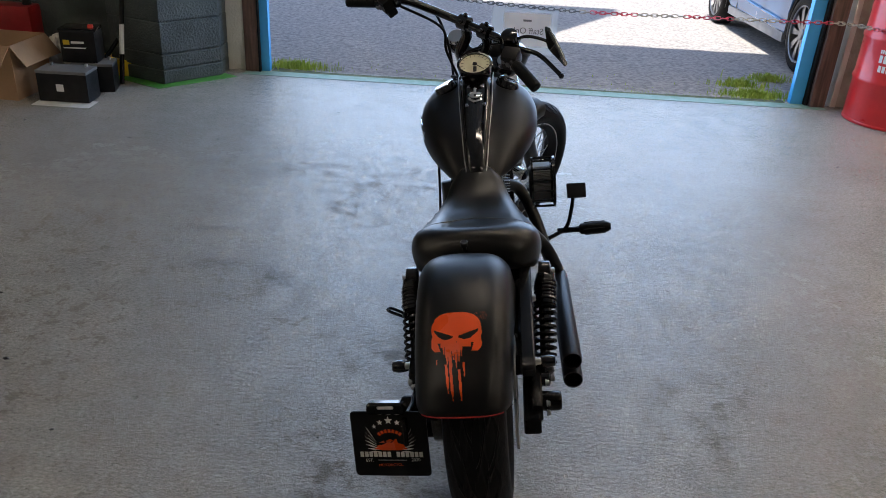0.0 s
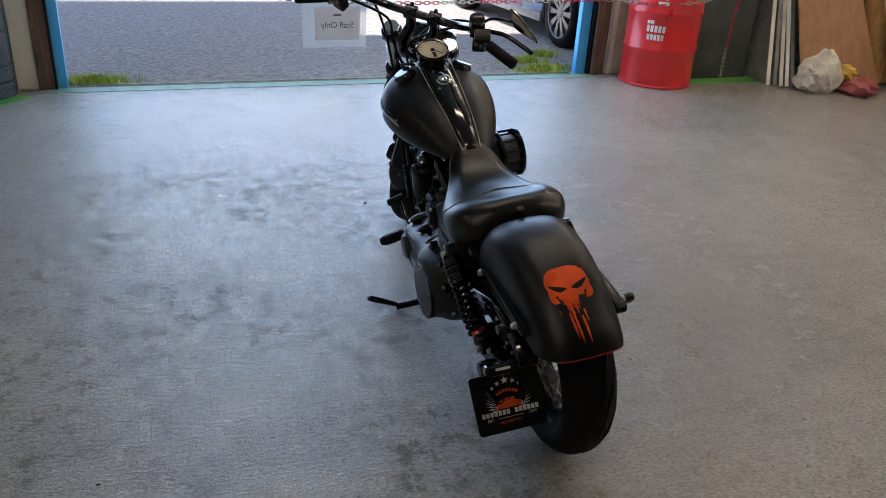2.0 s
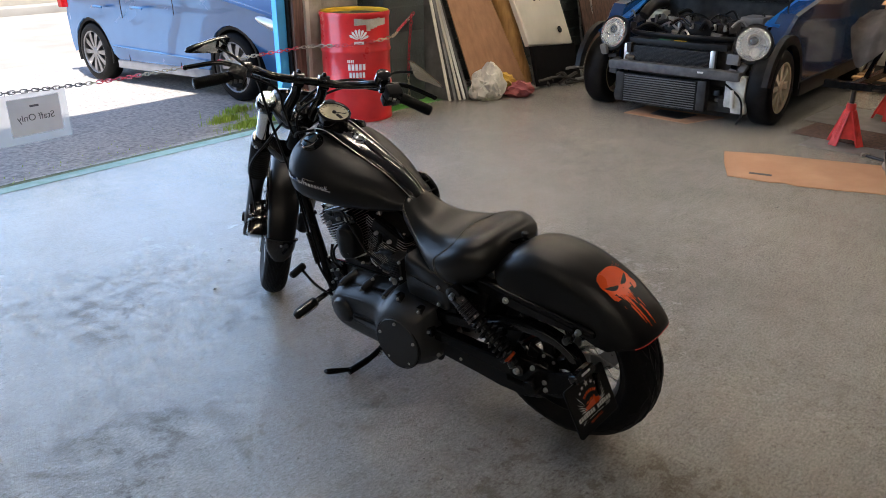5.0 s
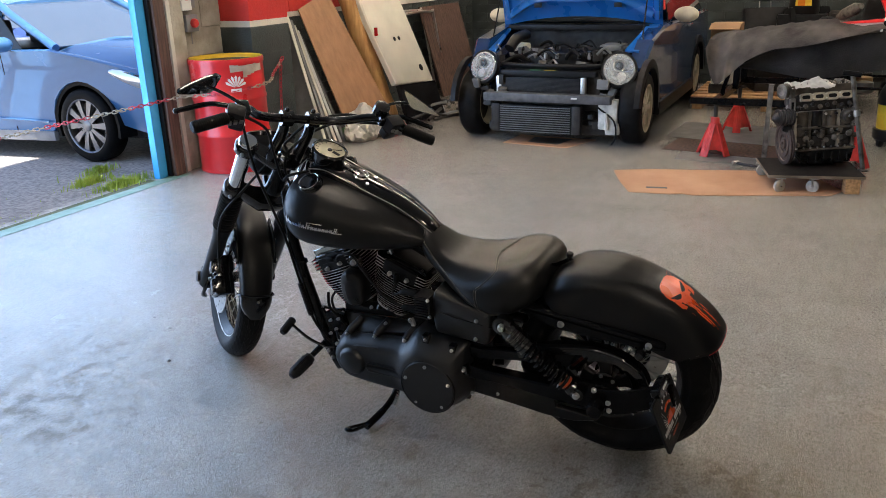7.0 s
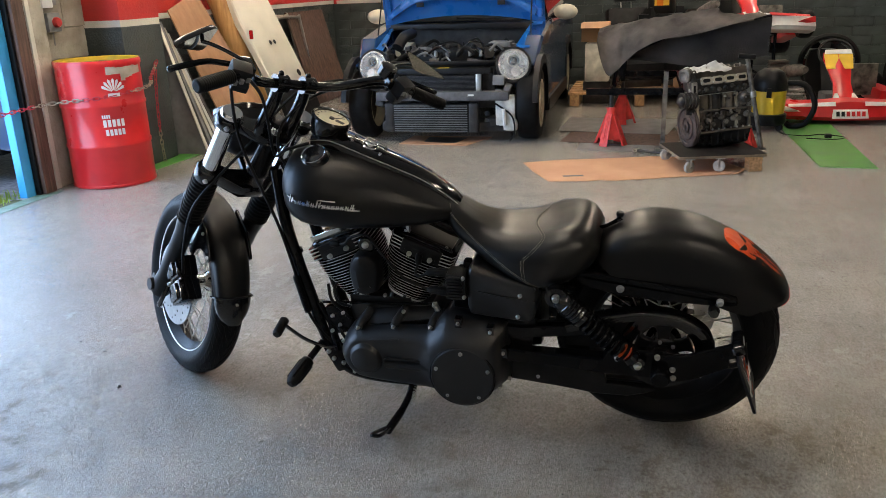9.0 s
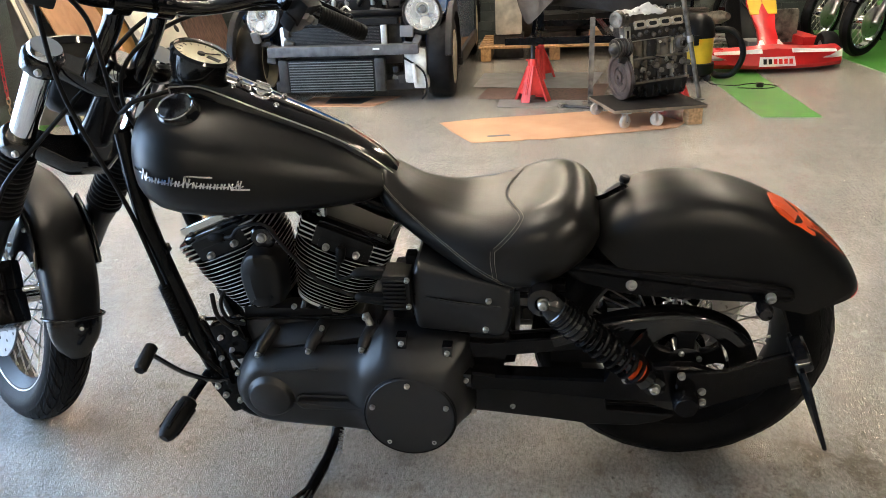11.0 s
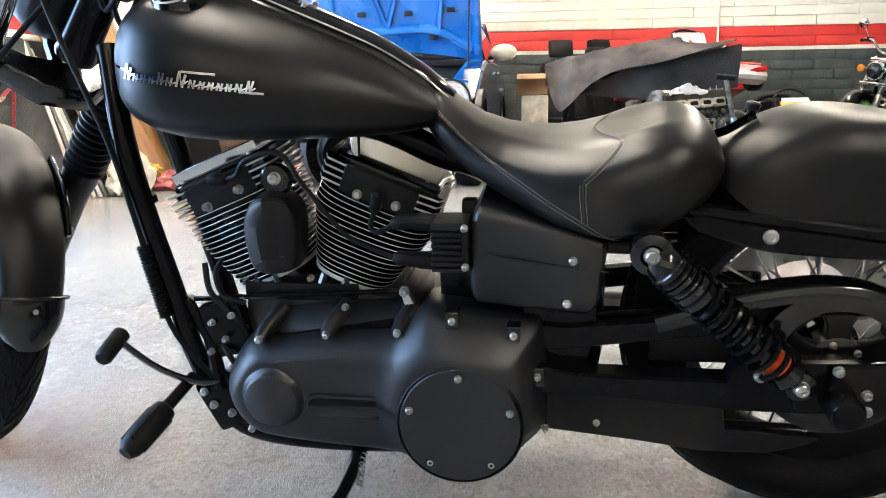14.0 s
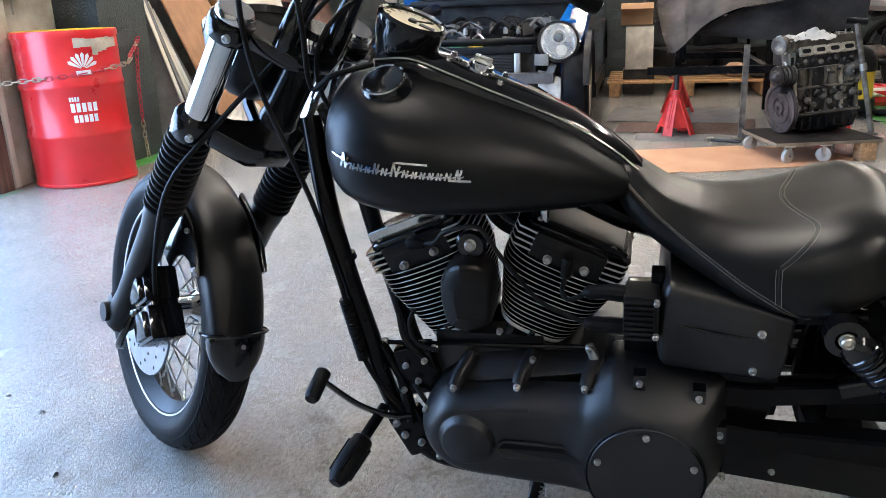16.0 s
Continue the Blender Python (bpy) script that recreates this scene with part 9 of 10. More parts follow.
bmesh.ops.solidify(bm, geom=bm.faces[:], thickness=0.012)
tp = part("felt_sheet", bm, TARP, smooth=60)
tagged(tp, "stiff dusty grey brown car carpet laid over a steel frame", "cover")
# felt sheet behind the engine, coloured dark for the shade under the carpet
SHADEDFELT = mat("felt_in_painted_shade", (0.036, 0.031, 0.028), 0.9, vary=0.35, scale=4, bump=0.8, bump_scale=90, color2=(0.095, 0.083, 0.073))
fb = thing("felt_curtain", None, "felt sheet behind an engine, coloured dark as shade under the carpet", "cover")
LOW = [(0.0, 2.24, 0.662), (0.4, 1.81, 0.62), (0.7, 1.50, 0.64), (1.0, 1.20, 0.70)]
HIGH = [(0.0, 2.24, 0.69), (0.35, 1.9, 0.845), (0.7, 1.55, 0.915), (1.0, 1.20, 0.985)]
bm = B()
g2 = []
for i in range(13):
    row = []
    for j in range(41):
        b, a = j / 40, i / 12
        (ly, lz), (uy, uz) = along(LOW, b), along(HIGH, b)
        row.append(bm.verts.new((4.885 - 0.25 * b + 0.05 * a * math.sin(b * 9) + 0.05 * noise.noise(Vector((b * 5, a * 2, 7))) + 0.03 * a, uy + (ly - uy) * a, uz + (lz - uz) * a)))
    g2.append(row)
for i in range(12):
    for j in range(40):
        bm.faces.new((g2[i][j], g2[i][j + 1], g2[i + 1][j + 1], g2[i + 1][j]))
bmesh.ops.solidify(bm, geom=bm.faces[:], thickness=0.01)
part("sheet", bm, SHADEDFELT, fb, smooth=60)

# ---- pallet with seat, boxes ----
pal = thing("wooden_pallet", pose(7.35, 2.15, 0), "old wooden pallet on the floor", "pallet")
for i in range(6):
    solid("slat", (-0.5 + 0.2 * i, 0, 0.135), (0.12, 1.5, 0.02), PALLETWOOD, pal, 0.003)
for j in range(3):
    solid("runner", (0, -0.68 + 0.68 * j, 0.065), (1.15, 0.1, 0.12), PALLETWOOD, pal, 0.004)
st = thing("removed_car_seat", pose(7.55, 2.22, 0.145, 0, 0, 200), "black cloth car seat taken out and set on a pallet", "car seat")
solid("cushion", (0.05, 0, 0.17), (0.5, 0.5, 0.18), PLASTIC, st, 0.06)
solid("backrest", (-0.28, 0, 0.52), (0.16, 0.48, 0.62), PLASTIC, st, 0.06, pose(0, 0, 0, 0, -14, 0))
solid("headrest", (-0.40, 0, 0.98), (0.10, 0.26, 0.18), PLASTIC, st, 0.04, pose(0, 0, 0, 0, -10, 0))
for y in (-0.06, 0.06):
    rodp("headrest_post", (-0.36, y, 0.80), (-0.39, y, 0.92), 0.007, STEEL, st)
solid("rail", (0.05, 0, 0.04), (0.5, 0.42, 0.08), OILY, st, 0.01)
copy_thing(st, pose(7.65, 1.72, 0.145, 0, 0, 215))
tb = thing("cardboard_carton", pose(7.15, 2.66, 0.0), "small open brown cardboard carton on a white crate", "box")
solid("crate", (0, -0.05, 0.44), (0.35, 0.26, 0.40), mat("white_crate", (0.5, 0.48, 0.42), 0.6, vary=0.2, scale=12), tb, 0.02)
solid("crate_foot", (0, -0.05, 0.12), (0.30, 0.30, 0.24), OILY, tb, 0.02)
solid("carton", (0.1, -0.02, 0.75), (0.28, 0.30, 0.20), CARDBOX, tb, 0.005)
panel("flap", [(-0.04, -0.17, 0.85), (-0.04, 0.13, 0.85), (-0.2, 0.13, 0.80), (-0.2, -0.17, 0.80)], 0.004, CARDBOX, tb)
bl = thing("helmet_box", pose(7.9, 1.95, 0.0), "black plastic tub with yellow and red label on boxes", "tub")
solid("stack", (0, 0, 0.45), (0.3, 0.5, 0.90), PLASTIC, bl, 0.02)
lathed("tub", [(0.15, 0.90), (0.16, 0.92), (0.15, 1.10), (0.13, 1.13), (0, 1.13)], (0, 0, 0), (0, 0, 1), PLASTIC, bl, 24)
solid("label", (-0.157, 0.0, 1.03), (0.012, 0.16, 0.08), YELLOW, bl, 0)
solid("label_band", (-0.165, 0.02, 1.03), (0.006, 0.07, 0.08), AMBER, bl, 0)
for i in range(9):
    p = (7.0 + 0.13 * i, 1.5 + 0.25 * math.sin(i * 2.1), 0.147)
    o = thing("old_part", pose(*p, 0, 0, 37 * i), "grimy old car part lying on a pallet", "car part", "old car parts")
    lathed("hub", [(0.05, 0), (0.09, 0.02), (0.09, 0.08 + 0.02 * (i % 3)), (0.05, 0.13), (0, 0.13)], (0, 0, 0), (0, 0, 1), (OILY, CARDBOX, GREYPLASTIC, WHITE)[i % 4], o, 14)
    solid("arm", (0.12, 0, 0.04), (0.22, 0.06, 0.05), OILY, o, 0.015)

# ---- yellow and black vacuum ----
vc = thing("vacuum_cleaner", pose(5.45, 1.06, 0.0), "yellow and black drum vacuum cleaner on castors", "vacuum cleaner")
lathed("base", [(0.14, 0.05), (0.155, 0.07), (0.155, 0.14), (0.13, 0.145)], (0, 0, 0), (0, 0, 1), PLASTIC, vc, 28)
lathed("drum", [(0.13, 0.14), (0.135, 0.145), (0.14, 0.34), (0.135, 0.345)], (0, 0, 0), (0, 0, 1), YELLOW, vc, 32)
lathed("top", [(0.145, 0.34), (0.15, 0.36), (0.14, 0.43), (0.11, 0.49), (0.06, 0.52), (0, 0.525)], (0, 0, 0), (0, 0, 1), PLASTIC, vc, 28)
for i in range(4):
    a = math.pi / 4 + math.pi / 2 * i
    lathed("castor", [(0.01, -0.015), (0.03, -0.012), (0.03, 0.012), (0.01, 0.015)], (0.13 * math.cos(a), 0.13 * math.sin(a), 0.03), (-math.sin(a), math.cos(a), 0), PLASTIC, vc, 14)
solid("latch", (-0.145, 0.02, 0.33), (0.015, 0.04, 0.08), PLASTIC, vc, 0.006)
bm = B()
tube(bm, spline([(0.0, -0.12, 0.40), (-0.05, -0.28, 0.38), (-0.08, -0.36, 0.22), (-0.06, -0.30, 0.06), (0.0, -0.2, 0.03), (0.1, -0.18, 0.03)], 8), 0.024, 10)
part("hose", bm, RUBBER, vc, smooth=60)
bm = B()
tube(bm, spline([(-0.1, -0.05, 0.05), (-0.25, -0.1, 0.006), (-0.35, -0.25, 0.006), (-0.28, -0.4, 0.006), (-0.4, -0.55, 0.006), (-0.5, -0.45, 0.006), (-0.46, -0.25, 0.006)], 6), 0.005, 6)
part("power_cable", bm, RUBBER, vc, smooth=60)
solid("plug", (-0.42, -0.42, 0.02), (0.05, 0.05, 0.035), PLASTIC, vc, 0.01)

# ---- racing kart ----
def kart(m, label, nose=None, number=None):
    nose, number = nose or REDPAINT, number or YELLOW
    k = thing("racing_kart", m, label, "kart")
    for y in (-0.32, 0.32):
        rodp("chassis_rail", (-0.75, y * 0.9, 0.09), (0.75, y, 0.09), 0.016, STEEL, k)
    for x in (-0.7, -0.2, 0.3, 0.7):
        rodp("cross_tube", (x, -0.32, 0.09), (x, 0.32, 0.09), 0.015, STEEL, k)
    solid("floor_tray", (-0.35, 0, 0.07), (0.8, 0.5, 0.006), GREYPLASTIC, k, 0.001)
    for x, w, y in ((-0.55, 0.13, 0.56), (0.60, 0.20, 0.60)):
        for s in (-1, 1):
            bm = B()
            ringed(bm, [(0.065, -w / 2), (0.12, -w / 2), (0.138, -w / 2 + 0.025), (0.14, 0), (0.138, w / 2 - 0.025), (0.12, w / 2), (0.065, w / 2)], (x, y * s, 0.14), (0, 1, 0), 32)
            tr = part("wheel", bm, TYRE, k)
            lathed("rim", [(0.068, -w / 2 + 0.01), (0.068, w / 2 - 0.02), (0.03, w / 2 - 0.06), (0, w / 2 - 0.06)], (x, y * s, 0.14), (0, s, 0), ALLOY, tr, 24)
    rodp("rear_axle", (0.60, -0.55, 0.14), (0.60, 0.55, 0.14), 0.02, STEEL, k)
    # front fairing
    bm = B()
    rings = []
    for i in range(13):
        y = -0.58 + 1.16 * i / 12
        f = abs(y) / 0.58
        x0 = -0.98 + 0.16 * f ** 2
        hh = 0.10 + 0.05 * (1 - f) + 0.05 * max(0, f - 0.6)
        rings.append([Vector((x0, y, 0.035)), Vector((x0 - 0.03, y, 0.07)), Vector((x0 + 0.02, y, 0.05 + hh)), Vector((x0 + 0.16, y, 0.07 + hh)), Vector((x0 + 0.22, y, 0.08)), Vector((x0 + 0.2, y, 0.035))])
    loft(bm, rings)
    ff = part("front_fairing", bm, nose, k, "front fairing with painted bands", smooth=45)
    for s in (-1, 1):
        panel("white_band", [(-0.985 + 0.004, s * 0.12, 0.165), (-0.93, s * 0.5, 0.155), (-0.90, s * 0.5, 0.175), (-0.955, s * 0.12, 0.198)], 0.003, WHITE if nose is REDPAINT else REDPAINT, ff)
        panel("white_band", [(-0.90, s * 0.34, 0.09), (-0.87, s * 0.57, 0.11), (-0.855, s * 0.57, 0.17), (-0.93, s * 0.45, 0.13)], 0.003, WHITE if nose is REDPAINT else REDPAINT, ff)
    panel("name_bar_ground", [(-1.014, -0.15, 0.06), (-1.014, 0.15, 0.06), (-0.985, 0.14, 0.135), (-0.985, -0.14, 0.135)], 0.003, WHITE, ff)
    for i in range(6):
        panel("name_bar", [(-1.0215, -0.12 + 0.042 * i, 0.08), (-1.0215, -0.12 + 0.042 * i + 0.028, 0.08), (-1.005, -0.12 + 0.042 * i + 0.028, 0.12), (-1.005, -0.12 + 0.042 * i, 0.12)], 0.002, REDPAINT if i < 4 else PLASTIC, ff)
    # steering fairing
    bm = B()
    rings = []
    for x, z, hw, t in ((-0.80, 0.16, 0.14, 0.05), (-0.72, 0.24, 0.085, 0.04), (-0.62, 0.34, 0.075, 0.035), (-0.50, 0.44, 0.10, 0.03), (-0.42, 0.52, 0.13, 0.025), (-0.37, 0.58, 0.12, 0.02)):
        rings.append([Vector((x - 0.01, -hw, z - 0.01)), Vector((x - 0.035, 0, z + 0.005)), Vector((x - 0.01, hw, z - 0.01)), Vector((x + t, hw * 0.9, z - t)), Vector((x + t, -hw * 0.9, z - t))])
    loft(bm, rings)
    nf = part("steering_fairing", bm, REDPAINT, k, "red and white steering fairing with yellow panel", smooth=45)
    panel("number_panel", [(-0.525, -0.115, 0.44), (-0.525, 0.115, 0.44), (-0.425, 0.125, 0.56), (-0.425, -0.125, 0.56)], 0.006, number, nf)
    panel("name_strip", [(-0.428, -0.12, 0.565), (-0.428, 0.12, 0.565), (-0.398, 0.11, 0.60), (-0.398, -0.11, 0.60)], 0.006, WHITE, nf)
    for s in (-1, 1):
        panel("white_edge", [(-0.83, s * 0.04, 0.175), (-0.83, s * 0.13, 0.165), (-0.745, s * 0.08, 0.245), (-0.76, s * 0.06, 0.245)], 0.005, WHITE, nf)
    bm = B()
    ringed(bm, [(0.145, -0.012), (0.157, -0.012), (0.16, 0), (0.157, 0.012), (0.145, 0.012)], (-0.33, 0, 0.56), (-0.75, 0, 0.66), 32)
    part("steering_wheel", bm, PLASTIC, k)
    rodp("steering_column", (-0.33, 0, 0.56), (-0.62, 0, 0.12), 0.012, STEEL, k)
    bm = B()
    rings = []
    for z, hw, x in ((0.08, 0.15, 0.02), (0.2, 0.19, 0.05), (0.35, 0.19, 0.14), (0.5, 0.16, 0.22), (0.56, 0.13, 0.24)):
        rings.append([Vector((x - 0.14, -hw, z)), Vector((x, -hw * 0.8, z)), Vector((x + 0.04, 0, z)), Vector((x, hw * 0.8, z)), Vector((x - 0.14, hw, z)), Vector((x - 0.15, hw * 0.95, z)), Vector((x + 0.0, 0, z + 0.0)), Vector((x - 0.15, -hw * 0.95, z))])
    loft(bm, rings)
    part("seat", bm, PLASTIC, k, smooth=40)
    for s in (-1, 1):
        solid("side_pod", (0.0, 0.52 * s, 0.14), (0.6, 0.16, 0.14), REDPAINT, k, 0.04)
        solid("pod_band", (-0.05, 0.605 * s, 0.16), (0.4, 0.008, 0.05), WHITE, k, 0.002)
    solid("engine", (0.25, 0.38, 0.25), (0.22, 0.2, 0.24), CASTALU, k, 0.03)
    for i in range(5):
        solid("engine_fin", (0.25, 0.38, 0.38 + 0.016 * i), (0.2, 0.18, 0.006), CASTALU, k, 0.002)
    lathed("exhaust", [(0.03, 0), (0.055, 0.1), (0.06, 0.3), (0.03, 0.4), (0, 0.4)], (0.05, 0.40, 0.36), (-0.7, -0.3, 0.1), CASTALU, k, 18)
    solid("radiator", (0.0, -0.36, 0.28), (0.06, 0.24, 0.30), CASTALU, k, 0.01)
    solid("fuel_tank", (-0.3, 0, 0.14), (0.28, 0.16, 0.12), GREYPLASTIC, k, 0.03)
    return k


kart(pose(6.66, 0.40, 0.002, 0, 0, 3), "red and white racing kart with a yellow number panel")
upk = kart(pose(7.4, 1.18, 0.545, 0, 12, 6), "white, red and black racing kart standing on a tall trolley", WHITE, DIAL)
kt = thing("kart_trolley", pose(7.4, 1.18, 0, 0, 0, 6), "tall steel kart trolley", "trolley")
for x, top in ((-0.5, 0.715), (0.5, 0.505)):
    for y in (-0.3, 0.3):
        rodp("leg", (x, y, 0.0), (x * 0.9, y, top), 0.016, FRAMEBLK, kt)
    rodp("rail", (x * 0.9, -0.3, top), (x * 0.9, 0.3, top), 0.014, FRAMEBLK, kt)
    rodp("rail", (x * 0.95, -0.3, 0.25), (x * 0.95, 0.3, 0.25), 0.014, FRAMEBLK, kt)
for y in (-0.3, 0.3):
    rodp("rail", (-0.475, y, 0.25), (0.475, y, 0.25), 0.014, FRAMEBLK, kt)
    rodp("rail", (-0.45, y, 0.715), (0.45, y, 0.505), 0.014, FRAMEBLK, kt)

solid("centre_patch", (-0.995, 0, 0.12), (0.035, 0.26, 0.10), GLOSS, upk, 0.01)
panel("edge_band", [(-0.50, -0.145, 0.45), (-0.50, -0.118, 0.46), (-0.40, -0.128, 0.60), (-0.40, -0.15, 0.59)], 0.006, WHITE, upk)
panel("edge_band", [(-0.50, 0.145, 0.45), (-0.50, 0.118, 0.46), (-0.40, 0.128, 0.60), (-0.40, 0.15, 0.59)], 0.006, WHITE, upk)

# loose alloy wheel by the wall
lw = thing("loose_wheel", pose(7.9, 0.12, 0.32, 0, 0, 80), "black spoked alloy wheel standing by the wall", "wheel")
car_wheel(lw, (0, 0, 0), 1, 0.32, GLOSS, 7, 0.12, 0.86)


# ---- parked motorcycles ----
def parked(m, label, paint):
    k = thing("parked_motorcycle", m, label, "motorcycle", "parked motorcycles")
    for x, w in ((0.75, 0.10), (-0.72, 0.13)):
        bm = B()
        ringed(bm, [(0.235, -w * 0.35), (0.27, -w / 2), (0.30, -w * 0.42), (0.315, 0), (0.30, w * 0.42), (0.27, w / 2), (0.235, w * 0.35)], (x, 0, 0.315), (0, 1, 0), 40)
        t = part("wheel", bm, TYRE, k)
        bm = B()
        ringed(bm, [(0.222, -w * 0.32), (0.238, -w * 0.38), (0.238, w * 0.38), (0.222, w * 0.32)], (x, 0, 0.315), (0, 1, 0), 40)
        part("rim", bm, CHROME, t)
        lathed("hub", [(0.03, -0.06), (0.05, -0.05), (0.05, 0.05), (0.03, 0.06)], (x, 0, 0.315), (0, 1, 0), CHROME, t, 18)
        for i in range(20):
            a = 2 * math.pi * i / 20
            b = a + (0.5 if i % 2 else -0.5)
            rodp("spoke", (x + 0.045 * math.cos(b), 0.04 * (1 if i % 4 < 2 else -1), 0.315 + 0.045 * math.sin(b)), (x + 0.225 * math.cos(a), 0, 0.315 + 0.225 * math.sin(a)), 0.003, STEEL, t, 5)
        lathed("brake_disc", [(0.07, 0.062), (0.14, 0.062), (0.14, 0.067), (0.07, 0.067)], (x, 0, 0.315), (0, 1, 0), STEEL, t, 30)
    for s in (-1, 1):
        rodp("fork_lower", (0.75, 0.10 * s, 0.31), (0.60, 0.10 * s, 0.60), 0.03, STEEL, k, 14)
        rodp("fork_tube", (0.60, 0.10 * s, 0.60), (0.42, 0.10 * s, 0.95), 0.021, CHROME, k, 14)
        lathed("indicator", [(0.015, 0.0), (0.034, 0.02), (0.036, 0.04), (0.02, 0.05), (0, 0.05)], (0.50, 0.17 * s, 0.84), (1, 0.1 * s, 0), AMBER, k, 16)
        rodp("indicator_stem", (0.46, 0.09 * s, 0.86), (0.50, 0.17 * s, 0.84), 0.008, CHROME, k)
        rodp("footpeg", (0.18, 0.2 * s, 0.3), (0.18, 0.36 * s, 0.3), 0.018, RUBBER, k)
        rodp("frame_rail", (0.35, 0.08 * s, 0.85), (0.28, 0.11 * s, 0.2), 0.018, FRAMEBLK, k)
        rodp("swing_arm", (-0.2, 0.12 * s, 0.3), (-0.72, 0.12 * s, 0.315), 0.022, CHROME, k)
        lathed("exhaust", [(0.03, 0), (0.045, 0.1), (0.045, 0.7), (0.03, 0.72), (0, 0.7)], (-0.1, 0.19 * s, 0.24 + 0.04 * s), (-1, 0, 0.05), CHROME, k, 18)
    bm = B()
    rings = []
    for i in range(17):
        a = radians(35 + 125 * i / 16)
        sec = [(-0.066, 0.29), (-0.064, 0.325), (-0.03, 0.342), (0.03, 0.342), (0.064, 0.325), (0.066, 0.29), (0.055, 0.30), (-0.055, 0.30)]
        rings.append([Vector((0.75 + r * math.cos(a), y, 0.315 + r * math.sin(a))) for y, r in sec])
    loft(bm, rings)
    part("front_mudguard", bm, paint, k, smooth=50)
    bm = B()
    rings = []
    for i in range(17):
        a = radians(20 + 130 * i / 16)
        sec = [(-0.09, 0.28), (-0.088, 0.335), (-0.04, 0.36), (0.04, 0.36), (0.088, 0.335), (0.09, 0.28), (0.08, 0.29), (-0.08, 0.29)]
        rings.append([Vector((-0.72 + r * math.cos(a), y, 0.315 + r * math.sin(a))) for y, r in sec])
    loft(bm, rings)
    part("rear_mudguard", bm, paint, k, smooth=50)
    lathed("headlight", [(0.0, -0.1), (0.06, -0.08), (0.085, -0.02), (0.09, 0.03), (0.08, 0.04)], (0.56, 0, 0.83), (1, 0, -0.05), CHROME, k, 28)
    lathed("headlight_glass", [(0.082, 0.036), (0.06, 0.055), (0, 0.062)], (0.56, 0, 0.83), (1, 0, -0.05), CARGLASS, k, 24)
    bm = B()
    tube(bm, spline([(0.16, 0.42, 1.10), (0.24, 0.33, 1.12), (0.34, 0.2, 1.10), (0.38, 0.08, 1.0), (0.38, -0.08, 1.0), (0.34, -0.2, 1.10), (0.24, -0.33, 1.12), (0.16, -0.42, 1.10)], 5), 0.013, 10)
    hb2 = part("handlebar", bm, CHROME, k, smooth=60)
    for s in (-1, 1):
        rodp("grip", (0.25, 0.31 * s, 1.12), (0.15, 0.43 * s, 1.10), 0.018, RUBBER, hb2)
        rodp("mirror_stem", (0.26, 0.3 * s, 1.12), (0.28, 0.36 * s, 1.25), 0.006, CHROME, hb2)
        lathed("mirror", [(0.0, -0.02), (0.05, -0.01), (0.055, 0.0), (0, 0.004)], (0.28, 0.37 * s, 1.27), (-1, 0, 0.1), CHROME, hb2, 20)
        solid("switch", (0.27, 0.28 * s, 1.115), (0.05, 0.05, 0.05), PLASTIC, hb2, 0.01)
    solid("yoke", (0.43, 0, 0.93), (0.09, 0.26, 0.04), CHROME, k, 0.012)
    solid("yoke", (0.55, 0, 0.70), (0.09, 0.26, 0.04), CHROME, k, 0.012)
    bm = B()
    rings = []
    for x, zc, hw, hh in ((0.36, 0.82, 0.05, 0.06), (0.33, 0.83, 0.12, 0.10), (0.2, 0.83, 0.155, 0.12), (0.05, 0.81, 0.13, 0.11), (-0.1, 0.76, 0.08, 0.08), (-0.16, 0.74, 0.04, 0.05)):
        rings.append([Vector((x, hw * math.cos(a), zc + hh * math.sin(a))) for a in (2 * math.pi * i / 20 for i in range(20))])
    loft(bm, rings)
    part("fuel_tank", bm, paint, k, smooth=60)
    bm = B()
    rings = []
    for x, zc, hw in ((-0.12, 0.70, 0.09), (-0.3, 0.66, 0.14), (-0.5, 0.68, 0.15), (-0.62, 0.74, 0.13), (-0.68, 0.74, 0.1)):
        rings.append([Vector((x, hw * math.cos(a), zc + 0.06 * math.sin(a))) for a in (2 * math.pi * i / 16 for i in range(16))])
    loft(bm, rings)
    part("seat", bm, LEATHER, k, smooth=60)
    solid("crankcase", (0.08, 0, 0.30), (0.42, 0.28, 0.22), CASTALU, k, 0.05)
    for s in (-1, 1):
        for i in range(7):
            solid("fin", (0.08 + 0.11 * s + 0.012 * s * i, 0, 0.43 + 0.028 * i), (0.16, 0.19, 0.008), ALLOY if i % 2 else GLOSS, k, 0.002, pose(0, 0, 0, 0, 22 * s, 0))
        solid("cylinder", (0.15 * s + 0.08, 0, 0.52), (0.10, 0.13, 0.24), GLOSS, k, 0.02, pose(0, 0, 0, 0, 22 * s, 0))
    rodp("side_stand", (0.0, 0.14, 0.22), (0.03, 0.30, 0.02), 0.012, CHROME, k)
    return k


pk = parked(pose(6.95, -1.16, 0.012, -7, 0, 128), "black cruiser motorcycle with chrome fork parked on green floor", GLOSS)
copy_thing(pk, pose(6.15, -1.42, 0.012, -7, 0, 124))
copy_thing(pk, pose(7.9, -1.05, 0.012, -7, 0, 132))
copy_thing(pk, pose(5.75, -2.05, 0.012, -7, 0, 120))


# ---- outside: parked cars, yard wall, far building, weeds ----
SILVERRIM = mat("silver_alloy_wheel", (0.30, 0.30, 0.31), 0.3, metal=0.8, vary=0.1)
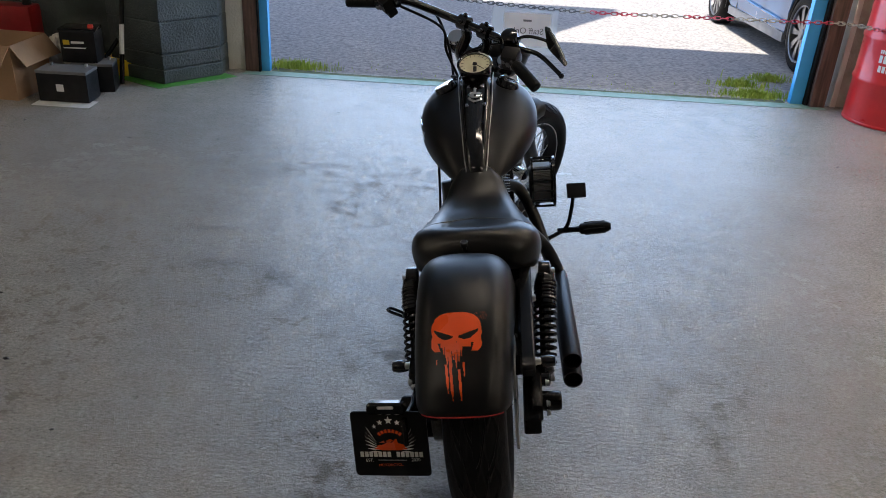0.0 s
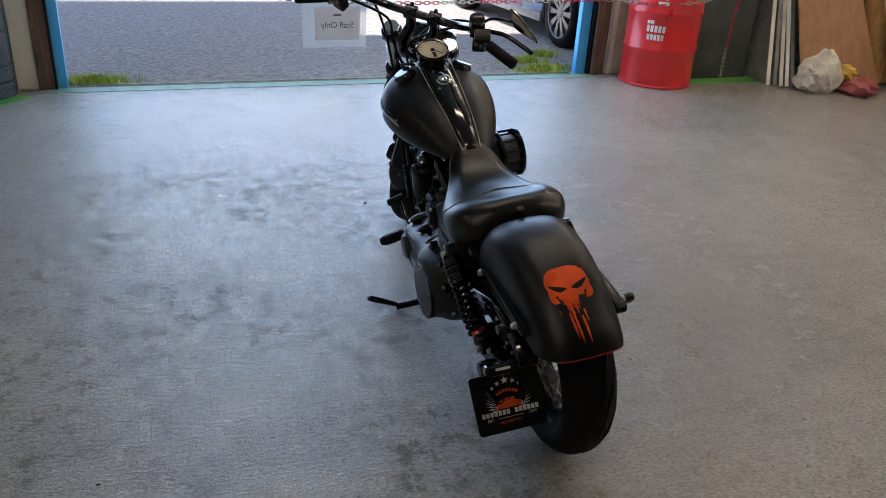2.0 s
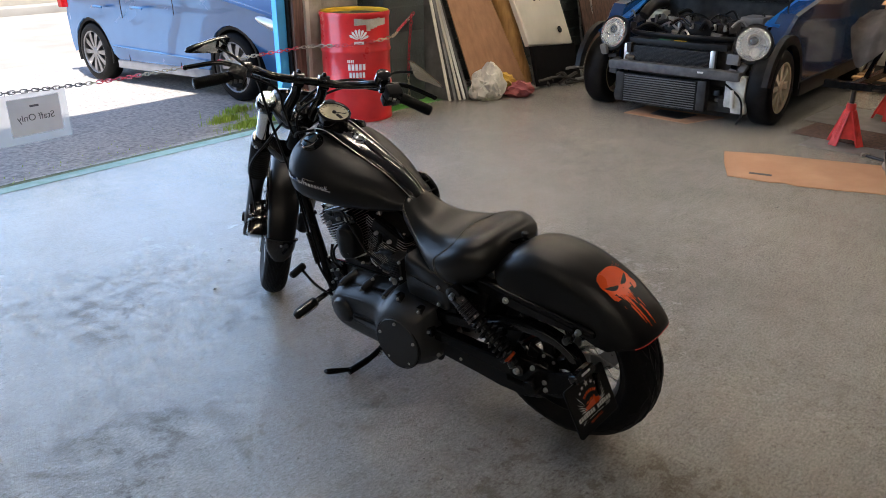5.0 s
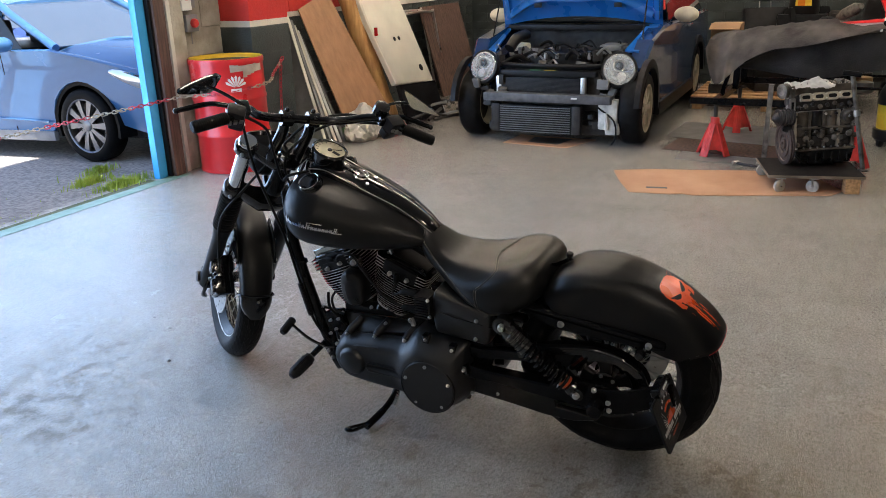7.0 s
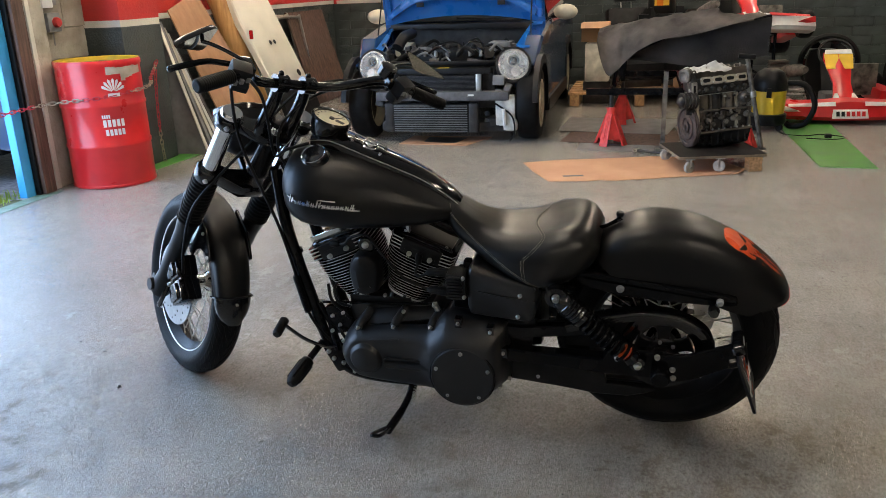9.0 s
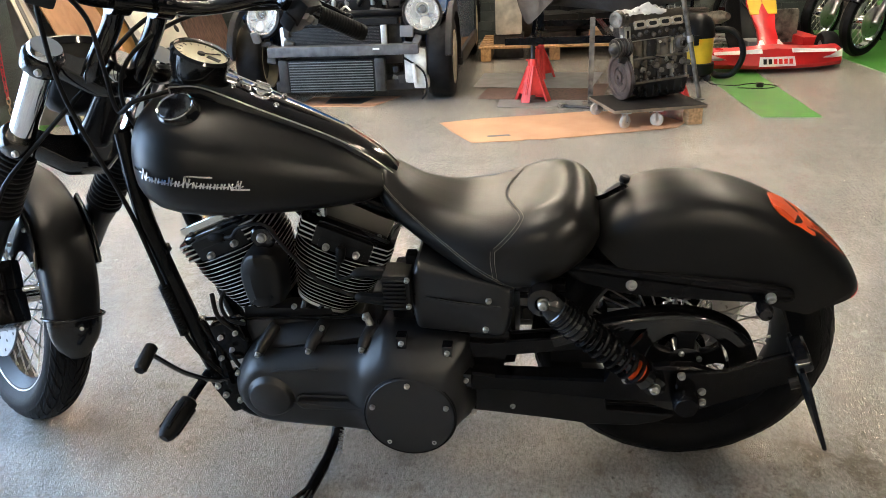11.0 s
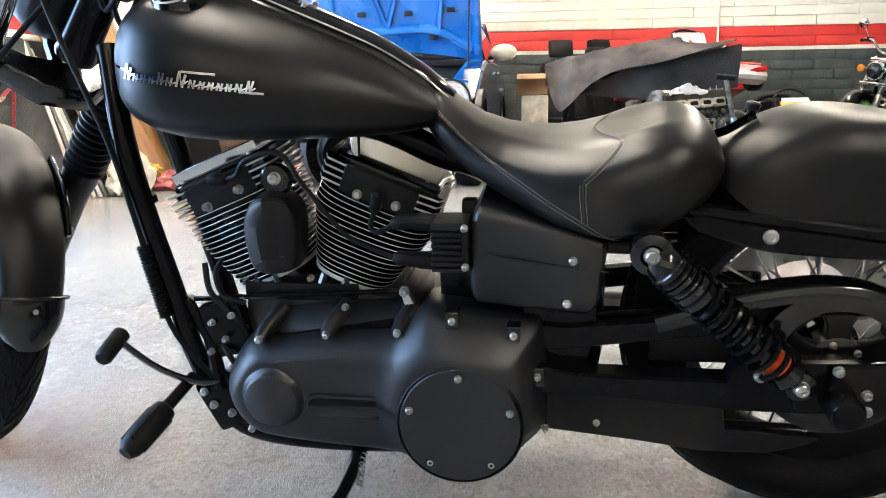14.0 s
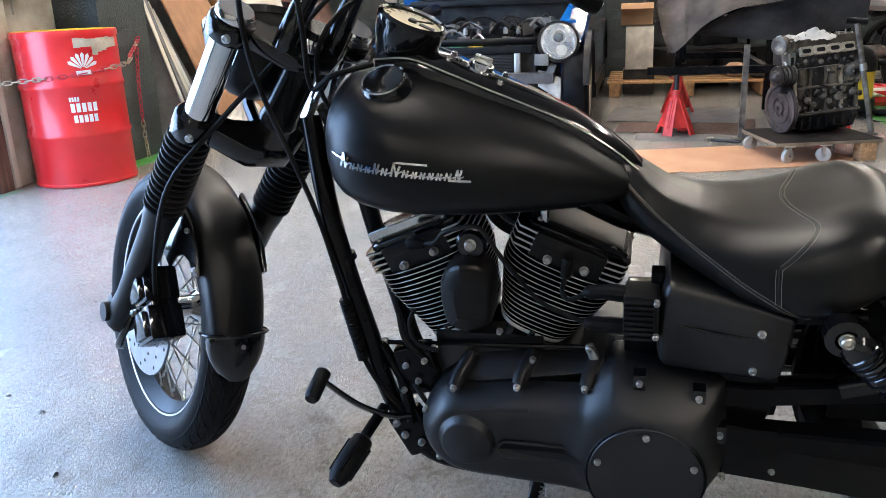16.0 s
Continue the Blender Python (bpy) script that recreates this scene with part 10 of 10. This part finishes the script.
# base paler than other glass, imitating sky reflection and the cabin seen through
SCREENGLASS = mat("windscreen_paled_for_sky", (0.10, 0.13, 0.16), 0.03, vary=0.05, rough_vary=0.01, coat=1.0, spec=1.0)


def hatchback(m, paint, label, estate=False):
    """A family car in its own frame: x to its rear, front axle at 0, y across, wheels on z 0."""
    k = thing("parked_car", m, label, "car", "parked cars")
    WB, HW = 2.66, 0.90
    for x in (0, WB):
        for s in (-1, 1):
            car_wheel(k, (x, s * 0.80, 0.325), s, 0.325, SILVERRIM, 10, 0.2, 0.74)
    low = [(-0.86, 0.34), (-0.88, 0.50), (-0.80, 0.66), (-0.55, 0.80), (0.0, 0.93), (0.35, 0.99), (WB * 0.5, 1.0), (WB + 0.4, 1.02), (WB + 0.72, 0.98), (WB + 0.80, 0.72), (WB + 0.78, 0.40), (WB + 0.66, 0.28)]
    ar = [(WB + 0.385 * math.cos(a), 0.32 + 0.385 * math.sin(a)) for a in (math.pi * i / 10 for i in range(11))]
    af = [(0.385 * math.cos(a), 0.32 + 0.385 * math.sin(a)) for a in (math.pi * i / 10 for i in range(11))]
    ol = low + ar + [(WB - 0.55, 0.20), (0.55, 0.20)] + af + [(-0.6, 0.22)]
    for s in (-1, 1):
        bm = B()
        def put(a, b, h):
            nose = max(0, (-0.1 - a) / 0.78) ** 2 * 0.30 + max(0, (a - WB - 0.3) / 0.5) ** 2 * 0.15
            bulge = -0.05 * ((b - 0.62) / 0.4) ** 2
            return Vector((a, s * (h + bulge - nose), b))
        slab(bm, ol, put, [(0.05, HW - 0.25), (0.0, HW - 0.03), (0.012, HW)])
        part("body_side", bm, paint, k, "", 40)
        for x in (0, WB):
            bm = B()
            rings = []
            for i in range(15):
                a = math.pi * (i - 1) / 12
                d = Vector((math.cos(a), 0, math.sin(a)))
                p = Vector((x, s * (HW - 0.22), 0.32))
                rings.append([p + d * 0.36, p + d * 0.40, p + d * 0.395 + Vector((0, s * 0.205, 0)), p + d * 0.36 + Vector((0, s * 0.20, 0))])
            loft(bm, rings)
            part("wheel_arch", bm, RUBBER, k)
        for a, b in (((0.95, 0.24), (0.98, 0.98)), ((1.95, 0.26), (2.0, 1.0))):
            rodp("door_gap", (a[0], s * (HW - 0.035), a[1]), (b[0], s * (HW - 0.045), b[1]), 0.004, RUBBER, k, 5)
        for x in (1.62, 2.45):
            bm = B()
            tube(bm, spline([(x - 0.11, s * (HW - 0.012), 0.83), (x, s * (HW + 0.018), 0.84), (x + 0.11, s * (HW - 0.012), 0.83)], 4), 0.014, 8)
            part("door_handle", bm, paint, k, smooth=60)
        solid("sill", (WB / 2, s * (HW - 0.05), 0.22), (1.75, 0.05, 0.09), mat("sill_grey", (0.3, 0.31, 0.33), 0.4), k, 0.015)
        rodp("crease", (0.45, s * (HW + 0.001), 0.36), (2.2, s * (HW + 0.002), 0.42), 0.010, paint, k)
        bm = B()
        ball(bm, (0.78, s * (HW + 0.07), 1.05), 0.10, 16, (0.8, 1.1, 0.7))
        mk = part("door_mirror", bm, paint, k, smooth=60)
        rodp("mirror_foot", (0.85, s * (HW - 0.05), 1.0), (0.80, s * (HW + 0.03), 1.02), 0.02, PLASTIC, mk)
        # headlamp and fog lamp
        bm = B()
        ol2 = spline([(-0.78, 0.66, 0), (-0.45, 0.80, 0), (-0.35, 0.78, 0), (-0.55, 0.66, 0), (-0.76, 0.58, 0)], 3, True)
        slab(bm, [(p.x, p.y) for p in ol2], lambda a, b, h: Vector((a - 0.01, s * (h - max(0, (-0.1 - a) / 0.78) ** 2 * 0.30 - 0.05 * ((b - 0.62) / 0.4) ** 2), b)), [(0, HW - 0.04), (0, HW + 0.006), (0.01, HW + 0.01)])
        part("headlight", bm, CHROME, k, "clear bright headlight", 40)
        lathed("fog_lamp", [(0.05, 0), (0.055, 0.02), (0.03, 0.03), (0, 0.03)], (-0.80, s * 0.62, 0.40), (-1, s * 0.5, 0), CHROME, k, 16)
        # glass house
        panel("front_window", [(0.72, s * 0.82, 1.0), (1.58, s * 0.84, 1.01), (1.58, s * 0.68, 1.40), (1.15, s * 0.68, 1.36)], 0.012, CARGLASS, k)
        panel("rear_window", [(1.64, s * 0.84, 1.01), (2.75, s * 0.82, 1.03), (2.55, s * 0.67, 1.38), (1.64, s * 0.68, 1.40)], 0.012, CARGLASS, k)
        bm = B()
        tube(bm, spline([(0.35, s * 0.76, 0.99), (0.9, s * 0.70, 1.28), (1.2, s * 0.66, 1.41), (1.9, s * 0.66, 1.45), (2.7, s * 0.66, 1.40), (3.15, s * 0.70, 1.05)], 6), 0.04, 8)
        part("roof_rail", bm, paint, k, smooth=60)
    panel("windscreen", [(0.36, -0.74, 1.0), (0.36, 0.74, 1.0), (1.18, 0.63, 1.40), (1.18, -0.63, 1.40)], 0.012, SCREENGLASS, k)
    panel("rear_screen", [(3.12, -0.68, 1.06), (3.12, 0.68, 1.06), (2.72, 0.62, 1.39), (2.72, -0.62, 1.39)], 0.012, CARGLASS, k)
    bm = B()
    rings = []
    for x, z, hw in ((1.15, 1.40, 0.64), (1.5, 1.45, 0.65), (2.2, 1.455, 0.65), (2.75, 1.40, 0.63)):
        rings.append([Vector((x, -hw, z - 0.02)), Vector((x, -hw * 0.6, z + 0.01)), Vector((x, hw * 0.6, z + 0.01)), Vector((x, hw, z - 0.02)), Vector((x, hw, z - 0.05)), Vector((x, -hw, z - 0.05))])
    loft(bm, rings)
    part("roof", bm, paint, k, smooth=50)
    bm = B()
    rings = []
    for x, z, hw in ((-0.84, 0.64, 0.52), (-0.6, 0.79, 0.66), (-0.2, 0.89, 0.76), (0.2, 0.965, 0.78), (0.42, 1.0, 0.78)):
        rings.append([Vector((x, -hw, z - 0.05)), Vector((x, -hw * 0.7, z + 0.01)), Vector((x, 0, z + 0.03)), Vector((x, hw * 0.7, z + 0.01)), Vector((x, hw, z - 0.05)), Vector((x, 0, z - 0.08))])
    loft(bm, rings)
    part("bonnet", bm, paint, k, smooth=50)
    bm = B()
    rings = []
    for i in range(11):
        y = -0.62 + 1.24 * i / 10
        x = -0.90 + 0.10 * (y / 0.62) ** 2
        rings.append([Vector((x + 0.12, y, 0.22)), Vector((x, y, 0.30)), Vector((x - 0.02, y, 0.48)), Vector((x + 0.04, y, 0.64)), Vector((x + 0.2, y, 0.66))])
    loft(bm, rings, closed=False)
    part("front_bumper", bm, paint, k, smooth=50)
    solid("grille", (-0.905, 0, 0.54), (0.03, 0.8, 0.12), GLOSS, k, 0.02)
    solid("lower_grille", (-0.90, 0, 0.34), (0.04, 0.9, 0.08), PLASTIC, k, 0.02)
    solid("plate", (-0.925, 0, 0.44), (0.012, 0.5, 0.10), WHITE, k, 0.004)
    for s in (-1, 1):
        solid("tail_light", (WB + 0.74, s * 0.74, 0.88), (0.10, 0.22, 0.16), REDLENS, k, 0.03)
    solid("underbody", (WB / 2, 0, 0.24), (WB + 1.0, 1.4, 0.1), OILY, k, 0.02)
    solid("cabin", (1.75, 0, 0.75), (2.0, 1.2, 0.5), PLASTIC, k, 0.05)
    for y in (-0.36, 0.36):
        solid("seat_back", (1.75, y, 1.0), (0.14, 0.46, 0.5), GREYPLASTIC, k, 0.05)
    return k


hatchback(pose(3.85, 7.42, -0.052, 0, 2.0, 90), STEELBLUE, "steel blue hatchback parked in the yard facing the door")
hatchback(pose(7.2, 12.6, -0.185, 0, 0, 78), mat("dark_blue_estate_paint", (0.03, 0.06, 0.2), 0.25, coat=0.7), "dark blue estate car parked further off in the yard")

yw = B()
box(yw, (-2.0, 19.5, 0.15), (60, 0.5, 0.9), 0.03)
structure(part("wall_yard", yw, mat("pale_render_wall", (0.55, 0.50, 0.40), 0.9, vary=0.15, scale=2, bump=0.3, bump_scale=20)), "low pale sunlit yard wall", "wall")
kb = B()
box(kb, (-2.0, 18.9, -0.13), (60, 0.6, 0.18), 0.03)
structure(part("kerb_far", kb, FARGROUND), "pale stone kerb before the yard wall", "kerb")
fbld = thing("far_building", None, "pale industrial building with a blue roller shutter across the yard", "building")
solid("wall", (6, 32, 2.6), (50, 0.4, 5.6), mat("pale_cladding", (0.55, 0.53, 0.48), 0.8, vary=0.08, scale=1), fbld, 0.02)
solid("roof", (6, 34, 5.5), (52, 5, 0.25), GREYPLASTIC, fbld, 0.05)
SHUT = mat("bright_blue_shutter", (0.03, 0.32, 0.62), 0.4, vary=0.05, scale=4)
for x in (9, 18, -3):
    sh = solid("roller_shutter", (x, 31.75, 1.5), (4.5, 0.1, 3.4), SHUT, fbld, 0.01)
    for i in range(16):
        solid("shutter_slat", (x, 31.69, 0.0 + 0.2 * i), (4.4, 0.05, 0.17), SHUT, sh, 0.02)

# weeds along the sill
GR = random.Random(21)


def tuft(cx, cy, n, spread, hmax, zz):
    bm = B()
    for i in range(n):
        a, rr = GR.uniform(0, 6.28), abs(GR.gauss(0, spread))
        p = Vector((cx + rr * math.cos(a), cy + 0.4 * rr * math.sin(a), zz))
        h, w = hmax * GR.uniform(0.35, 1.0), GR.uniform(0.002, 0.005)
        d = Vector((GR.uniform(-1, 1), GR.uniform(-1, 1), 0)) * h * 0.55
        t = Vector((-d.y, d.x, 0)).normalized() * w if d.length > 0 else Vector((w, 0, 0))
        v = [bm.verts.new(q) for q in (p - t, p + t, p + d * 0.4 + Vector((0, 0, h * 0.7)) + t * 0.7, p + d * 0.4 + Vector((0, 0, h * 0.7)) - t * 0.7, p + d + Vector((0, 0, h)))]
        bm.faces.new(v[:4])
        bm.faces.new((v[3], v[2], v[4]))
    return bm


for cx, cy, n, sp, hm in ((-1.17, 6.40, 1000, 0.14, 0.075), (2.32, 6.40, 1000, 0.15, 0.075), (2.30, 6.72, 500, 0.12, 0.07), (2.60, 6.95, 400, 0.09, 0.07), (0.3, 6.27, 260, 0.7, 0.025), (1.4, 6.27, 260, 0.6, 0.025)):
    o = part("grass_tuft", tuft(cx, cy, n, sp, hm, -0.025), GRASS, smooth=0)
    tagged(o, "fresh green weeds growing along the door sill", "grass", "weeds by the door", "stuff")
sheet("verge_moss", [(-1.32, 6.20), (2.5, 6.20), (2.5, 6.30), (1.2, 6.27), (0.2, 6.29), (-0.9, 6.28), (-1.32, 6.34)], -0.006, MOSS, "mossy dirt strip along the door sill", "moss", 0.006)


# ---- print on the show plate ----
def pprint(name, outline, material, h=0.0016):
    bm = B()
    slab(bm, outline, plate_at, [(0, h - 0.0003), (0, h)])
    return part(name, bm, material, plate, smooth=0)


def star(cx, cy, r):
    return [(cx + (r if i % 2 == 0 else r * 0.42) * math.cos(math.pi / 2 + math.pi * i / 5), cy + (r if i % 2 == 0 else r * 0.42) * math.sin(math.pi / 2 + math.pi * i / 5)) for i in range(10)]


def bar(cx, cy, w, h, a=0.0):
    c, s = math.cos(a), math.sin(a)
    return [(cx + x * c - y * s, cy + x * s + y * c) for x, y in ((-w / 2, -h / 2), (w / 2, -h / 2), (w / 2, h / 2), (-w / 2, h / 2))]


for cx, cy, r in ((0, 0.058, 0.0105), (-0.021, 0.053, 0.0075), (0.021, 0.053, 0.0075), (-0.036, 0.043, 0.006), (0.036, 0.043, 0.006)):
    pprint("star", star(cx, cy, r), WHITE)
for s in (-1, 1):
    for i in range(7):
        a = radians(62 - 11 * i)
        L = 0.052 - 0.0035 * i
        bx, by = s * (0.034 - 0.0015 * i), 0.004 - 0.0038 * i
        tip = (bx + s * L * math.cos(a) * 0.9, by + L * math.sin(a) * 0.82)
        nx, ny = -math.sin(a) * 0.0022, math.cos(a) * 0.0022
        pprint("feather", [(bx, by), (bx + s * L * 0.55 * math.cos(a) - s * nx, by + L * 0.5 * math.sin(a) + ny), tip, (bx + s * L * 0.5 * math.cos(a) + s * nx, by + L * 0.42 * math.sin(a) - ny)], SILVERPRINT)
for i in range(7):
    a = radians(135 - 15 * i)
    pprint("name_bar", bar(0.034 * math.cos(a) * 1.05, 0.006 + 0.026 * math.sin(a), 0.0065, 0.0085, a - math.pi / 2), ORANGE)
for poly in ([(-0.040, -0.014), (-0.032, -0.004), (-0.018, -0.002), (-0.008, 0.004), (0.004, 0.003), (0.012, 0.012), (0.016, 0.012), (0.018, 0.002), (0.032, -0.002), (0.040, -0.014), (0.022, -0.016), (-0.02, -0.016)], [(-0.012, 0.006), (0.0, 0.012), (0.008, 0.008), (0.0, 0.005)], [(-0.028, 0.002), (-0.016, 0.008), (-0.014, 0.003)]):
    pprint("emblem", poly, ORANGE)
for i in range(14):
    if i != 7:
        pprint("name_bar", bar(-0.0725 + 0.0111 * i, -0.0265, 0.0085, 0.013), SILVERPRINT)
pprint("rule", bar(0.0, -0.041, 0.07, 0.0012), SILVERPRINT)


def small_words(text, cx, cy, size, material):
    cu = bpy.data.curves.new("print_words", "FONT")
    cu.body, cu.size, cu.align_x, cu.align_y, cu.extrude = text, size, "CENTER", "CENTER", 0.0001
    tmp = bpy.data.objects.new("tmp", cu)
    scene.collection.objects.link(tmp)
    me = bpy.data.meshes.new_from_object(tmp.evaluated_get(bpy.context.evaluated_depsgraph_get()))
    bpy.data.objects.remove(tmp)
    me.materials.clear()
    me.materials.append(material)
    o = new("print_words", me)
    o.parent = plate
    xr = px if px.cross(py).dot(pn) > 0 else -px
    c = plate_at(cx, cy, 0.0017)
    o.matrix_basis = Matrix(((xr.x, py.x, pn.x, c.x), (xr.y, py.y, pn.y, c.y), (xr.z, py.z, pn.z, c.z), (0, 0, 0, 1)))
    return o


small_words("EST.", -0.055, -0.042, 0.011, SILVERPRINT)
small_words("2020", 0.058, -0.040, 0.011, SILVERPRINT)
small_words("MOTORCYCLES", 0.0, -0.053, 0.0095, ORANGE)


# ---- wall blocks ----
def courses(parent_of, axis, face, lo, hi, z0, z1, bh, bl, material, parent, skip=lambda a, z: False):
    """Blocks on a wall face, joints left open behind them."""
    me = {}
    n = int(round((z1 - z0) / bh))
    for i in range(n):
        x = lo + (-bl / 2 if i % 2 else 0)
        while x < hi - 0.02:
            a, b = max(x, lo), min(x + bl, hi)
            x += bl
            if b - a < 0.06 or skip((a + b) / 2, z0 + (i + 0.5) * bh):
                continue
            key = round(b - a, 3)
            if key not in me:
                bm = B()
                s = (key - 0.006, 0.03, bh - 0.007) if axis == "y" else (0.03, key - 0.006, bh - 0.007)
                box(bm, (0, 0, 0), s, 0.004)
                o = part("block", bm, material, parent)
                me[key] = o.data
            else:
                o = new("block", me[key])
                o.parent = parent
            c = (a + b) / 2
            zz = z0 + (i + 0.5) * bh
            o.matrix_basis = pose(c, face, zz) if axis == "y" else pose(face, c, zz)


courses(None, "x", WALL_X + 0.012, -3.2, 6.2, 0.0, 1.10, 0.11, 0.45, DARKBLOCK, wall_e)
courses(None, "x", WALL_X + 0.012, -3.2, 6.2, 1.145, 1.365, 0.11, 0.90, REDBLOCK, wall_e2)
courses(None, "x", WALL_X + 0.012, -3.2, 6.2, 1.37, 2.03, 0.11, 0.90, WHITEBLOCK, wall_e3)
wl = B()
box(wl, (WALL_X + 0.008, 1.5, 1.1225), (0.03, 9.4, 0.042), 0.004)
structure(part("wall_line_east", wl, WHITEBLOCK), "white paint line along the wall", "wall")
wl = B()
box(wl, (6.36, WALL_Y + 0.008, 1.125), (4.74, 0.03, 0.045), 0.004)
structure(part("wall_line_north", wl, WHITEBLOCK), "white paint line along the wall", "wall")
wn = [o for o in scene.objects if o.name == "wall_north_right"][0]
courses(None, "y", WALL_Y + 0.012, 4.0, 8.7, 0.0, 1.10, 0.11, 0.45, DARKBLOCK, wn)
wn2 = [o for o in scene.objects if o.name == "wall_north_right_band"][0]
courses(None, "y", WALL_Y + 0.012, 4.0, 8.7, 1.15, 1.37, 0.22, 0.45, REDBLOCK, wn2)
wb = [o for o in scene.objects if o.name == "wall_bare"][0]
courses(None, "y", WALL_Y - 0.008, 2.995, 3.455, 0.0, 1.98, 0.22, 0.45, GREYBLOCK, wb)
sk = thing("wall_socket", pose(WALL_X - 0.03, 0.55, 1.12), "pale wall socket below a conduit", "socket")
solid("box", (0, 0, 0), (0.05, 0.14, 0.09), WHITE, sk, 0.008)
rodp("conduit", (0.005, 0.02, 0.045), (0.005, 0.02, 1.0), 0.012, WHITE, sk)
wall("pilaster_east", (WALL_X - 0.012, 1.72, 1.372), (WALL_X + 0.018, 1.92, H), WHITEBLOCK, "cream painted wall pier")


# crumbs of dirt and scraps lying about on the floor
CRM = random.Random(77)
bm = B()
spots = [(CRM.uniform(-3.0, 4.2), CRM.uniform(-1.0, 5.9)) for i in range(70)]
for x, y in spots:
    r = CRM.choice((0.004, 0.005, 0.006, 0.009, 0.013))
    a0 = CRM.uniform(0, 6.28)
    k = CRM.randint(5, 7)
    low = [bm.verts.new((x + r * CRM.uniform(0.5, 1.3) * math.cos(a0 + 6.283 * i / k), y + r * CRM.uniform(0.4, 1.0) * math.sin(a0 + 6.283 * i / k), 0.0006)) for i in range(k)]
    top = bm.verts.new((x, y, r * CRM.uniform(0.25, 0.6)))
    for i in range(k):
        bm.faces.new((low[i], low[(i + 1) % k], top))
tagged(part("floor_crumbs", bm, OILY, smooth=0), "small dark crumbs of dirt scattered on the floor", "dirt", "", "stuff")
